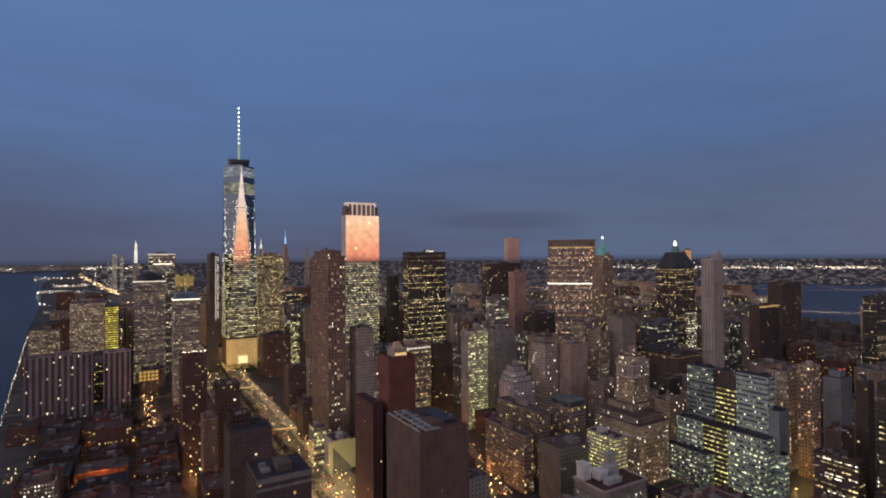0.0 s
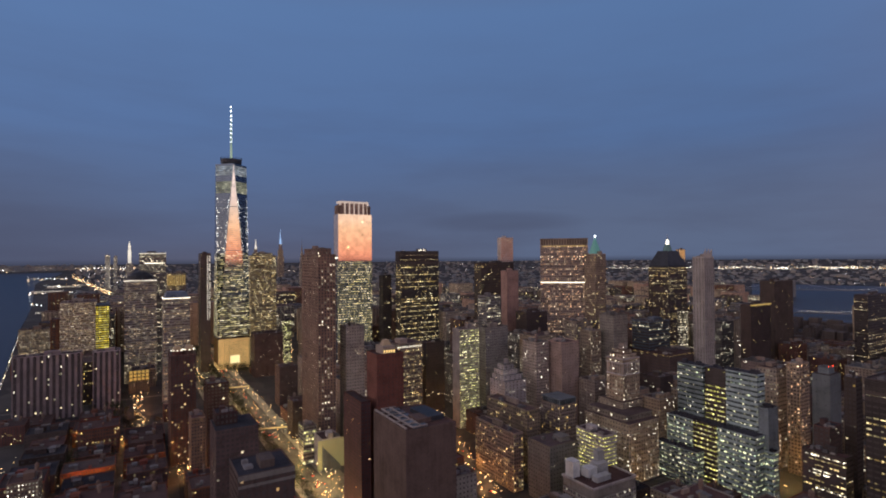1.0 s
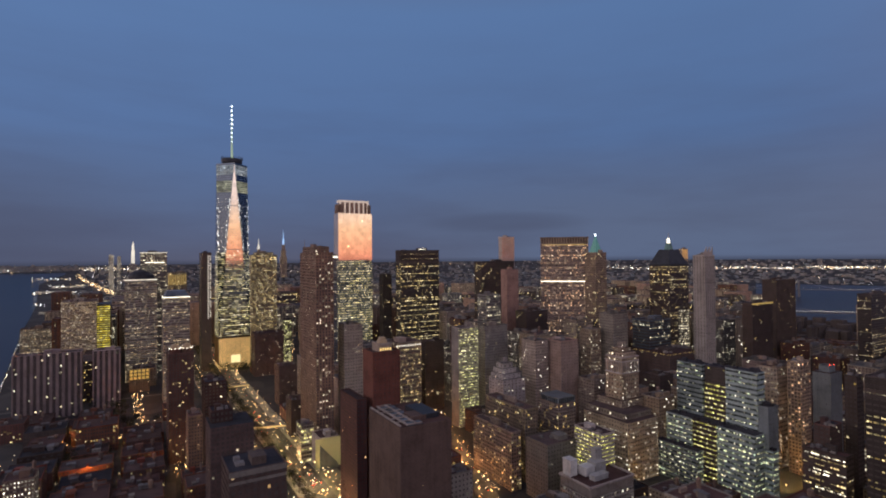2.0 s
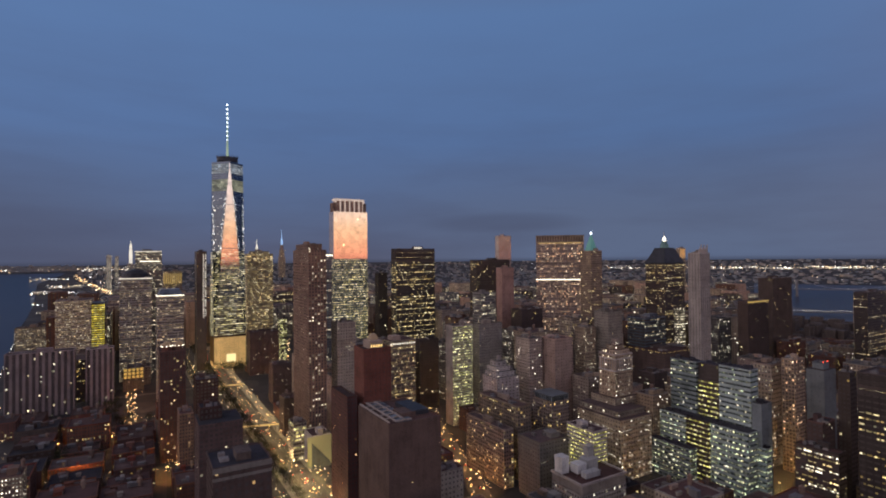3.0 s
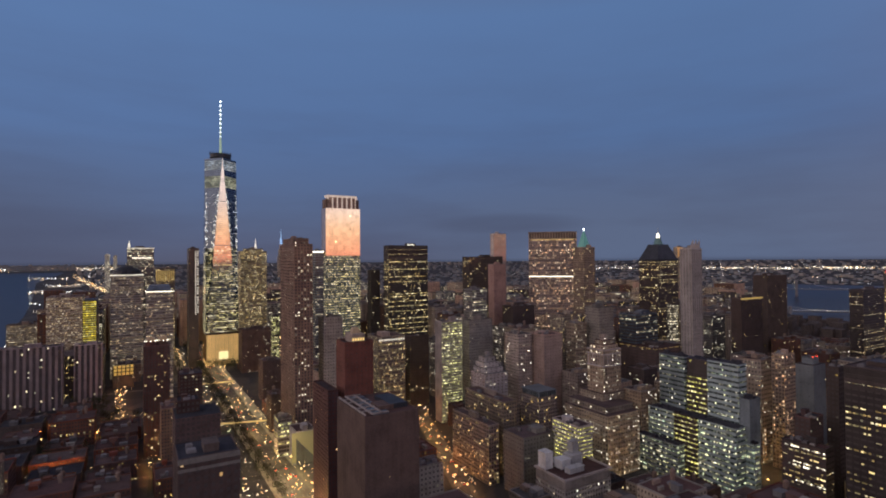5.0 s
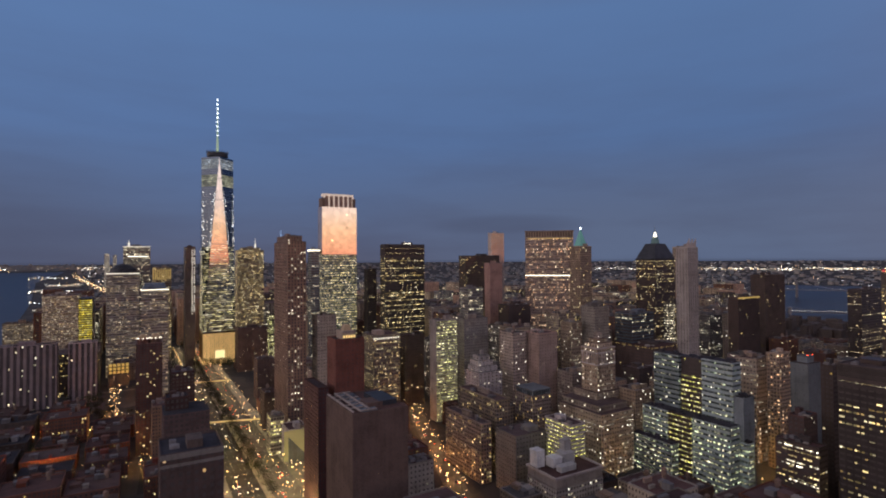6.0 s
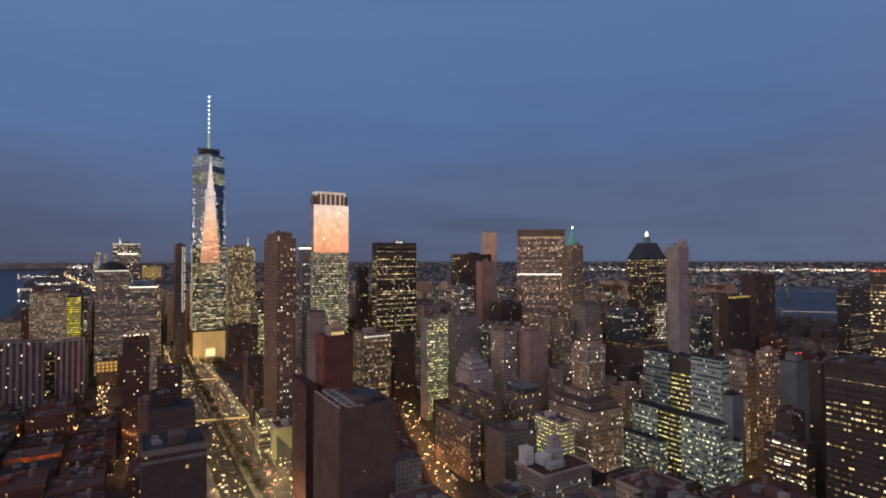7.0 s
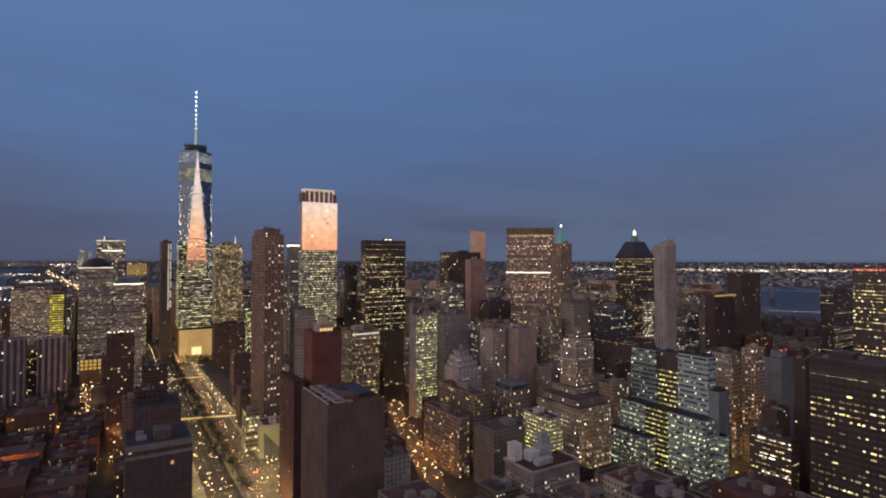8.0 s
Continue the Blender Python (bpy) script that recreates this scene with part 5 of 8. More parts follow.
infill("loft_building", 977, 225, 32, 37, 48)
infill("plain_block", 788, 663, 28, 30, 120)
infill("tan_block", 931, 422, 27, 31, 38)
infill("stone_block", 647, 805, 35, 28, 120)
infill("tan_block", 837, 612, 24, 20, 99)
infill("office_block_grey", 983, 276, 31, 27, 75)
infill("plain_block", 596, 854, 37, 28, 120)
infill("tan_block", 928, 467, 34, 27, 48)
infill("office_block", 880, 562, 37, 32, 110)
infill("tan_block", 980, 325, 34, 26, 60)
infill("tan_block", 555, 896, 46, 51, 120)
infill("stone_block", 742, 757, 35, 35, 120)
infill("plain_block", 791, 709, 34, 28, 120)
infill("stone_block", 832, 659, 36, 34, 120)
infill("tan_block", 982, 368, 36, 38, 38)
infill("office_block", 695, 807, 37, 27, 120)
infill("tan_block", 641, 852, 34, 28, 100)
infill("stone_block", 931, 513, 28, 37, 50)
infill("stone_block", 880, 608, 27, 37, 120)
infill("dark_block", -37, 1029, 51, 49, 66)
infill("dark_block", 983, 423, 37, 27, 60)
infill("stone_block", 1031, 273, 27, 29, 48)
infill("brick_block", 485, 967, 52, 47, 120)
infill("tan_block", 791, 754, 33, 31, 120)
infill("tan_block", 739, 806, 28, 27, 120)
infill("brick_block", 979, 467, 32, 30, 75)
infill("stone_block", 622, 899, 41, 49, 113)
infill("brick_walkup", -107, 1033, 39, 49, 14)
infill("stone_block", 1029, 324, 33, 29, 28)
infill("brick_block", 836, 710, 38, 31, 112)
infill("office_block", 935, 567, 35, 34, 101)
infill("dark_block", 689, 854, 26, 30, 80)
infill("office_block", 880, 661, 33, 29, 120)
infill("loft_building", 1024, 372, 30, 28, 48)
infill("tan_block", 356, 1032, 51, 49, 100)
infill("brick_block", 1024, 420, 34, 30, 38)
infill("tan_block", 935, 610, 33, 36, 115)
infill("office_block", 557, 968, 49, 36, 120)
infill("dark_block", 787, 805, 33, 37, 85)
infill("dark_block", 836, 754, 32, 32, 120)
infill("brick_block", 424, 1031, 52, 46, 85)
infill("office_block", 1072, 279, 27, 31, 38)
infill("tan_block", 881, 706, 37, 34, 115)
infill("tan_block", 741, 853, 35, 34, 111)
infill("tan_block", 686, 900, 44, 39, 120)
infill("stone_block", 981, 562, 34, 28, 101)
infill("tan_block", 933, 656, 31, 28, 120)
infill("tan_block", 29, 1099, 30, 34, 31)
infill("tan_block", 1030, 471, 25, 23, 38)
infill("tan_block", 1077, 324, 26, 34, 48)
infill("brick_walkup", 222, 1096, 18, 19, 9)
infill("dark_block", 618, 962, 48, 36, 96)
infill("loft_building", -39, 1100, 44, 52, 49)
infill("brick_block", 488, 1032, 46, 37, 100)
infill("loft_building", 1076, 373, 37, 35, 46)
infill("brick_walkup", -106, 1094, 52, 44, 14)
infill("tan_block", 979, 609, 34, 37, 115)
infill("plain_block", 836, 805, 34, 28, 100)
infill("office_block_grey", 786, 854, 28, 27, 100)
infill("office_block", 886, 756, 35, 34, 58)
infill("dark_block", 929, 704, 29, 27, 120)
infill("plain_block", 749, 896, 43, 42, 120)
infill("tan_block", 1076, 420, 34, 37, 38)
infill("office_block", 356, 1096, 43, 36, 120)
infill("tan_block", 550, 1028, 50, 36, 120)
infill("plain_block", 1024, 562, 34, 38, 85)
infill("stone_block", 1120, 276, 36, 36, 60)
infill("brick_block", 977, 656, 28, 26, 81)
infill("tan_block", 1076, 464, 27, 35, 48)
infill("plain_block", 682, 969, 39, 41, 120)
infill("dark_block", 833, 850, 27, 34, 120)
infill("tan_block", 880, 802, 36, 30, 120)
infill("office_block", 423, 1100, 43, 51, 70)
infill("stone_block", 1127, 325, 27, 34, 48)
infill("tan_block", 1027, 611, 35, 33, 115)
infill("loft_building", 1126, 375, 35, 37, 40)
infill("dark_block", 935, 757, 27, 28, 120)
infill("tan_block", 1079, 516, 35, 26, 60)
infill("tan_block", 491, 1095, 49, 38, 115)
infill("tan_block", 623, 1035, 37, 36, 91)
infill("brick_block", -38, 1163, 44, 49, 56)
infill("plain_block", 982, 710, 27, 27, 100)
infill("plain_block", 814, 902, 37, 51, 120)
infill("office_block_grey", 1024, 657, 37, 29, 85)
infill("tan_block", 1079, 561, 28, 28, 92)
infill("stone_block", 1171, 276, 37, 30, 48)
infill("brick_walkup", -108, 1166, 37, 52, 24)
infill("tan_block", 884, 852, 31, 29, 120)
infill("tan_block", 754, 968, 50, 47, 91)
infill("office_block", 1125, 468, 29, 27, 28)
infill("plain_block", 934, 802, 36, 35, 114)
infill("tan_block", 352, 1161, 38, 48, 115)
infill("stone_block", 1174, 322, 29, 26, 48)
infill("stone_block", 981, 753, 37, 34, 108)
infill("tan_block", 554, 1101, 36, 43, 115)
infill("tan_block", 683, 1033, 50, 37, 106)
infill("tan_block", 1168, 368, 33, 35, 60)
infill("office_block_grey", 1074, 614, 32, 29, 120)
infill("dark_block", 1027, 707, 34, 34, 120)
infill("stone_block", 1127, 517, 31, 30, 50)
infill("office_block", 420, 1163, 39, 49, 80)
infill("stone_block", 887, 897, 44, 47, 95)
infill("office_block", 931, 851, 30, 35, 55)
infill("office_block_grey", 1121, 567, 28, 29, 55)
infill("office_block_grey", 622, 1096, 37, 37, 115)
infill("brick_block", 1078, 656, 38, 34, 100)
infill("tan_block", 818, 968, 39, 40, 120)
infill("tan_block", 980, 806, 27, 32, 78)
infill("stone_block", 489, 1162, 47, 51, 104)
infill("plain_block", 1025, 756, 27, 36, 55)
infill("tan_block", 1174, 465, 34, 34, 48)
infill("dark_block", 752, 1028, 36, 44, 117)
infill("tan_block", -36, 1228, 19, 21, 110)
infill("office_block", 1122, 613, 26, 37, 85)
infill("office_block", 1223, 323, 28, 28, 48)
infill("tan_block", 1075, 709, 28, 35, 120)
infill("stone_block", 1220, 375, 30, 38, 60)
infill("stone_block", 1175, 518, 34, 31, 48)
infill("dark_block", 685, 1098, 44, 52, 100)
infill("tan_block", 554, 1166, 39, 42, 63)
infill("office_block", 983, 852, 36, 30, 100)
infill("tan_block", 1024, 804, 38, 29, 41)
infill("loft_building", 1172, 560, 34, 32, 51)
infill("stone_block", 1222, 419, 32, 33, 38)
infill("stone_block", 952, 900, 38, 43, 97)
infill("tan_block", 1126, 660, 26, 31, 96)
infill("tan_block", 423, 1226, 41, 44, 120)
far_block("tan_block", 886, 969, 38, 36, 100)
far_block("tan_block", 1216, 468, 28, 33, 38)
far_block("tan_block", 1078, 755, 29, 32, 85)
far_block("plain_block", 621, 1161, 49, 37, 104)
far_block("plain_block", 1268, 323, 28, 38, 60)
far_block("brick_block", 1175, 614, 36, 38, 51)
far_block("tan_block", 1025, 852, 32, 31, 115)
far_block("tan_block", 1125, 710, 34, 38, 120)
far_block("stone_block", 1217, 519, 34, 37, 38)
far_block("plain_block", 755, 1099, 42, 51, 120)
far_block("brick_block", 485, 1233, 42, 38, 115)
far_block("office_block", 1267, 371, 36, 29, 48)
far_block("office_block", 222, 1292, 29, 36, 82)
far_block("office_block", 24, 1297, 41, 50, 68)
far_block("office_block_grey", -36, 1295, 32, 35, 110)
far_block("office_block", 1078, 801, 36, 36, 100)
far_block("office_block_grey", 1169, 663, 35, 27, 120)
far_block("office_block", 1266, 421, 37, 27, 60)
far_block("dark_block", 684, 1160, 49, 41, 105)
far_block("plain_block", 946, 966, 48, 38, 85)
far_block("office_block", 289, 1298, 34, 33, 48)
far_block("loft_building", 1222, 562, 26, 32, 43)
far_block("brick_block", -103, 1298, 46, 48, 110)
far_block("office_block", 1125, 756, 26, 31, 86)
far_block("tan_block", 1019, 898, 48, 45, 120)
far_block("plain_block", 882, 1033, 48, 49, 70)
far_block("tan_block", 550, 1232, 41, 36, 55)
far_block("brick_walkup", -168, 1295, 36, 41, 18)
far_block("dark_block", 1168, 704, 34, 31, 85)
far_block("stone_block", 1271, 468, 32, 27, 38)
far_block("office_block_grey", 820, 1097, 40, 50, 100)
far_block("brick_block", 1222, 608, 30, 37, 43)
far_block("stone_block", 1077, 853, 33, 31, 40)
far_block("stone_block", 421, 1292, 37, 51, 74)
far_block("stone_block", 1316, 323, 28, 37, 38)
far_block("brick_block", 1266, 518, 29, 37, 41)
far_block("brick_block", 1120, 805, 30, 28, 105)
far_block("loft_building", 620, 1228, 44, 50, 49)
far_block("tan_block", 748, 1162, 38, 38, 66)
far_block("tan_block", 1316, 374, 32, 27, 75)
far_block("tan_block", 1219, 663, 28, 30, 112)
far_block("office_block", 1264, 565, 34, 30, 39)
far_block("tan_block", 1170, 759, 32, 37, 111)
far_block("stone_block", 948, 1028, 39, 50, 120)
far_block("dark_block", 1316, 422, 36, 28, 60)
far_block("plain_block", 489, 1297, 37, 44, 111)
far_block("office_block", 1015, 967, 47, 46, 115)
far_block("dark_block", 25, 1360, 36, 49, 104)
far_block("dark_block", 1122, 848, 34, 33, 119)
far_block("tan_block", 1085, 897, 50, 43, 107)
far_block("dark_block", -42, 1362, 43, 44, 110)
far_block("office_block_grey", 886, 1097, 37, 46, 120)
far_block("tan_block", 688, 1226, 42, 51, 106)
far_block("dark_block", 220, 1365, 42, 39, 55)
far_block("stone_block", 1316, 471, 33, 32, 38)
far_block("office_block", 1217, 708, 32, 34, 85)
far_block("brick_block", 1269, 608, 36, 36, 37)
far_block("office_block_grey", 291, 1361, 44, 50, 101)
far_block("tan_block", 552, 1295, 38, 48, 70)
far_block("office_block", -106, 1362, 43, 39, 87)
far_block("office_block_grey", 815, 1161, 50, 42, 115)
far_block("dark_block", 1173, 802, 34, 28, 109)
far_block("loft_building", 1363, 324, 37, 28, 48)
far_block("office_block", 1315, 515, 30, 32, 38)
far_block("office_block", 1360, 370, 28, 30, 28)
far_block("stone_block", 1264, 656, 31, 27, 69)
far_block("brick_walkup", -175, 1364, 44, 39, 18)
far_block("brick_block", 1317, 561, 36, 32, 34)
far_block("office_block_grey", 1223, 757, 38, 32, 120)
far_block("stone_block", 753, 1226, 45, 41, 40)
far_block("tan_block", 424, 1362, 38, 43, 115)
far_block("loft_building", 1365, 417, 27, 26, 28)
far_block("plain_block", 1168, 848, 28, 34, 97)
far_block("tan_block", 1079, 964, 47, 47, 120)
far_block("dark_block", 621, 1299, 38, 52, 120)
far_block("office_block_grey", 1018, 1034, 39, 41, 81)
far_block("brick_block", 952, 1099, 50, 38, 55)
far_block("office_block", 1264, 708, 34, 28, 85)
far_block("brick_block", 1363, 466, 34, 31, 28)
far_block("plain_block", 881, 1164, 39, 49, 101)
far_block("tan_block", 1151, 898, 36, 39, 120)
far_block("dark_block", 1216, 805, 32, 29, 59)
far_block("tan_block", 489, 1362, 46, 37, 120)
far_block("tan_block", 1317, 615, 35, 32, 31)
far_block("office_block", 22, 1426, 40, 47, 110)
far_block("stone_block", 1362, 519, 33, 33, 33)
far_block("tan_block", -39, 1424, 37, 45, 110)
far_block("stone_block", 225, 1428, 49, 38, 120)
far_block("tan_block", 1264, 753, 38, 27, 55)
far_block("office_block", 687, 1299, 37, 45, 102)
far_block("brick_block", 1315, 657, 33, 31, 30)
far_block("office_block", 819, 1228, 46, 42, 55)
far_block("brick_block", 1413, 368, 32, 27, 28)
far_block("tan_block", 289, 1427, 48, 48, 100)
far_block("office_block_grey", 552, 1363, 46, 51, 70)
far_block("dark_block", -105, 1430, 48, 48, 88)
far_block("office_block", 1365, 565, 27, 37, 29)
far_block("office_block_grey", 1411, 417, 27, 26, 60)
far_block("brown_walkup", -168, 1424, 52, 36, 24)
far_block("dark_block", 1222, 853, 32, 32, 70)
far_block("plain_block", 1016, 1094, 48, 46, 55)
far_block("tan_block", 1081, 1035, 42, 36, 85)
far_block("office_block", 1149, 962, 37, 40, 120)
far_block("stone_block", 1317, 706, 29, 34, 55)
far_block("tan_block", 1265, 803, 26, 27, 89)
far_block("tan_block", 1362, 609, 27, 34, 26)
far_block("office_block", 949, 1167, 38, 49, 70)
far_block("office_block", 754, 1299, 41, 40, 55)
far_block("tan_block", 1415, 468, 31, 32, 60)
far_block("office_block_grey", 621, 1364, 43, 50, 117)
far_block("plain_block", 1211, 897, 37, 39, 115)
far_block("tan_block", 423, 1430, 40, 52, 85)
far_block("brick_block", 880, 1226, 46, 41, 102)
far_block("stone_block", 1411, 516, 36, 33, 120)
far_block("office_block", 1315, 758, 38, 32, 85)
far_block("plain_block", 489, 1429, 36, 44, 100)
far_block("brick_walkup", 1367, 662, 37, 36, 23)
far_block("stone_block", 1460, 371, 31, 28, 48)
far_block("dark_block", 687, 1358, 36, 41, 106)
far_block("brick_walkup", 1410, 566, 27, 28, 23)
far_block("plain_block", 157, 1491, 44, 46, 115)
far_block("stone_block", 1271, 853, 26, 37, 42)
far_block("stone_block", 95, 1494, 43, 36, 82)
far_block("office_block", 821, 1296, 41, 40, 90)
far_block("plain_block", 1078, 1099, 47, 48, 76)
far_block("stone_block", 1461, 421, 36, 34, 38)
far_block("dark_block", 25, 1497, 52, 46, 75)
far_block("office_block_grey", 222, 1494, 37, 40, 104)
far_block("office_block", 552, 1426, 39, 38, 120)
far_block("brick_block", -41, 1495, 45, 50, 106)
far_block("brown_walkup", 287, 1490, 52, 50, 25)
far_block("brick_block", 1015, 1165, 48, 45, 43)
far_block("plain_block", 1149, 1034, 38, 39, 114)
far_block("office_block_grey", 1210, 962, 43, 42, 115)
far_block("dark_block", 1317, 802, 26, 27, 116)
far_block("tan_block", 1367, 711, 32, 33, 52)
far_block("tan_block", -104, 1492, 52, 38, 110)
far_block("brick_walkup", 1458, 466, 35, 34, 25)
far_block("brown_walkup", 1412, 609, 30, 33, 22)
far_block("dark_block", 953, 1226, 44, 43, 110)
far_block("tan_block", 1459, 513, 36, 33, 97)
far_block("loft_building", 754, 1362, 38, 52, 50)
far_block("brick_walkup", -173, 1495, 41, 40, 14)
far_block("brick_walkup", 1364, 753, 33, 33, 25)
far_block("plain_block", 1278, 900, 46, 45, 120)
far_block("brick_walkup", 1409, 660, 31, 35, 19)
far_block("office_block", 623, 1431, 49, 50, 90)
far_block("dark_block", 880, 1299, 48, 50, 112)
far_block("tan_block", 1319, 851, 36, 26, 43)
far_block("tan_block", 1508, 375, 32, 36, 90)
far_block("brick_walkup", 1459, 562, 29, 35, 20)
far_block("brown_walkup", 484, 1491, 49, 43, 25)
far_block("office_block", 1507, 421, 33, 26, 50)
far_block("brick_walkup", 1410, 708, 27, 37, 17)
far_block("office_block_grey", 1148, 1096, 38, 48, 70)
far_block("dark_block", 1367, 805, 26, 36, 120)
far_block("dark_block", 1210, 1034, 47, 47, 90)
far_block("plain_block", 1085, 1165, 50, 46, 70)
far_block("office_block", 1504, 468, 36, 36, 110)
far_block("office_block_grey", 682, 1430, 38, 45, 90)
far_block("plain_block", 819, 1365, 47, 45, 90)
far_block("dark_block", 1019, 1229, 42, 47, 120)
far_block("brick_walkup", 1462, 615, 33, 33, 16)
far_block("office_block_grey", 86, 1557, 67, 66, 110)
far_block("tan_block", 555, 1490, 37, 40, 42)
far_block("plain_block", 180, 1561, 73, 62, 110)
far_block("loft_building", 1282, 963, 38, 37, 50)
far_block("tan_block", 1360, 850, 34, 36, 56)
far_block("tan_block", -16, 1563, 66, 68, 110)
far_block("tan_block", 278, 1557, 68, 76, 36)
far_block("stone_block", 946, 1299, 40, 38, 110)
far_block("office_block", 1413, 759, 31, 33, 120)
far_block("brown_walkup", 1461, 657, 38, 30, 13)
far_block("plain_block", 1511, 514, 32, 32, 88)
far_block("office_block", -110, 1561, 60, 54, 70)
far_block("office_block_grey", 1342, 902, 46, 37, 110)
far_block("tan_block", 1507, 564, 35, 31, 103)
far_block("office_block", 755, 1429, 39, 38, 105)
far_block("brown_walkup", 1559, 370, 27, 30, 25)
far_block("dark_block", 1408, 804, 33, 27, 70)
far_block("office_block", 378, 1560, 75, 65, 90)
far_block("brick_block", 882, 1364, 51, 42, 50)
far_block("brown_walkup", 1458, 711, 37, 26, 11)
far_block("tan_block", 620, 1496, 42, 41, 90)
far_block("tan_block", 1145, 1164, 39, 36, 114)
far_block("tan_block", 1213, 1095, 36, 45, 71)
far_block("brick_block", 1559, 417, 32, 29, 35)
far_block("office_block", 1080, 1228, 41, 48, 98)
far_block("brick_walkup", 1510, 614, 30, 33, 9)
far_block("office_block_grey", 1280, 1029, 52, 40, 90)
far_block("brick_walkup", 1556, 471, 30, 34, 25)
far_block("office_block", 475, 1556, 66, 59, 38)
far_block("office_block", 816, 1425, 46, 41, 35)
far_block("tan_block", 1016, 1299, 40, 36, 94)
far_block("tan_block", 687, 1494, 50, 46, 36)
far_block("tan_block", 1414, 853, 32, 29, 57)
far_block("brick_block", 1342, 969, 39, 43, 50)
far_block("loft_building", 950, 1364, 47, 37, 54)
far_block("tan_block", 1409, 896, 37, 43, 35)
far_block("brick_walkup", 572, 1563, 74, 76, 25)
far_block("tan_block", 1214, 1160, 50, 39, 120)
far_block("office_block_grey", 883, 1424, 52, 36, 110)
far_block("office_block_grey", 1145, 1229, 36, 43, 90)
far_block("plain_block", 755, 1493, 39, 37, 90)
far_block("office_block", 1279, 1097, 49, 45, 35)
far_block("office_block", 1085, 1298, 45, 37, 50)
far_block("tan_block", 1346, 1029, 43, 42, 84)
far_block("office_block", 1461, 849, 33, 28, 110)
far_block("plain_block", 83, 1656, 64, 54, 110)
far_block("brick_block", 178, 1656, 76, 56, 50)
far_block("tan_block", 1015, 1361, 41, 51, 82)
far_block("tan_block", -12, 1657, 59, 54, 54)
far_block("brick_block", 670, 1558, 75, 59, 57)
far_block("plain_block", 281, 1655, 70, 58, 90)
far_block("office_block", 817, 1493, 37, 50, 88)
far_block("tan_block", -108, 1658, 55, 71, 90)
far_block("brick_block", 1415, 966, 49, 41, 70)
far_block("plain_block", 950, 1426, 37, 40, 110)
far_block("dark_block", 381, 1655, 61, 57, 110)
far_block("brick_walkup", 1144, 1293, 45, 46, 25)
far_block("tan_block", 1216, 1227, 50, 52, 50)
far_block("stone_block", 1279, 1163, 44, 43, 35)
far_block("office_block_grey", 1478, 898, 39, 49, 101)
far_block("plain_block", 1344, 1099, 50, 48, 67)
far_block("stone_block", 1079, 1361, 38, 36, 50)
far_block("tan_block", 880, 1496, 37, 39, 103)
far_block("loft_building", 478, 1657, 76, 60, 50)
far_block("brick_block", 766, 1562, 56, 69, 35)
far_block("brick_block", 1408, 1035, 42, 46, 84)
far_block("plain_block", 1019, 1431, 40, 37, 120)
far_block("dark_block", 1480, 966, 37, 48, 90)
far_block("tan_block", 576, 1660, 57, 62, 61)
far_block("tan_block", 951, 1494, 45, 41, 90)
far_block("tan_block", 1278, 1230, 51, 49, 103)
far_block("office_block_grey", 1215, 1295, 39, 46, 90)
far_block("office_block_grey", 1346, 1161, 41, 42, 96)
far_block("office_block", 1145, 1363, 46, 45, 119)
far_block("stone_block", 870, 1556, 67, 57, 44)
far_block("office_block", 1412, 1097, 37, 49, 70)
far_block("plain_block", 1541, 901, 37, 47, 115)
far_block("tan_block", 1084, 1426, 40, 40, 50)
far_block("loft_building", 85, 1753, 65, 62, 53)
far_block("stone_block", 178, 1753, 73, 54, 70)
far_block("stone_block", -10, 1758, 60, 59, 110)
far_block("dark_block", 669, 1661, 62, 76, 90)
far_block("loft_building", 1478, 1032, 42, 38, 50)
far_block("office_block", -110, 1755, 60, 69, 110)
far_block("tan_block", 283, 1758, 55, 73, 35)
far_block("plain_block", 1018, 1494, 36, 46, 90)
far_block("stone_block", 1279, 1297, 49, 37, 99)
far_block("dark_block", 380, 1757, 57, 68, 71)
far_block("tan_block", 1217, 1360, 51, 40, 110)
far_block("tan_block", 1544, 967, 49, 50, 54)
far_block("office_block_grey", 1349, 1233, 36, 48, 105)
far_block("brick_walkup", -212, 1759, 58, 66, 24)
far_block("tan_block", 1411, 1165, 40, 39, 90)
far_block("brick_walkup", 769, 1654, 63, 64, 25)
far_block("tan_block", 1150, 1427, 43, 36, 57)
far_block("office_block_grey", 472, 1753, 56, 76, 73)
far_block("office_block_grey", 1474, 1095, 48, 50, 70)
far_block("brick_block", 969, 1557, 59, 60, 50)
far_block("plain_block", 1084, 1491, 52, 49, 110)
far_block("brick_block", 1542, 1030, 39, 39, 50)
far_block("plain_block", 577, 1757, 64, 55, 90)
far_block("stone_block", 1345, 1294, 39, 48, 52)
far_block("loft_building", 1408, 1227, 43, 50, 50)
far_block("tan_block", 1282, 1364, 49, 46, 50)
far_block("plain_block", 1216, 1430, 40, 39, 70)
far_block("office_block", 866, 1659, 61, 64, 90)
far_block("tan_block", 1479, 1163, 52, 38, 110)
far_block("stone_block", 1610, 967, 51, 41, 50)
far_block("tan_block", 1149, 1495, 37, 45, 85)
far_block("office_block", 674, 1755, 71, 57, 92)
far_block("stone_block", 1064, 1563, 61, 71, 50)
far_block("plain_block", 84, 1854, 54, 57, 89)
far_block("tan_block", 184, 1853, 60, 71, 110)
far_block("office_block", 280, 1851, 71, 67, 70)
far_block("stone_block", -14, 1857, 56, 67, 110)
far_block("plain_block", -111, 1854, 61, 58, 110)
far_block("plain_block", 1345, 1359, 41, 45, 90)
far_block("stone_block", 1412, 1295, 46, 41, 109)
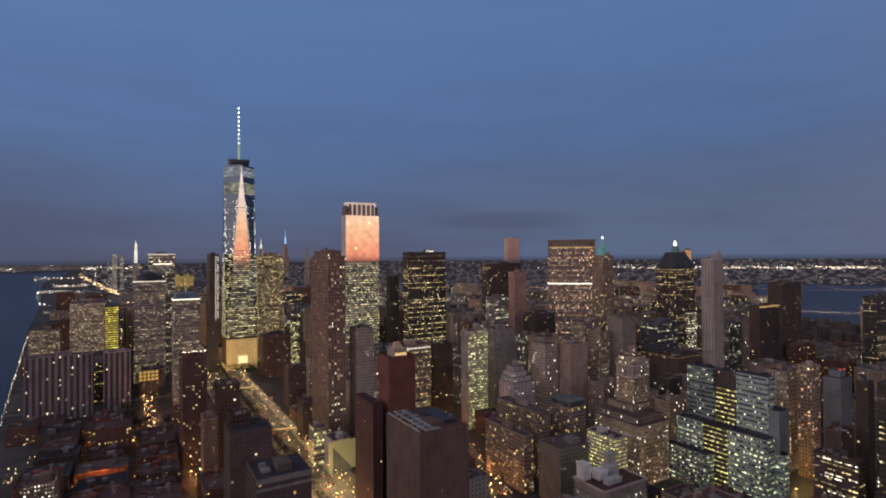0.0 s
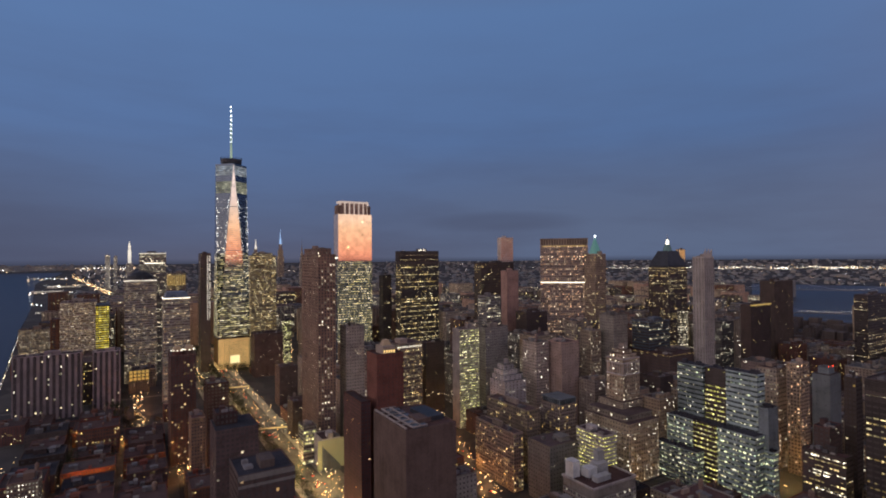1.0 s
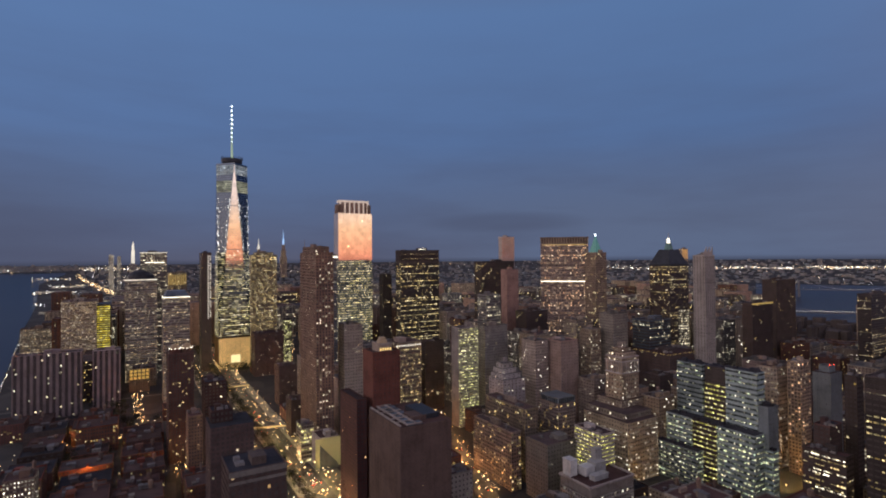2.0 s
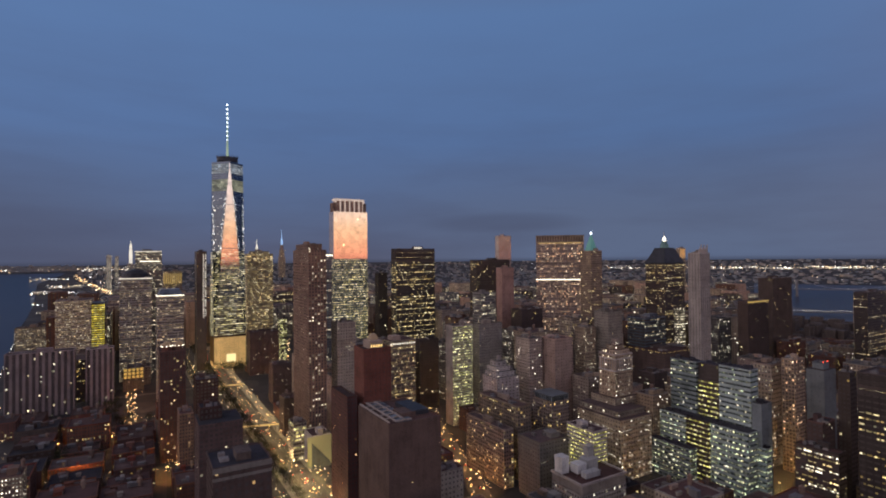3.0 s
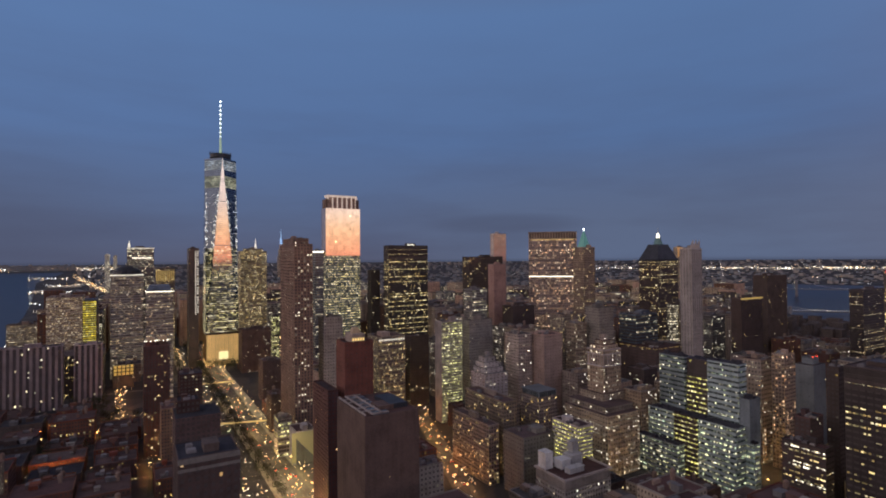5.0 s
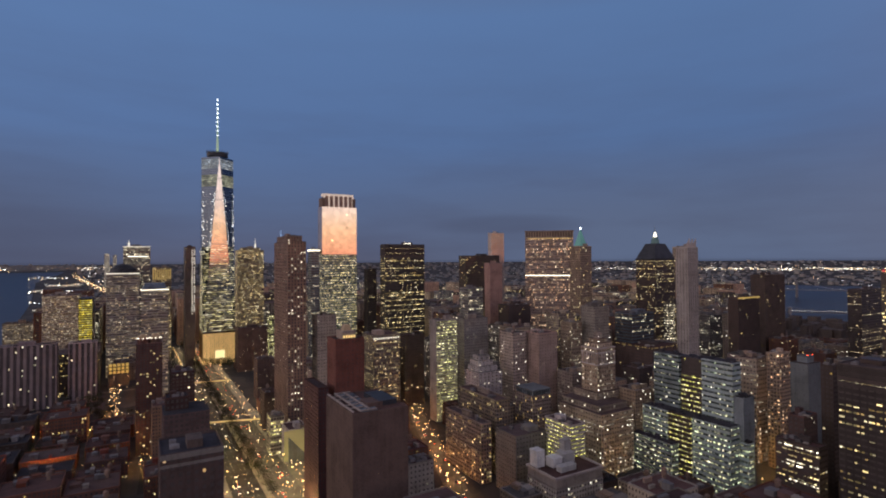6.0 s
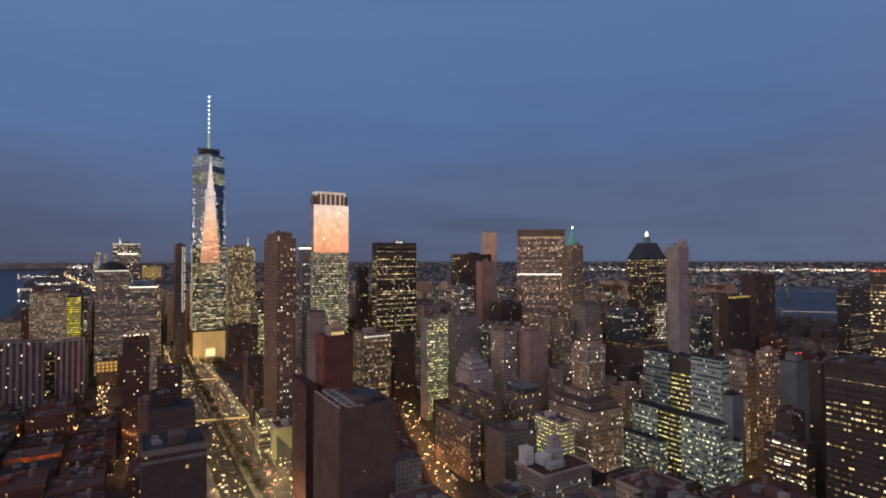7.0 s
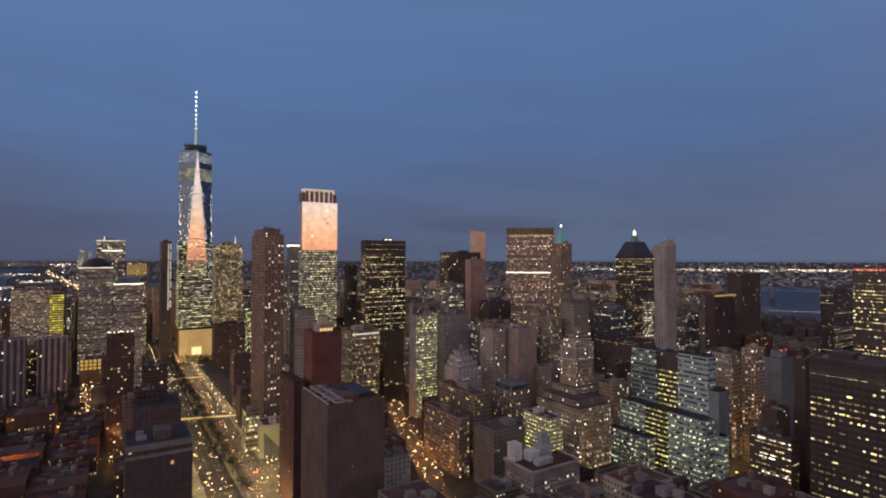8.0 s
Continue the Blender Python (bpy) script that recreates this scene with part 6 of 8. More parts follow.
far_block("brick_block", 1281, 1426, 44, 46, 36)
far_block("tan_block", 1612, 1033, 42, 41, 94)
far_block("dark_block", 378, 1856, 58, 54, 90)
far_block("tan_block", 966, 1655, 65, 59, 57)
far_block("brick_walkup", -213, 1855, 58, 75, 18)
far_block("stone_block", 1217, 1491, 37, 47, 50)
far_block("brick_block", 1481, 1231, 51, 39, 70)
far_block("stone_block", 768, 1759, 63, 64, 90)
far_block("dark_block", 472, 1850, 58, 62, 110)
far_block("office_block", 1545, 1162, 51, 36, 70)
far_block("plain_block", 1675, 965, 50, 50, 107)
far_block("tan_block", 1164, 1557, 71, 75, 50)
far_block("plain_block", 1613, 1094, 45, 45, 60)
far_block("dark_block", 1411, 1359, 47, 37, 110)
far_block("loft_building", 577, 1856, 59, 58, 50)
far_block("stone_block", 1348, 1426, 42, 36, 108)
far_block("dark_block", 1480, 1296, 46, 41, 113)
far_block("brown_walkup", 1281, 1495, 44, 51, 25)
far_block("brown_walkup", 1064, 1654, 66, 58, 25)
far_block("brick_block", 871, 1759, 59, 69, 70)
far_block("brick_block", 1544, 1231, 37, 37, 70)
far_block("tan_block", 1678, 1035, 44, 45, 110)
far_block("plain_block", 1607, 1162, 39, 48, 90)
far_block("office_block", 671, 1855, 70, 61, 50)
far_block("office_block", 86, 1949, 73, 76, 100)
far_block("plain_block", 182, 1950, 69, 54, 110)
far_block("plain_block", -13, 1954, 55, 75, 110)
far_block("brick_block", 276, 1949, 76, 70, 54)
far_block("tan_block", 1261, 1558, 74, 62, 110)
far_block("office_block_grey", 1410, 1427, 40, 41, 99)
far_block("tan_block", -110, 1954, 68, 57, 70)
far_block("tan_block", 1477, 1360, 41, 42, 35)
far_block("brick_walkup", 969, 1752, 69, 60, 25)
far_block("brick_block", 1342, 1496, 51, 52, 35)
far_block("office_block_grey", 1678, 1100, 38, 39, 70)
far_block("office_block", 381, 1954, 56, 63, 110)
far_block("brick_block", 1542, 1299, 44, 40, 35)
far_block("plain_block", 773, 1853, 69, 71, 74)
far_block("brick_walkup", -210, 1954, 75, 74, 18)
far_block("stone_block", 1162, 1659, 57, 59, 35)
far_block("office_block", 1612, 1229, 48, 41, 50)
far_block("stone_block", 476, 1951, 75, 74, 50)
far_block("brick_block", 1743, 1032, 44, 50, 35)
far_block("office_block", 1676, 1161, 44, 39, 110)
far_block("tan_block", 577, 1951, 60, 66, 50)
far_block("dark_block", 1540, 1359, 37, 43, 70)
far_block("stone_block", 871, 1851, 76, 73, 90)
far_block("stone_block", 1412, 1493, 42, 41, 110)
far_block("tan_block", 1064, 1754, 58, 63, 70)
far_block("tan_block", 1481, 1430, 45, 43, 90)
far_block("dark_block", 1744, 1098, 36, 52, 70)
far_block("loft_building", 1611, 1293, 40, 49, 50)
far_block("office_block_grey", 1359, 1556, 55, 72, 110)
far_block("office_block", 674, 1949, 68, 74, 50)
far_block("stone_block", 1676, 1228, 38, 45, 50)
far_block("tan_block", 1257, 1655, 60, 68, 90)
far_block("brick_block", 86, 2046, 64, 58, 90)
far_block("tan_block", 1811, 1031, 37, 52, 50)
far_block("brick_block", -13, 2048, 74, 66, 35)
far_block("loft_building", 183, 2052, 73, 58, 50)
far_block("dark_block", 966, 1852, 56, 67, 90)
far_block("loft_building", -110, 2047, 60, 59, 35)
far_block("plain_block", 1744, 1165, 36, 52, 112)
far_block("dark_block", 283, 2052, 77, 66, 90)
far_block("office_block", 1479, 1495, 47, 42, 35)
far_block("tan_block", 1544, 1429, 41, 42, 35)
far_block("plain_block", 375, 2047, 59, 73, 110)
far_block("stone_block", 771, 1949, 55, 77, 35)
far_block("office_block", 1161, 1759, 61, 70, 35)
far_block("brick_block", 1612, 1363, 41, 51, 110)
far_block("brick_walkup", -206, 2050, 59, 62, 10)
far_block("office_block_grey", 1804, 1100, 39, 42, 90)
far_block("plain_block", 473, 2046, 63, 54, 110)
far_block("stone_block", 1679, 1299, 49, 38, 110)
far_block("dark_block", 1456, 1556, 69, 55, 103)
far_block("tan_block", 1740, 1229, 50, 45, 112)
far_block("brick_walkup", 1064, 1852, 71, 58, 25)
far_block("tan_block", 864, 1953, 73, 78, 90)
far_block("plain_block", 1359, 1660, 71, 77, 87)
far_block("tan_block", 1544, 1493, 42, 48, 35)
far_block("office_block_grey", 1804, 1163, 47, 44, 110)
far_block("brick_block", 574, 2053, 63, 72, 110)
far_block("brick_block", 1609, 1429, 48, 40, 70)
far_block("tan_block", 1672, 1360, 48, 36, 50)
far_block("brick_block", 1263, 1756, 77, 58, 42)
far_block("office_block", 668, 2048, 72, 61, 35)
far_block("office_block", 1870, 1096, 38, 46, 90)
far_block("tan_block", 1744, 1299, 50, 47, 105)
far_block("brick_walkup", 962, 1948, 67, 57, 25)
far_block("tan_block", 178, 2146, 69, 64, 90)
far_block("brown_walkup", 1808, 1230, 45, 47, 25)
far_block("tan_block", -10, 2146, 59, 54, 50)
far_block("brick_block", 80, 2149, 69, 59, 50)
far_block("brick_walkup", 1160, 1856, 75, 65, 25)
far_block("dark_block", 1611, 1495, 45, 42, 78)
far_block("stone_block", 768, 2047, 57, 67, 35)
far_block("stone_block", 283, 2150, 74, 71, 75)
far_block("office_block", 1554, 1557, 63, 58, 50)
far_block("office_block_grey", 1678, 1425, 40, 40, 70)
far_block("brick_block", -111, 2151, 61, 78, 110)
far_block("stone_block", 374, 2146, 55, 70, 47)
far_block("tan_block", 1452, 1660, 70, 72, 50)
far_block("dark_block", 1875, 1163, 50, 39, 90)
far_block("tan_block", 1743, 1361, 38, 50, 38)
far_block("brown_walkup", -209, 2149, 67, 74, 24)
far_block("dark_block", 1358, 1755, 63, 73, 70)
far_block("tan_block", 479, 2144, 68, 71, 74)
far_block("tan_block", 1811, 1294, 51, 44, 87)
far_block("brown_walkup", 1061, 1953, 76, 58, 25)
far_block("tan_block", 867, 2051, 76, 64, 70)
far_block("plain_block", 574, 2146, 69, 59, 110)
far_block("office_block", 1673, 1494, 39, 40, 110)
far_block("loft_building", 1260, 1855, 70, 67, 42)
far_block("brown_walkup", 1877, 1232, 40, 52, 25)
far_block("tan_block", 1744, 1425, 47, 37, 35)
far_block("office_block", 1809, 1358, 38, 50, 50)
far_block("brick_block", 1939, 1165, 51, 45, 110)
far_block("office_block_grey", 673, 2150, 77, 55, 110)
far_block("brick_block", 1554, 1656, 71, 55, 90)
far_block("brick_block", 1163, 1948, 74, 71, 50)
far_block("dark_block", 1652, 1563, 78, 59, 110)
far_block("brick_block", 963, 2052, 54, 67, 35)
far_block("brick_block", 1453, 1756, 77, 56, 90)
far_block("dark_block", 1877, 1292, 36, 48, 70)
far_block("loft_building", 182, 2245, 69, 68, 35)
far_block("dark_block", 87, 2247, 60, 66, 89)
far_block("loft_building", 1739, 1490, 50, 49, 50)
far_block("office_block", -10, 2248, 77, 57, 110)
far_block("office_block", 280, 2247, 77, 77, 50)
far_block("tan_block", 771, 2149, 66, 59, 50)
far_block("tan_block", -109, 2248, 61, 54, 70)
far_block("brick_walkup", 1358, 1856, 71, 76, 25)
far_block("stone_block", 375, 2243, 62, 59, 35)
far_block("brick_block", 1943, 1229, 38, 49, 90)
far_block("plain_block", 1810, 1431, 46, 50, 110)
far_block("loft_building", -212, 2245, 71, 60, 50)
far_block("office_block_grey", 1873, 1360, 44, 39, 95)
far_block("tan_block", 1064, 2053, 71, 55, 35)
far_block("office_block_grey", 474, 2247, 64, 72, 90)
far_block("stone_block", 1258, 1948, 76, 75, 110)
far_block("plain_block", 2006, 1164, 48, 50, 110)
far_block("tan_block", 865, 2145, 59, 65, 50)
far_block("office_block", 571, 2243, 72, 71, 75)
far_block("tan_block", 1942, 1293, 37, 44, 90)
far_block("dark_block", 1650, 1657, 62, 60, 110)
far_block("dark_block", 1753, 1556, 74, 69, 70)
far_block("office_block", 1557, 1758, 61, 63, 70)
far_block("dark_block", 1810, 1497, 51, 49, 90)
far_block("tan_block", 2003, 1226, 36, 51, 90)
far_block("dark_block", 1870, 1429, 40, 52, 110)
far_block("office_block", 1455, 1853, 76, 77, 35)
far_block("plain_block", 1162, 2048, 75, 74, 110)
far_block("brick_walkup", 671, 2249, 72, 59, 25)
far_block("tan_block", 967, 2149, 76, 78, 35)
far_block("tan_block", 1940, 1359, 42, 39, 110)
far_block("office_block", 1360, 1950, 67, 72, 35)
far_block("office_block_grey", 81, 2344, 74, 68, 79)
far_block("brick_block", 771, 2242, 74, 67, 71)
far_block("office_block", 183, 2344, 58, 73, 35)
far_block("office_block", 2004, 1293, 48, 51, 90)
far_block("brick_walkup", -16, 2345, 74, 63, 25)
far_block("tan_block", 278, 2346, 58, 59, 110)
far_block("dark_block", 1874, 1494, 37, 46, 90)
far_block("loft_building", -110, 2347, 70, 72, 50)
far_block("dark_block", 377, 2344, 70, 59, 99)
far_block("brown_walkup", 1065, 2150, 69, 61, 25)
far_block("tan_block", 1650, 1754, 68, 60, 110)
far_block("brick_block", -213, 2347, 54, 77, 110)
far_block("stone_block", 1751, 1656, 67, 72, 90)
far_block("office_block_grey", 1257, 2053, 68, 68, 90)
far_block("office_block", 1943, 1430, 48, 43, 59)
far_block("office_block", 2072, 1233, 49, 40, 70)
far_block("plain_block", 1551, 1852, 70, 76, 70)
far_block("plain_block", 1850, 1557, 65, 77, 70)
far_block("office_block", 477, 2347, 77, 56, 35)
far_block("plain_block", 868, 2246, 76, 74, 70)
far_block("tan_block", 574, 2340, 69, 66, 110)
far_block("office_block", 2009, 1365, 43, 49, 70)
far_block("tan_block", 1458, 1951, 76, 60, 50)
far_block("tan_block", 2070, 1294, 50, 50, 66)
far_block("office_block", 1163, 2145, 62, 73, 35)
far_block("office_block_grey", 1940, 1493, 43, 37, 91)
far_block("office_block_grey", 964, 2243, 73, 59, 110)
far_block("brick_block", 669, 2345, 55, 74, 70)
far_block("office_block", 2002, 1426, 52, 47, 64)
far_block("office_block", 1360, 2052, 68, 55, 70)
far_block("brick_block", 2138, 1230, 40, 48, 70)
far_block("brick_block", 1749, 1753, 57, 55, 35)
far_block("tan_block", 1649, 1850, 56, 62, 50)
far_block("office_block_grey", 2068, 1363, 43, 45, 90)
far_block("tan_block", 178, 2439, 56, 69, 90)
far_block("loft_building", 768, 2344, 57, 61, 35)
far_block("tan_block", 1847, 1661, 56, 56, 90)
far_block("brick_walkup", 87, 2444, 64, 57, 25)
far_block("office_block", -13, 2443, 55, 76, 105)
far_block("tan_block", 282, 2439, 59, 68, 50)
far_block("office_block", -108, 2440, 77, 59, 70)
far_block("office_block", 1064, 2247, 71, 68, 50)
far_block("brick_block", 1552, 1953, 73, 70, 35)
far_block("dark_block", 1258, 2150, 63, 71, 70)
far_block("tan_block", 1947, 1563, 71, 60, 110)
far_block("office_block_grey", 2135, 1292, 37, 51, 110)
far_block("tan_block", -208, 2440, 61, 67, 94)
far_block("dark_block", 378, 2444, 55, 58, 85)
far_block("dark_block", 2008, 1496, 48, 43, 82)
far_block("brick_block", 869, 2342, 77, 56, 70)
far_block("stone_block", 474, 2441, 69, 54, 50)
far_block("brick_block", 1456, 2049, 70, 64, 50)
far_block("dark_block", 2070, 1430, 51, 51, 88)
far_block("brick_walkup", 577, 2443, 65, 62, 25)
far_block("office_block_grey", 1165, 2244, 65, 71, 90)
far_block("stone_block", 2137, 1365, 46, 43, 35)
far_block("office_block", 963, 2340, 60, 67, 66)
far_block("office_block", 1361, 2144, 59, 59, 50)
far_block("dark_block", 1751, 1850, 54, 78, 90)
far_block("dark_block", 1848, 1754, 62, 61, 70)
far_block("stone_block", 674, 2444, 66, 66, 49)
far_block("tan_block", 1943, 1660, 66, 78, 110)
far_block("stone_block", 1653, 1954, 60, 76, 70)
far_block("brick_block", 2203, 1296, 36, 48, 86)
far_block("brick_block", 2075, 1496, 44, 37, 50)
far_block("tan_block", 2135, 1428, 44, 46, 90)
far_block("loft_building", 2046, 1563, 73, 59, 50)
CITY.made("city_blocks", "hundreds of far office and apartment blocks with lit windows at dusk", "buildings")


# ---- lights on the named towers ----
def edge_light(ob, w, d, z, thick, material, front=True, side=True, name="edge_light", label=""):
    """A lit line along the top of the south and west fronts."""
    s = Shell()
    if front:
        s.box(-w / 2 - 0.5, -d / 2 - 0.6, z, w / 2 + 0.5, -d / 2 - 0.1, z + thick)
    if side:
        s.box(-w / 2 - 0.6, -d / 2 - 0.6, z, -w / 2 - 0.1, d / 2, z + thick)
    part(name, s, material, ob, label)


# ---- roads ----
def ribbon(name, a, b, width, z, material, label, category):
    """A straight strip of paving with a real thickness."""
    (ax, ay), (bx, by) = a, b
    n = Vector((by - ay, ax - bx)).normalized() * (width / 2)
    s = Shell()
    lo = [(ax + n.x, ay + n.y), (ax - n.x, ay - n.y), (bx - n.x, by - n.y), (bx + n.x, by + n.y)]
    k = len(s.v)
    s.v += [(x, y, 0.0) for x, y in lo] + [(x, y, z) for x, y in lo]
    s.f += [(k + 4, k + 5, k + 6, k + 7)] + [(k + i, k + (i + 1) % 4, k + 4 + (i + 1) % 4, k + 4 + i) for i in range(4)]
    ob = new(name, s.made(name))
    ob.data.materials.append(material)
    return tagged(ob, label, category, kind="structure")


M["asphalt"] = masonry("worn_asphalt", (0.10, 0.094, 0.088), rough=0.8, streak=0.0)
M["paving"] = masonry("concrete_paving", (0.24, 0.22, 0.19), rough=0.85, streak=0.0)
M["line"] = masonry("road_paint", (0.6, 0.6, 0.55), rough=0.7, streak=0.0)
M["bark"] = masonry("bark", (0.07, 0.05, 0.04))
M["leaf"] = masonry("dark_foliage", (0.05, 0.055, 0.03))

ribbon("road", (134, 300), (134, 1460), 26, 0.10, M["asphalt"], "broad avenue of worn asphalt under sodium lamps", "road")
ribbon("road", (166, 300), (166, 1460), 26, 0.10, M["asphalt"], "second carriageway of the avenue, worn asphalt", "road")
ribbon("pavement", (115, 300), (115, 1460), 12, 0.25, M["paving"], "concrete pavement beside the avenue", "pavement")
ribbon("pavement", (185, 300), (185, 1460), 12, 0.25, M["paving"], "concrete pavement beside the avenue", "pavement")
ribbon("pavement", (150, 300), (150, 1460), 6, 0.25, M["paving"], "planted median of the avenue", "pavement")
ribbon("pavement", (190, 425), (190, 548), 22, 0.30, M["paving"], "paved plaza beside the avenue under yellow lamps", "pavement")
ribbon("road", (272, 320), (430, 795), 20, 0.08, M["asphalt"], "side street of asphalt between office blocks", "road")
ribbon("road", (230, 850), (396, 1510), 18, 0.08, M["asphalt"], "side street leading away between towers", "road")
ribbon("road", (-4, 300), (-4, 780), 9, 0.07, M["asphalt"], "narrow side street between low brick blocks", "road")
ribbon("road", (18, 780), (18, 1030), 12, 0.07, M["asphalt"], "narrow side street between low brick blocks", "road")
for yy in (443, 540, 636, 731, 827, 1000):
    ribbon("road", (-200, yy), (108, yy), 9, 0.06, M["asphalt"], "narrow cross street between low brick blocks", "road")

dashes = Shell()
for xx in (127, 131, 137.5, 141.5, 159, 163, 169.5, 173.5):
    for k in range(80):
        dashes.box(xx - 0.1, 330 + k * 14, 0.1, xx + 0.1, 335 + k * 14, 0.115)
dash = new("lane_lines", dashes.made("lane_lines"))
dash.data.materials.append(M["line"])
tagged(dash, "broken white lane lines painted on the avenue", "road markings", kind="stuff")


def street_lamp(x, y, rot):
    ob = thing("street_lamp", x, y, 0.2, rot, "steel street lamp with a glowing sodium head", "street lamp", "street lamps")
    pole, arm, head = Shell(), Shell(), Shell()
    pole.prism(0, 0, 0, 9.5, 0.14, 0.08, 8)
    part("pole", pole, M["grey"], ob)
    arm.box(0, -0.06, 9.3, 2.6, 0.06, 9.45)
    part("arm", arm, M["grey"], ob)
    head.prism(2.6, 0, 9.0, 9.35, 0.75, 0.55, 8)
    head.prism(2.6, 0, 8.75, 9.0, 0.4, 0.75, 8)
    part("lamp_head", head, M["lamp_warm"], ob, "glowing sodium head")
    return ob


def sodium(x, y, z, power, colour=(1.0, 0.60, 0.24), size=0.6):
    lamp = bpy.data.lights.new("street_light", "POINT")
    lamp.energy, lamp.color, lamp.shadow_soft_size = power, colour, size
    ob = new("street_light", lamp)
    ob.location = (x, y, z)


first = street_lamp(119, 420, 0)
for k in range(26):
    y = 420 + k * 38
    if k:
        copy_thing(first, pose(119, y, 0.2, 0, 0, 0))
    copy_thing(first, pose(181, y + 17, 0.2, 0, 0, 180))
    if k % 2 == 0:
        sodium(127, y, 9.0, STREET_POWER * 0.9)
        sodium(169, y + 17, 9.0, STREET_POWER * 1.2, (1.0, 0.64, 0.27))
for k in range(9):
    y = 380 + k * 42
    x = 272 + (y - 320) * 0.333
    copy_thing(first, pose(x - 9, y, 0.2, 0, 0, 0))
    copy_thing(first, pose(x + 9, y + 18, 0.2, 0, 0, 180))
    sodium(x, y, 8.5, STREET_POWER * 0.8, (1.0, 0.42, 0.14))
for k in range(10):
    y = 900 + k * 60
    x = 230 + (y - 850) * 0.2515
    copy_thing(first, pose(x - 8, y, 0.2, 0, 0, 0))
    if k % 2 == 0:
        sodium(x, y, 8.5, STREET_POWER, (1.0, 0.42, 0.14))
# single lamps in the low quarter by the river
for x, y in ((-29, 637), (51, 607), (-53, 756), (-2, 753), (25, 1000), (24, 907), (-75, 658), (17, 862)):
    copy_thing(first, pose(x, y, 0.2, 0, 0, (x * 37) % 360))
    sodium(x, y, 11.0, STREET_POWER * 0.9, (1.0, 0.33, 0.09))


def car(x, y, rot, paint):
    ob = thing("car", x, y, 0.1, rot, "car with lit headlamps on the avenue", "car", "traffic")
    body, cabin = Shell(), Shell()
    body.box(-0.9, -2.2, 0.3, 0.9, 2.2, 0.85)
    body.box(-0.85, -2.25, 0.45, 0.85, 2.25, 0.75)
    part("body", body, paint, ob)
    n = len(cabin.v)
    cabin.v += [(-0.85, -1.5, 0.85), (0.85, -1.5, 0.85), (0.85, 1.1, 0.85), (-0.85, 1.1, 0.85), (-0.65, -1.0, 1.45), (0.65, -1.0, 1.45), (0.65, 0.5, 1.45), (-0.65, 0.5, 1.45)]
    cabin.f += [(0, 1, 5, 4), (1, 2, 6, 5), (2, 3, 7, 6), (3, 0, 4, 7), (4, 5, 6, 7)]
    part("cabin", cabin, M["glass"], ob)
    for i in (-1, 1):
        front, rear = Shell(), Shell()
        front.prism(i * 0.6, 2.3, 0.5, 0.8, 0.3, 0.3, 8)
        part("headlight", front, M["lamp_head"], ob)
        rear.prism(i * 0.65, -2.28, 0.55, 0.8, 0.26, 0.26, 8)
        part("taillight", rear, M["lamp_red"], ob)
        for j in (-1.35, 1.35):
            wheel = Shell()
            wheel.box(i * 0.9 - 0.12, j - 0.32, 0.0, i * 0.9 + 0.12, j + 0.32, 0.62)
            part("wheel", wheel, M["tar"], ob)
    return ob


traffic = [car(127, 500, 180, M["grey"]), car(169, 520, 0, M["white"]), car(131, 540, 180, M["dark"])]
rng = random.Random(21)
for k in range(110):
    lane = rng.choice((125.5, 129, 134, 139, 143, 157.5, 161, 166, 171, 175))
    y = 430 + 930 * rng.random() ** 1.3
    copy_thing(rng.choice(traffic), pose(lane, y, 0.1, 0, 0, 180 if lane < 150 else 0))
for k in range(14):
    y = 390 + k * 26 + rng.uniform(-6, 6)
    copy_thing(rng.choice(traffic), pose(272 + (y - 320) * 0.333 + rng.choice((-4, 3)), y, 0.1, 0, 0, -18 + rng.choice((0, 180))))


def footbridge(x, y, rot, label):
    ob = thing("footbridge", x, y, 0, rot, label, "footbridge")
    deck, glow = Shell(), Shell()
    deck.box(-36, -1.6, 6.0, 36, 1.6, 6.5)
    deck.box(-36, -1.6, 8.9, 36, 1.6, 9.1)
    part("deck", deck, M["concrete"], ob)
    glow.box(-35, -1.5, 6.9, 35, 1.5, 8.0)
    part("lit_walkway", glow, M["walkway"], ob, "yellow lit glazed walkway")
    for x in (-31, -8, 8, 31):
        pier = Shell()
        pier.box(x - 0.6, -0.8, 0, x + 0.6, 0.8, 6)
        part("pier", pier, M["concrete"], ob)
    return ob


footbridge(150, 707, -16, "covered footbridge glowing yellow across the avenue")
footbridge(150, 958, -6, "farther covered footbridge with dim yellow light")


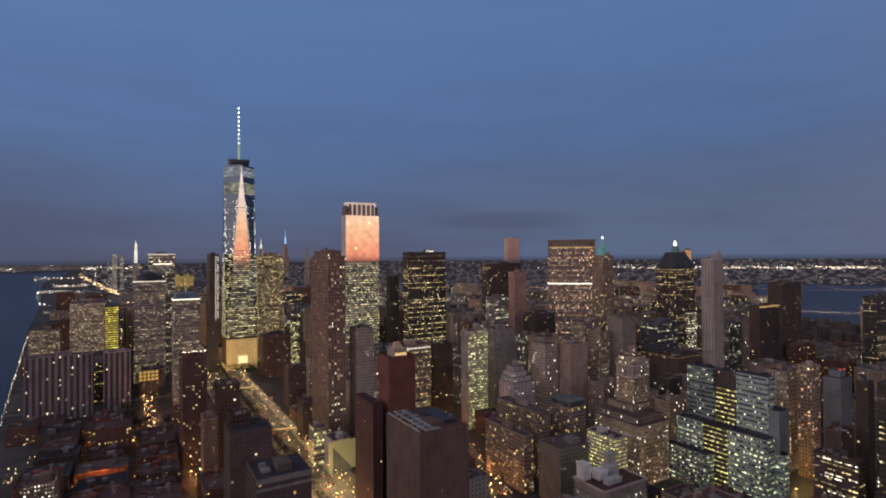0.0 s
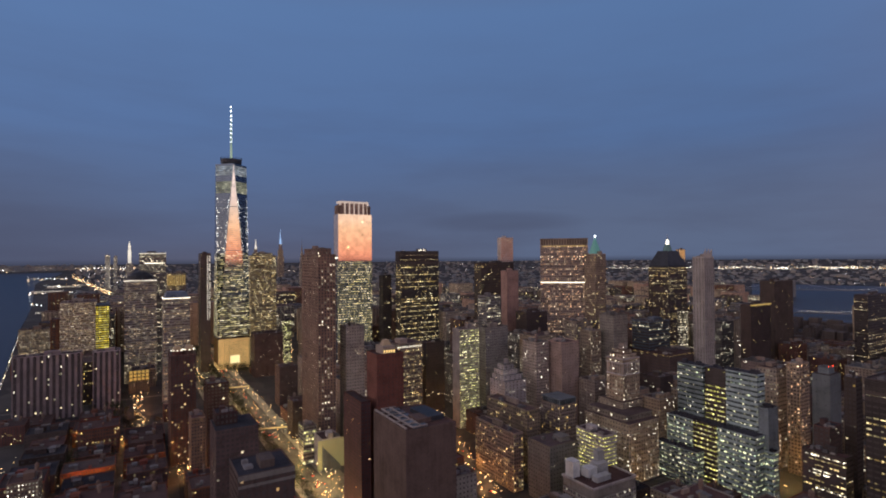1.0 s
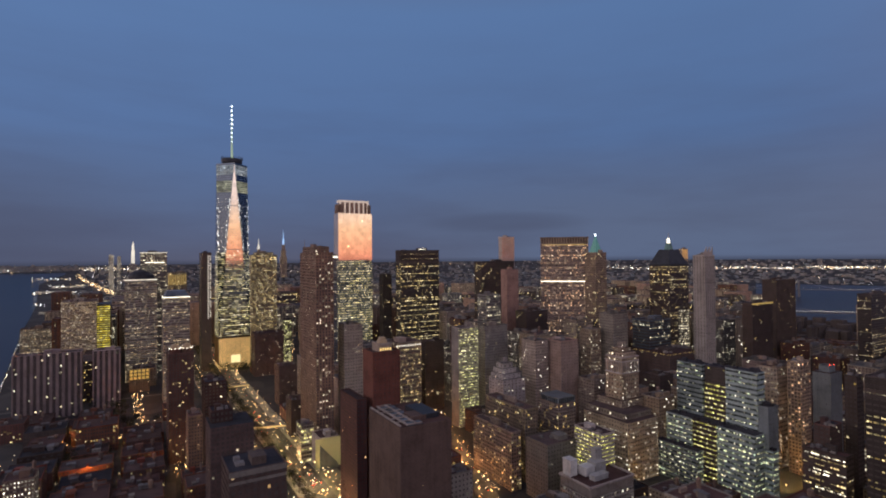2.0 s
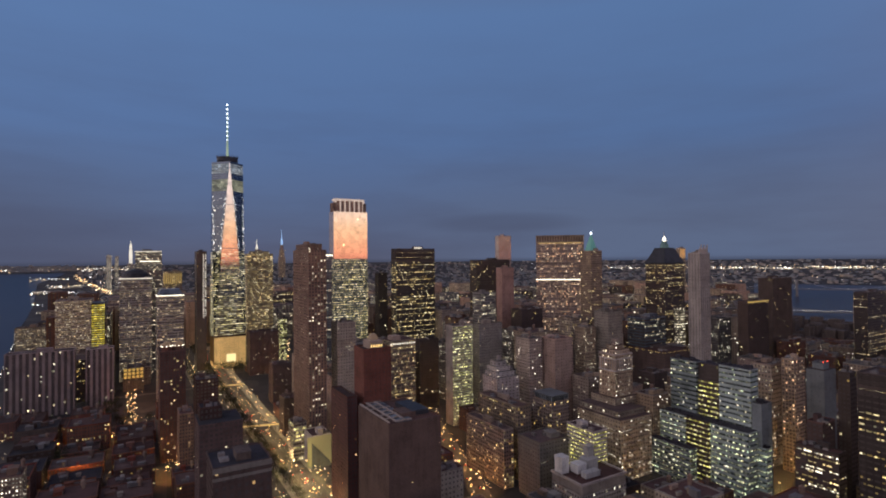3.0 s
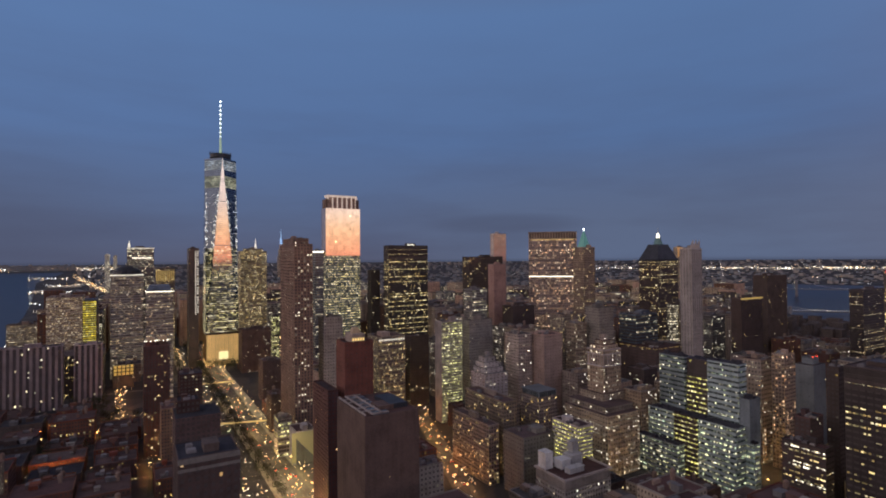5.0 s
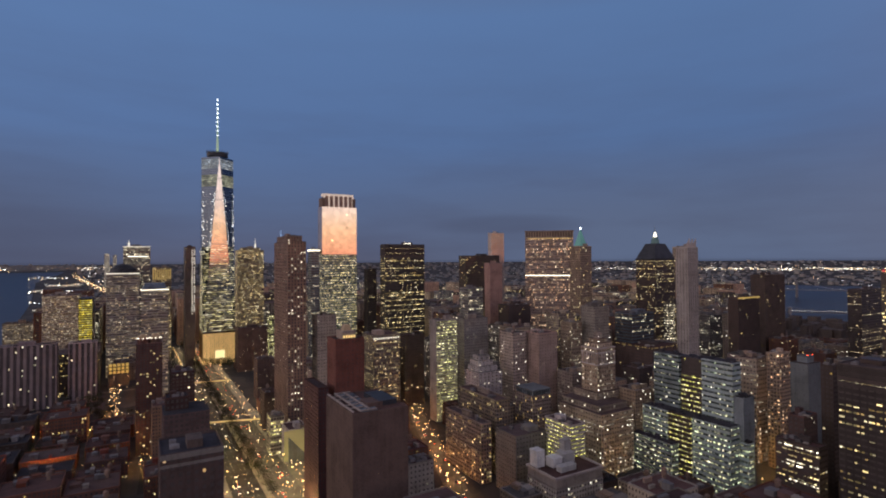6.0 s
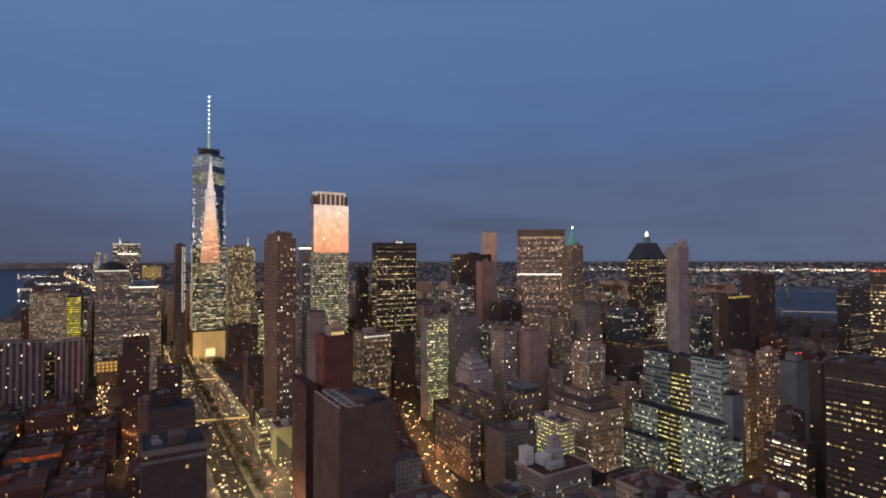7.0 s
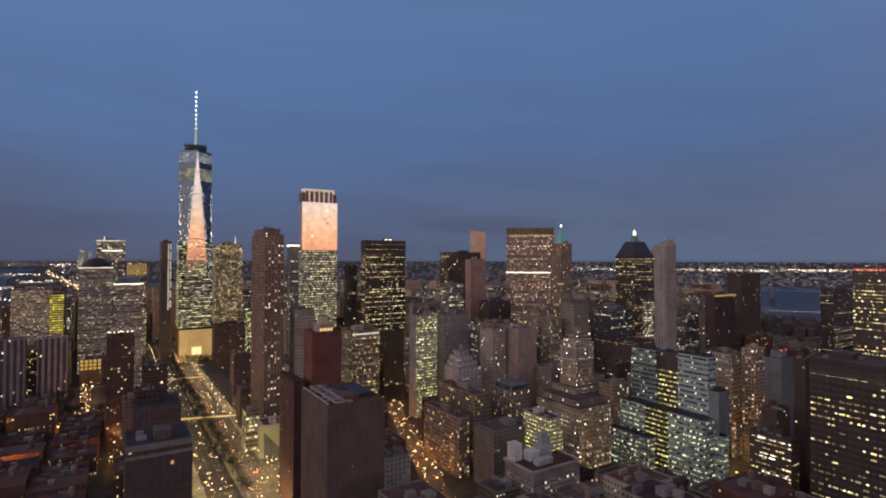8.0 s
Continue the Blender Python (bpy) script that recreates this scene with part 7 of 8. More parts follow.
def street_tree(x, y, size, seed):
    rng = random.Random(seed)
    ob = thing("tree", x, y, 0.2, 0, "dark street tree with a thin uneven crown", "tree", "street trees")
    trunk, crown = Shell(), Shell()
    trunk.prism(0, 0, 0, size * 0.45, 0.25, 0.16, 7)
    for k in range(5):
        q = 2 * math.pi * k / 5 + rng.random()
        a = Vector((0, 0, size * 0.4))
        b = a + Vector((math.cos(q) * size * 0.25, math.sin(q) * size * 0.25, size * 0.3))
        side = Vector((-math.sin(q), math.cos(q), 0)) * 0.09
        n = len(trunk.v)
        trunk.v += [tuple(a - side), tuple(a + side), tuple(b), tuple(a + Vector((0, 0, 0.25)))]
        trunk.f += [(n, n + 1, n + 2), (n + 1, n + 3, n + 2), (n + 3, n, n + 2)]
    part("trunk", trunk, M["bark"], ob)
    for k in range(240):
        v = Vector((rng.gauss(0, 1), rng.gauss(0, 1), rng.gauss(0, 0.8)))
        v = v.normalized() * (rng.random() ** 0.45) * size * 0.36 * rng.uniform(0.8, 1.2)
        c = v + Vector((0, 0, size * 0.68))
        u = Vector((rng.gauss(0, 1), rng.gauss(0, 1), rng.gauss(0, 1))).normalized()
        w = u.orthogonal().normalized()
        r = rng.uniform(0.3, 0.65)
        crown.face(tuple(c - u * r), tuple(c + w * r * 0.7), tuple(c + u * r), tuple(c - w * r * 0.7))
    part("crown", crown, M["leaf"], ob)
    return ob


woods = [street_tree(150, 470, 16, 1), street_tree(150.6, 488, 14, 2), street_tree(149.4, 505, 19, 3)]
for k in range(62):
    y = 520 + k * 15
    copy_thing(woods[k % 3], pose(150 + rng.uniform(-1.5, 1.5), y + rng.uniform(-3, 3), 0.2, 0, 0, rng.uniform(0, 360)))
    if k % 4:
        copy_thing(woods[(k + 2) % 3], pose(144 + rng.uniform(-1.5, 1.5), y + rng.uniform(-5, 5), 0.2, 0, 0, rng.uniform(0, 360)))
    if k % 3:
        copy_thing(woods[(k + 1) % 3], pose(112 + rng.uniform(-2, 2), y, 0.2, 0, 0, rng.uniform(0, 360)))
for k in range(26):
    copy_thing(woods[k % 3], pose(190 + rng.uniform(-30, 32), 1120 + rng.uniform(-26, 26), 0.1, 0, 0, rng.uniform(0, 360)))


# ---- lamps too many to count: shop fronts, kerbside lamps, far shores ----
def specks(name, places, material, label):
    s = Shell()
    for x, y, z, r in places:
        n = len(s.v)
        s.v += [(x - r, y, z), (x + r, y, z), (x, y - r, z), (x, y + r, z), (x, y, z - r), (x, y, z + r)]
        s.f += [(n + a, n + b, n + c) for a, b, c in ((0, 2, 5), (2, 1, 5), (1, 3, 5), (3, 0, 5), (2, 0, 4), (1, 2, 4), (3, 1, 4), (0, 3, 4))]
    ob = new(name, s.made(name))
    ob.data.materials.append(material)
    return tagged(ob, label, "lights", kind="stuff")


def bearing(deg, r):
    q = math.radians(deg)
    x, y = 30 + r * math.sin(q), r * math.cos(q)
    return x, y, land(x, y)


rng = random.Random(77)
near = []
for k in range(620):
    side = rng.choice((112, 116, 121, 127, 136, 156, 161, 166, 171, 176, 180, 184, 188, 191))
    near.append((side + rng.uniform(-3, 3), 420 + 1000 * rng.random() ** 1.2, rng.uniform(1.5, 6), rng.uniform(0.22, 0.62)))
for k in range(120):
    y = rng.uniform(360, 780)
    near.append((272 + (y - 320) * 0.333 + rng.choice((-10, -7, 7, 10)), y, rng.uniform(1.5, 7), rng.uniform(0.25, 0.6)))
for k in range(110):
    y = rng.uniform(870, 1500)
    near.append((230 + (y - 850) * 0.2515 + rng.uniform(-7, 7), y, rng.uniform(1.5, 8), rng.uniform(0.4, 0.9)))
for k in range(220):
    near.append((rng.uniform(-200, 100), rng.choice((443, 540, 636, 731, 827, 1000)) + rng.uniform(-6, 6), rng.uniform(2, 7), rng.uniform(0.25, 0.55)))
for k in range(60):
    near.append((18 + rng.uniform(-8, 8), rng.uniform(790, 1010), rng.uniform(2, 9), rng.uniform(0.35, 0.9)))
for cx, cy, n in ((-59, 760, 10), (-34, 754, 12), (-29, 645, 22), (52, 615, 16), (63, 610, 18), (-79, 662, 16), (-3, 756, 8), (9, 592, 10), (-96, 740, 12), (-110, 690, 10)):
    for k in range(n):
        near.append((cx + rng.gauss(0, 5), cy + rng.gauss(0, 7), rng.uniform(3, 12), rng.uniform(0.25, 0.55)))
specks("kerbside_lights", near, M["street_lights"], "small warm lamps and shop lights along the kerbs")

far = []
groves = [(rng.uniform(42, 73), rng.gauss(4515, 42)) for _ in range(60)]
for k in range(1300):  # the bright low shore beyond the strait, lit in clusters
    b, r = rng.choice(groves)
    x, y, z = bearing(b + rng.gauss(0, 0.7), r + rng.gauss(0, 12))
    far.append((x, y, z + 4, rng.uniform(1.1, 3.3)))
for k in range(380):
    b, r = rng.uniform(-2, 74), rng.uniform(3300, 4850)
    x, y, z = bearing(b, max(r, 3790) if b > 60 else r)
    far.append((x, y, z + 4, rng.uniform(1.0, 2.6)))
for k in range(300):  # the far bank of the wide river, lit in clusters
    x, y, z = bearing(rng.choice((-13, -10.2, -8.8, -7.1, -6.6, -4.4, -3.4, -2.0, -0.4)) + rng.gauss(0, 0.42), rng.gauss(4760, 45))
    far.append((x, y, z + 4, rng.uniform(1.4, 4.0)))
for a, b, r, n in ((-7.8, -5.0, 4245, 44), (-7.9, -6.6, 3600, 14), (-6.3, -4.4, 3560, 26), (-7.9, -7.0, 3060, 7), (-6.9, -4.0, 3900, 34)):  # piers
    for k in range(n):
        x, y, z = bearing(a + (b - a) * rng.random(), r + rng.gauss(0, 35))
        far.append((x, y, z + 14, rng.uniform(1.2, 3.4)))
highway = []
for k in range(300):  # riverside highway
    q = rng.random()
    x, y, z = bearing(-4.7 + 4.4 * q + rng.gauss(0, 0.14), 4350 - 1350 * q ** 0.8 + rng.gauss(0, 40))
    highway.append((x, y, z + 22, rng.uniform(0.8, 2.6)))
for k in range(130):  # bridge approach beyond the river towers
    q = rng.random()
    x, y, z = bearing(57.4 + 2.3 * q, 2947 + 520 * q + rng.gauss(0, 12))
    highway.append((x, y, z + 26, rng.uniform(1.2, 2.8)))
specks("highway_lights", highway, M["street_lights"], "orange string of head lamps and street lamps on the highways")
for k in range(90):  # waterfront district
    x, y, z = bearing(rng.uniform(-3.6, 0.2), rng.uniform(3700, 4700))
    far.append((x, y, z + 24, rng.uniform(1.2, 3.2)))
for k in range(220):
    x, y, z = bearing(rng.uniform(-3, 62), rng.uniform(2300, 3300))
    far.append((x, y, z + rng.uniform(6, 40), rng.uniform(0.8, 1.8)))
for k in range(190):
    x, y, z = bearing(rng.uniform(52, 73), rng.uniform(3790, 4850))
    far.append((x, y, z + 4, rng.uniform(1.0, 2.4)))
for k in range(90):  # promenade lamps along the river
    far.append((-165 - 0.11 * (13 * k - 187) + rng.uniform(-1.5, 1.5), 800 + 13 * k, 5, rng.uniform(0.5, 0.95)))
specks("far_city_lights", far, M["city_lights"], "thousands of tiny lamps of the far shores")

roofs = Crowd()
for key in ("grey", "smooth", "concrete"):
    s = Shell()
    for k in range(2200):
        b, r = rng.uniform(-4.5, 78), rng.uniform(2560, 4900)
        # roofs added along the far bank to lighten it in place of haze
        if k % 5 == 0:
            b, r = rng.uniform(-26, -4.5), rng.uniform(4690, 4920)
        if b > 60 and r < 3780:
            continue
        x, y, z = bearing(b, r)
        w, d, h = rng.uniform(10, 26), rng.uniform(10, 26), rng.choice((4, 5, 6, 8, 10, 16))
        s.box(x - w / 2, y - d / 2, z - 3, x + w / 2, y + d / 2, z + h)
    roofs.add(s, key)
quay = Shell()
for k in range(260):
    x, y, z = bearing(rng.uniform(58, 76), rng.uniform(1600, 1960))
    w, d, h = rng.uniform(12, 34), rng.uniform(12, 34), rng.choice((8, 12, 16, 24, 34))
    quay.box(x - w / 2, y - d / 2, z - 3, x + w / 2, y + d / 2, z + h)
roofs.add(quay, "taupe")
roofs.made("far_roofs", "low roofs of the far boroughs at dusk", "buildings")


def pier_shed(deg, r, w, d, label):
    x, y, z = bearing(deg, r)
    ob = thing("pier_shed", x, y, z + 0.7, -deg, label, "pier")
    deck, shed, lamps = Shell(), Shell(), Shell()
    deck.box(-w / 2, -d / 2, -3, w / 2, d / 2, 2)
    part("deck", deck, M["concrete"], ob)
    shed.box(-w * 0.42, -d * 0.35, 2, w * 0.42, d * 0.35, 12)
    part("shed", shed, M["concrete"], ob)
    for k in range(int(w / 7)):
        q = -w * 0.42 + 7 * k
        lamps.box(q, -d * 0.35 - 0.5, 6, q + 3.0, -d * 0.35 - 0.1, 7.4)
    part("lit_glazing", lamps, M["lamp_white"], ob, kind="stuff")
    return ob


pier_shed(-5.6, 2800, 130, 30, "long river pier shed with a row of white lights")
pier_shed(-6.9, 2760, 60, 24, "small ferry shed with lit windows on the river")
pier_shed(-6.6, 3700, 160, 26, "far river pier with a string of lights")
pier_shed(-5.5, 3900, 160, 26, "farther river pier with dim lights")


def river_bridge(a, b, z, label, lamps, cable):
    (ax, ay), (bx, by) = a, b
    run = math.dist(a, b)
    ob = thing("bridge", (ax + bx) / 2, (ay + by) / 2, 0, math.degrees(math.atan2(by - ay, bx - ax)), label, "bridge")
    deck = Shell()
    deck.box(-run / 2, -8, z - 3, run / 2, 8, z)
    part("deck", deck, M["grey"], ob)
    for q in (-0.24, 0.24):
        t = Shell()
        t.box(q * run - 4, -9, 0, q * run + 4, -4, z + cable)
        t.box(q * run - 4, 4, 0, q * run + 4, 9, z + cable)
        t.box(q * run - 4, -4, z + cable - 8, q * run + 4, 4, z + cable)
        part("bridge_tower", t, M["grey"], ob)
    wire = Shell()
    n = 40
    for i in range(n):
        qa, qb = -0.5 + i / n, -0.5 + (i + 1) / n
        sag = [cable * min(1.0, ((abs(q) / 0.24) ** 2 if abs(q) < 0.24 else max(0.0, (0.5 - abs(q)) / 0.26))) + 1 for q in (qa, qb)]
        wire.face((qa * run, -8, z + sag[0]), (qb * run, -8, z + sag[1]), (qb * run, -8, z + sag[1] + 1.2), (qa * run, -8, z + sag[0] + 1.2))
    part("main_cable", wire, M["white"], ob)
    glow = Shell()
    for i in range(lamps):
        q = -run / 2 + run * (i + 0.5) / lamps
        glow.prism(q, -8, z + 4, z + 5.7, 0.6, 0.8, 6)
    part("deck_lamps", glow, M["lamp_white"], ob, kind="stuff")
    return ob


river_bridge(bearing(60, 2270)[:2], bearing(74, 2480)[:2], 12, "low road bridge over the strait with a string of lamps", 64, 16)
river_bridge(bearing(60, 3130)[:2], bearing(76, 3330)[:2], 50, "long suspension bridge across the strait at dusk", 30, 45)


# ---- far spires ----
def far_spire(x, y, w, h, tip, key, label):
    s = Style("tan", 4, 4, 1.6, 1.8, 0.2, "yellow")
    ob = tower("skyscraper", x, y, w, w, h * 0.72, s, label, "skyscraper", tiers=((w * 0.72, w * 0.72, h * 0.88, 0, 0), (w * 0.45, w * 0.45, h, 0, 0)), clutter=0, seed=3)
    mast = Shell()
    mast.prism(0, 0, h, h + (tip - h) * 0.4, w * 0.2, w * 0.12, 8)
    mast.prism(0, 0, h + (tip - h) * 0.4, tip, w * 0.07, 0.4, 6)
    part("spire", mast, M[key], ob)
    return ob


# the hall's yellow floodlight is put into its wall as emission
M["flood"] = lit_surface("cream_wall_with_glow", (0.3, 0.28, 0.18), (0.85, 0.80, 0.30), 0.10)
M["lemon"] = lamplight("lemon_yellow_floors", [(0.95, 0.66, 0.06), (0.9, 0.74, 0.12), (1.0, 0.85, 0.3)], 0.4, 1.3)
# floodlit stone and steel: emission stands for the light of floodlamps
M["amber_flood"] = lit_surface("amber_stone_with_glow", (0.4, 0.28, 0.16), (1.0, 0.50, 0.16), 0.5)
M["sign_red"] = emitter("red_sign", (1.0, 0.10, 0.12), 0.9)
M["blue_lit"] = lit_surface("steel_with_blue_glow", (0.3, 0.4, 0.6), (0.35, 0.6, 1.0), 0.8)
M["white_lit"] = lit_surface("white_glow_surface", (0.7, 0.68, 0.6), (1.0, 0.92, 0.75), 0.75)
far_spire(990, 4056, 44, 330, 446, "blue_lit", "distant stepped skyscraper with a blue lit spire")
far_spire(706, 3531, 38, 285, 356, "white_lit", "distant stepped stone tower with a short spire")
far_spire(1018, 3577, 30, 262, 350, "tan", "distant slender tower with a thin spire")
beacon = tower("skyscraper", 8, 3485, 36, 36, 200, Style("pale", 3.6, 4, 1.6, 1.8, 0.45, "cool"), "distant white floodlit tower with a domed top", "skyscraper", clutter=0, seed=8)
top = Shell()
top.box(-9, -9, 200, 7, 9, 280)
top.box(-7, -7, 280, 5, 7, 304)
top.prism(-1, 0, 304, 316, 5, 4.4, 10)
top.prism(-1, 0, 316, 330, 2.0, 1.2, 8)
# glows of itself in place of floodlamps
part("floodlit_top", top, M["white_lit"], beacon, "upper storeys and dome with white floodlight put in as glow")
for dx, wide, high in ((-100, 24, 252), (-62, 18, 244)):
    twin = tower("skyscraper", dx, 3550, wide, 30, high, Style("white", 4.5, 5.5, 1.2, 2.2, 0.75, "cool"), "distant pale tower with rows of white windows", "skyscraper", clutter=1, seed=wide)

# ---- roof lights and crowns of the named towers ----
edge_light(outline_t, 37.3, 40, 165.6, 1.2, M["lamp_white"], label="white lit roof outline")
hipped = Shell()
hipped.prism(0, 0, 165.6, 176, 25.5, 19, 4, math.pi / 4)
part("hipped_roof", hipped, M["bluegrey"], outline_t, "dark blue-green hipped roof")
edge_light(cornice_s, 52, 40, 187, 2.0, M["white_lit"], label="cornice with white floodlight put in as its own glow")
dome = Shell()
dome.prism(0, 0, 189, 197, 23, 21, 16)
dome.prism(0, 0, 197, 203, 21, 13, 16)
dome.prism(0, 0, 203, 206, 13, 4, 16)
part("dome", dome, M["slate"], cornice_s, "dark low dome")
edge_light(white_u, 46.0, 30, 238.4, 1.2, M["white_lit"])
lamp_band(white_u, -15, -15.8, 19, -15.1, 219, 220.6, M["lamp_white"], "sky_lobby", "row of bright upper windows")
edge_light(blue_p, 14.9, 19.7, 226, 2.4, M["lamp_white"])
# glowing panels laid on the wall where floodlight would fall
for k in range(9):
    gold = Shell()
    gold.box(-17.6 + k * 3.95, -20.3, 172, -15.1 + k * 3.95, -20.05, 193)
    part("floodlit_panel", gold, M["dim_gold_glow"], yellow_back, "gold glowing panel standing for floodlight on the wall")
strip = Shell()
for k in range(34):
    strip.box(2.6, -20.3, 105 + k * 3.8, 4.4, -20.05, 107.2 + k * 3.8)
    if k % 5:
        strip.box(6.4, -20.3, 105 + k * 3.8, 8.4, -20.05, 107.2 + k * 3.8)
part("stair_glazing", strip, M["white_lit"], dark_r, kind="stuff")
edge_light(dark_1300, 55.8, 15.4, 149.5, 2.2, M["gold_glow"], side=False, label="yellow lit roof edge")
# bays that glow of themselves where floodlight would fall
for k in range(5):
    crown = Shell()
    crown.box(-13.5 + k * 5.6, -7.7, 212 + (k % 2) * 4, -10.2 + k * 5.6, -7.3, 243.5)
    part("floodlit_bay", crown, M["amber_flood"], orange_far, "crown bay with amber floodlight put in as its own glow")
wing, ends = Shell(), Shell()
wing.box(27.7, -30, 0, 50, 30, 140)
part("end_wing", wing, M["dark"], flat_v)
for k in range(24):
    for i in range(5):
        ends.box(28.4 + i * 4.3, -30.25, 36 + k * 4.3, 32.3 + i * 4.3, -30.02, 38.2 + k * 4.3)
part("lit_end_wall", ends, M["lemon"], flat_v, kind="stuff")
rng = random.Random(5)
for k in range(34):
    dash = Shell()
    if k % 3 == 1:
        continue
    if k < 18:
        dash.box(-28.6, 32 - k * 3.6 - rng.uniform(1.2, 3.2), 94.8, -28.15, 32 - k * 3.6, 95.5)
    else:
        q = -28 + (k - 18) * 3.5
        dash.box(q, -32.9, 94.8, q + rng.uniform(1.2, 3.2), -32.5, 95.5)
    part("roof_edge_lamp", dash, M["dim_gold_glow"], gilt_edge)
attic = Shell()
for i in range(11):
    attic.box(-18.6 + i * 3.5, -19.95, 103.8, -16.4 + i * 3.5, -19.65, 106.2)
part("attic_glazing", attic, M["white_lit"], cube, kind="stuff")
for i in (-1, 1):
    bulb, drum, lamps, tip = Shell(), Shell(), Shell(), Shell()
    drum.prism(i * 6, -17, 120.3, 125, 5.3, 5.3, 16)
    drum.prism(i * 6, -17, 125, 125.8, 5.8, 5.8, 16)
    part("dome_drum", drum, M["brick"], turret_x)
    for k in range(5):
        a, b = k * math.pi / 10, (k + 1) * math.pi / 10
        bulb.prism(i * 6, -17, 125.8 + 5.6 * math.sin(a), 125.8 + 5.6 * math.sin(b), 5.1 * math.cos(a), max(0.3, 5.1 * math.cos(b)), 16)
    # the dome's light from below is put in as emission
    part("roof_dome", bulb, M["dome_lit"], turret_x, "copper dome with floodlight put in as its own glow")
    tip.prism(i * 6, -17, 131.2, 133.6, 0.4, 0.1, 8)
    part("finial", tip, M["copper"], turret_x)
    for k in range(8):
        lamps.prism(i * 6 + 5.5 * math.cos(k * math.pi / 4), -17 + 5.5 * math.sin(k * math.pi / 4), 125.8, 126.8, 0.6, 0.5, 6)
    part("dome_lamps", lamps, M["lamp_white"], turret_x, kind="stuff")
for k in range(8):
    louvres = Shell()
    louvres.box(-41.05 - 0.25, -10.45 - 0.3, 213.6 + k * 3.0, 41.05 + 0.25, -10.45 + 0.1, 216.2 + k * 3.0)
    louvres.box(-41.05 - 0.3, -10.45 + 0.1, 213.6 + k * 3.0, -41.05 + 0.1, 10.45, 216.2 + k * 3.0)
    part("louvre", louvres, M["dark"], black_tower, "unlit dark louvre band")
for k in range(5):
    lamp = Shell()
    lamp.prism(-1.5 + k * 3.4, -9.5, 239.6, 241.0 + (k % 2) * 1.2, 0.9, 0.7, 6)
    part("roof_lamp", lamp, M["lamp_white"], black_tower)
for k in range(4):
    louvres = Shell()
    louvres.box(-19.9, -22.4, 119.4 + k * 3.6, 19.9, -22.0, 122.4 + k * 3.6)
    louvres.box(-19.9, -22.0, 119.4 + k * 3.6, -19.5, 22.1, 122.4 + k * 3.6)
    part("louvre", louvres, M["dark"], fr, "unlit dark louvre band")
band = Shell()
band.box(-15.3, -15.35, 104, 15.3, -15.02, 105.6)
band.box(-15.3, -15.35, 108, 15.3, -15.02, 110.8)
part("parapet_band", band, M["concrete"], front_z, "white stone parapet band")
for i in range(2):
    tipper = Shell()
    tipper.prism(-4 + 8 * i, -4, 120.6, 121.3, 0.35, 0.35, 6)
    part("beacon", tipper, M["lamp_red"], grey_tower)
bars = Shell()
for z, a, b in ((63.8, -15, 14), (52.2, -15, -7), (52.2, -6, 10), (49.5, -4, 12), (37.8, -15, 6), (26.2, -13, 2), (26.2, 3, 15), (23.8, -15, 4)):
    for k in range(int((b - a) / 1.5)):
        if (k * 7 + int(z)) % 5:
            bars.box(-6.32, a + k * 1.5, z, -6.22, a + k * 1.5 + 1.2, z + 0.9)
part("lit_banding", bars, M["bright"], row1405, kind="stuff")
riverside = tower("office_building", -157.2, 1365.5, 58, 30, 85.7, STYLES["cream_rows"], "low pale riverside office block with dim lit floors", seed=90)
sign = tower("office_tower", 907.6, 265.1, 95.5, 47.4, 194, Style("dark", 3.0, 4.4, 0.5, 2.4, 0.35, "yellow", 0.7), "dark office tower with yellow floors and a red roof sign", seed=71)
letters = Shell()
for k in range(12):
    letters.box(-47.9, -22 + k * 3.8, 191.5, -47.6, -20.0 + k * 3.8, 194)
part("sign_bars", letters, M["sign_red"], sign, "red lit sign bars")
caps = Shell()
for k in range(9):
    caps.box(-9 + k * 2.2, -7, 223.8, -8.2 + k * 2.2, -6, 230 + (k % 3) * 3)
part("ragged_crown", caps, M["pale"], pale_tower, kind="stuff")
attic = Shell()
attic.box(-11.2, -13.4, 65, 11.2, 13.4, 71)
part("attic", attic, M["slate"], mansard)
for i in range(9):
    for x0, y0, x1, y1 in ((-12.0 + i * 2.9, -14.4, -11.0 + i * 2.9, -13.4), (-12.3, -14.0 + i * 3.2, -11.3, -13.0 + i * 3.2)):
        post = Shell()
        post.box(x0, y0, 65, x1, y1, 71)
        part("attic_post", post, M["smooth"], mansard)
lid = Shell()
lid.box(-12.6, -14.8, 71, 12.6, 14.8, 72)
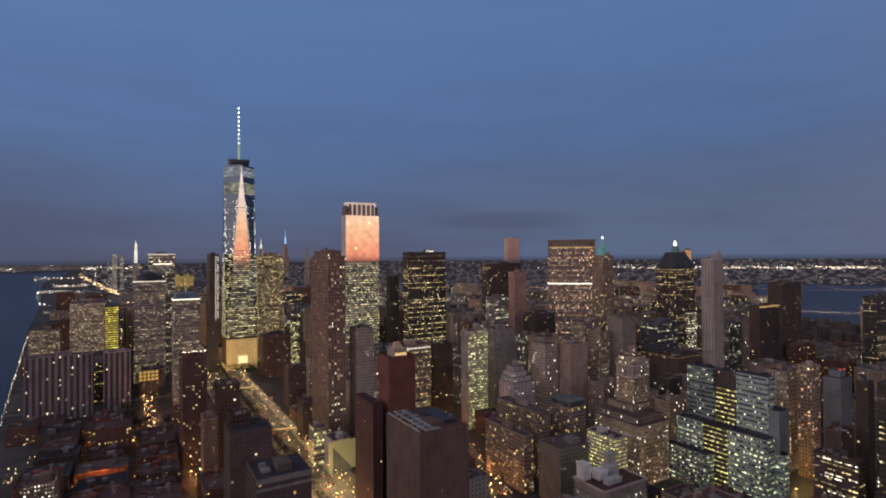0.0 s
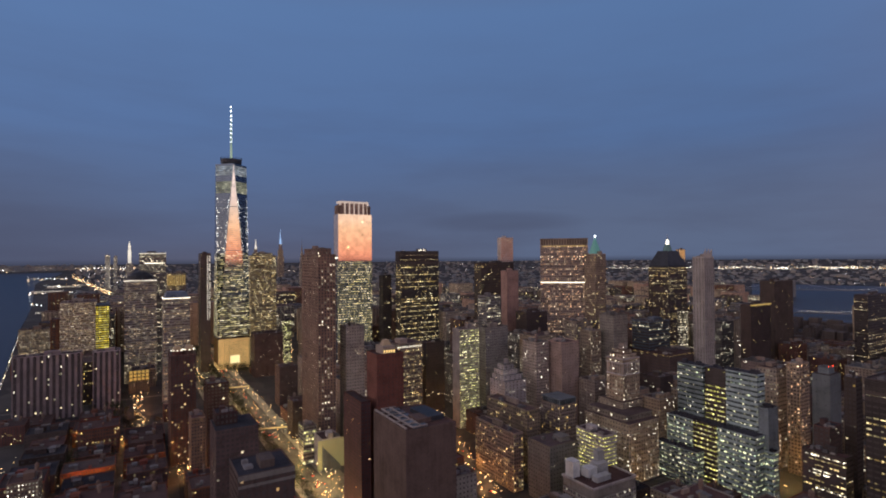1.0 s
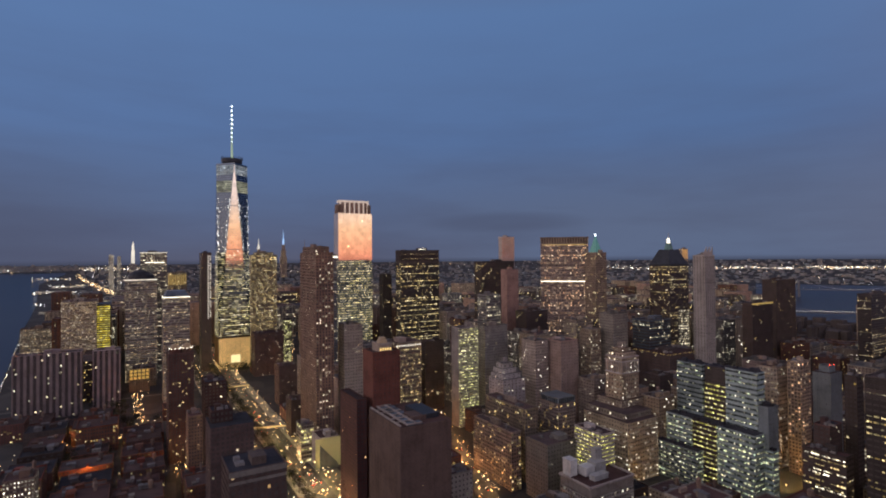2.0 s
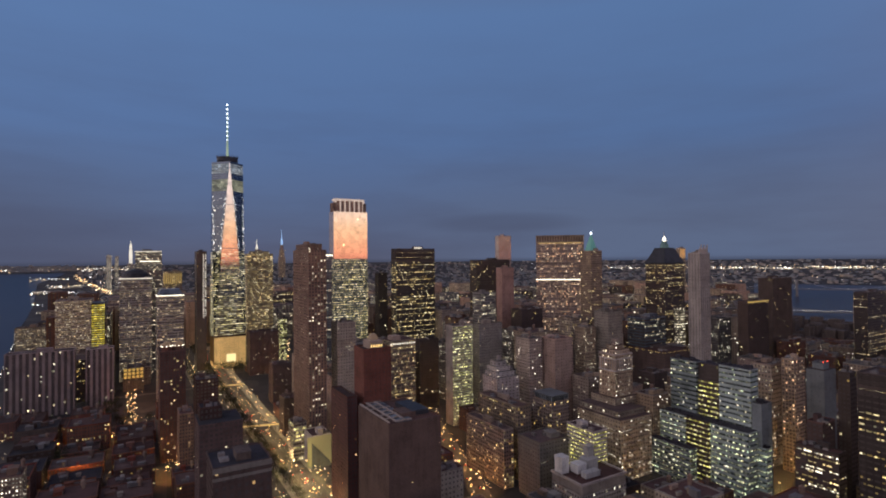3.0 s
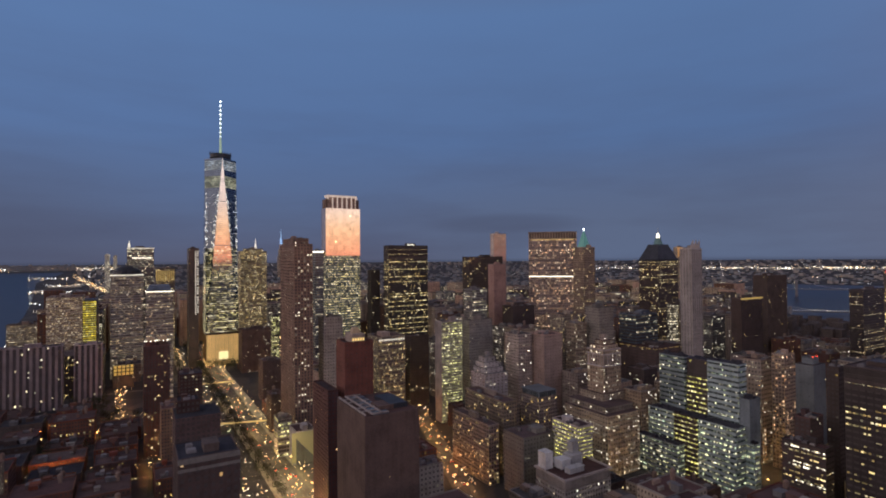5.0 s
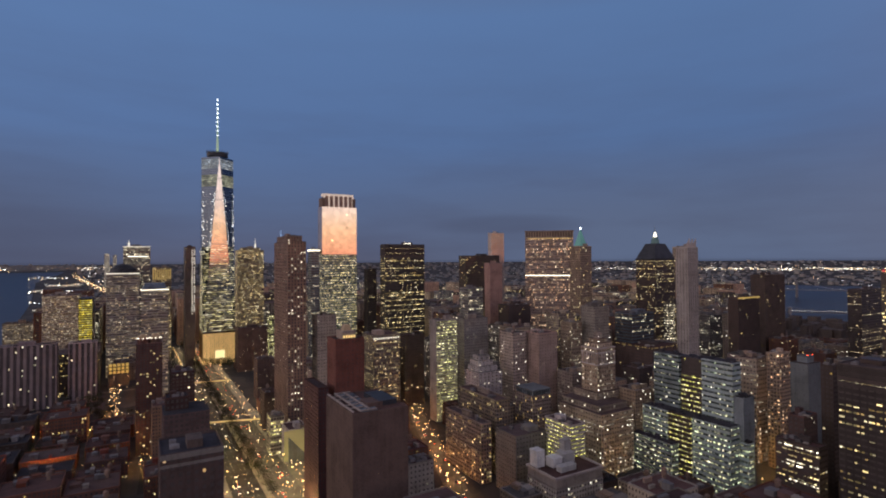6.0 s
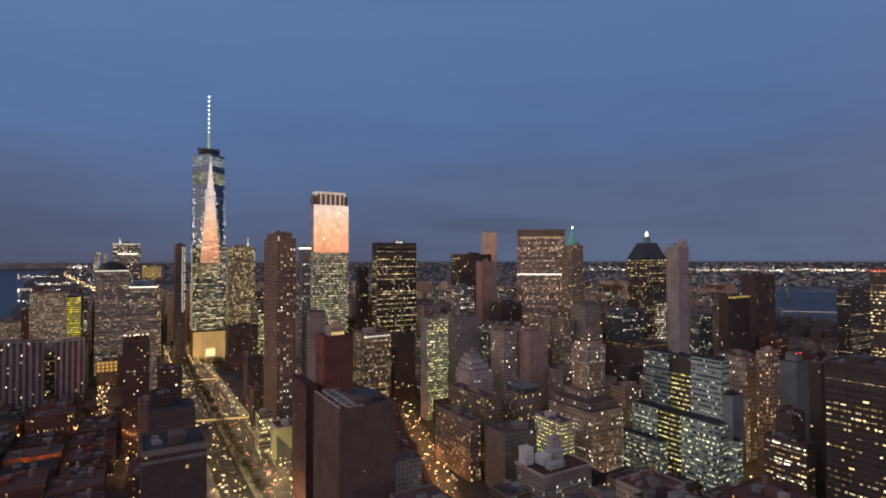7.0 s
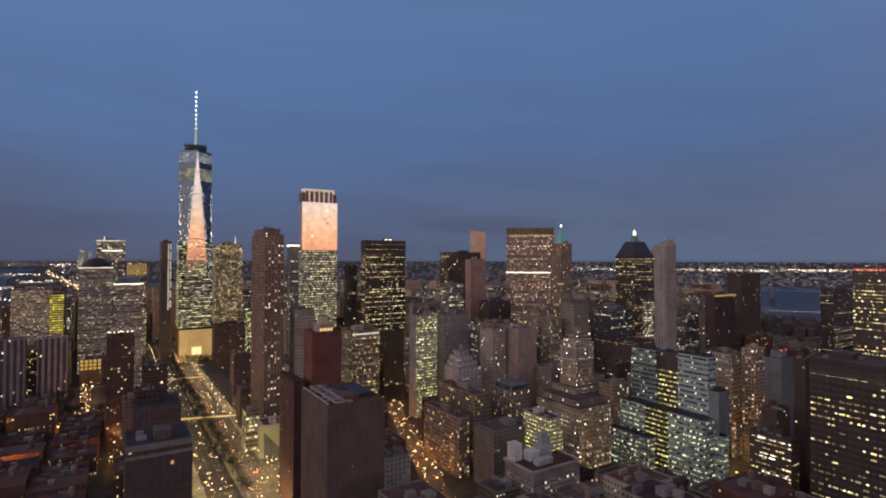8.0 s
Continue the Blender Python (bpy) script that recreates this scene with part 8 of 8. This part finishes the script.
part("attic_roof", lid, M["smooth"], mansard, "blue-grey attic roof")
edge_light(lime_box, 12.0, 20, 20, 0.2, M["gold_glow"])
# panel over the hall front that glows in place of floodlight
front = Shell()
front.box(-15, -14.3, 2, 15, -14.05, 33)
part("floodlit_wall", front, M["flood"], lit_hall, "cream wall panel with yellow floodlight put in as its own glow")
slope = Shell()
n = len(slope.v)
slope.v += [(-10.4, -15.6, 0), (10.2, -15.6, 0), (9.0, -15.6, 5), (-10.4, -15.6, 27), (-10.4, -14.4, 0), (10.2, -14.4, 0), (9.0, -14.4, 5), (-10.4, -14.4, 27)]
slope.f += [(0, 1, 2, 3), (5, 4, 7, 6), (3, 2, 6, 7), (0, 3, 7, 4), (1, 5, 6, 2)]
part("sloping_wall", slope, M["smooth"], lit_hall, "blue-grey sloping wall in front")
hall = Shell()
for i in range(5):
    for k in range(3):
        hall.box(-14 + i * 6, -12.3, 22 + k * 6, -9.6 + i * 6, -12.05, 26.4 + k * 6)
part("hall_glazing", hall, M["gold_glow"], bright_hall, kind="stuff")
for k in range(6):
    sodium(160 + (k % 2) * 18, 468 + (k // 2) * 32, 9.5, STREET_POWER * 0.5, (1.0, 0.66, 0.28))

for x, y in ((58, 613), (-29, 646), (-60, 758)):
    sodium(x, y, 9.0, STREET_POWER * 0.7, (1.0, 0.55, 0.2))
# street lamps at the foot of the office blocks
for x, y, colour in ((433, 326, (1.0, 0.62, 0.2)), (542, 264, (1.0, 0.66, 0.2)), (556, 286, (1.0, 0.58, 0.18)), (452, 288, (1.0, 0.66, 0.22)), (588, 268, (1.0, 0.5, 0.14))):
    copy_thing(first, pose(x, y, 0.0, 0, 0, (x * 7) % 360))
    sodium(x, y, 9.0, STREET_POWER, colour)
# bare dark trees in the yards of the low quarter
rng = random.Random(31)
for k in range(44):
    cx, cy = ((-19, 925), (-6, 876), (-32, 826), (-26, 716), (24, 834), (-50, 690))[k % 6]
    copy_thing(woods[k % 3], pose(cx + rng.gauss(0, 13), cy + rng.gauss(0, 16), 0.0, 0, 0, rng.uniform(0, 360)))
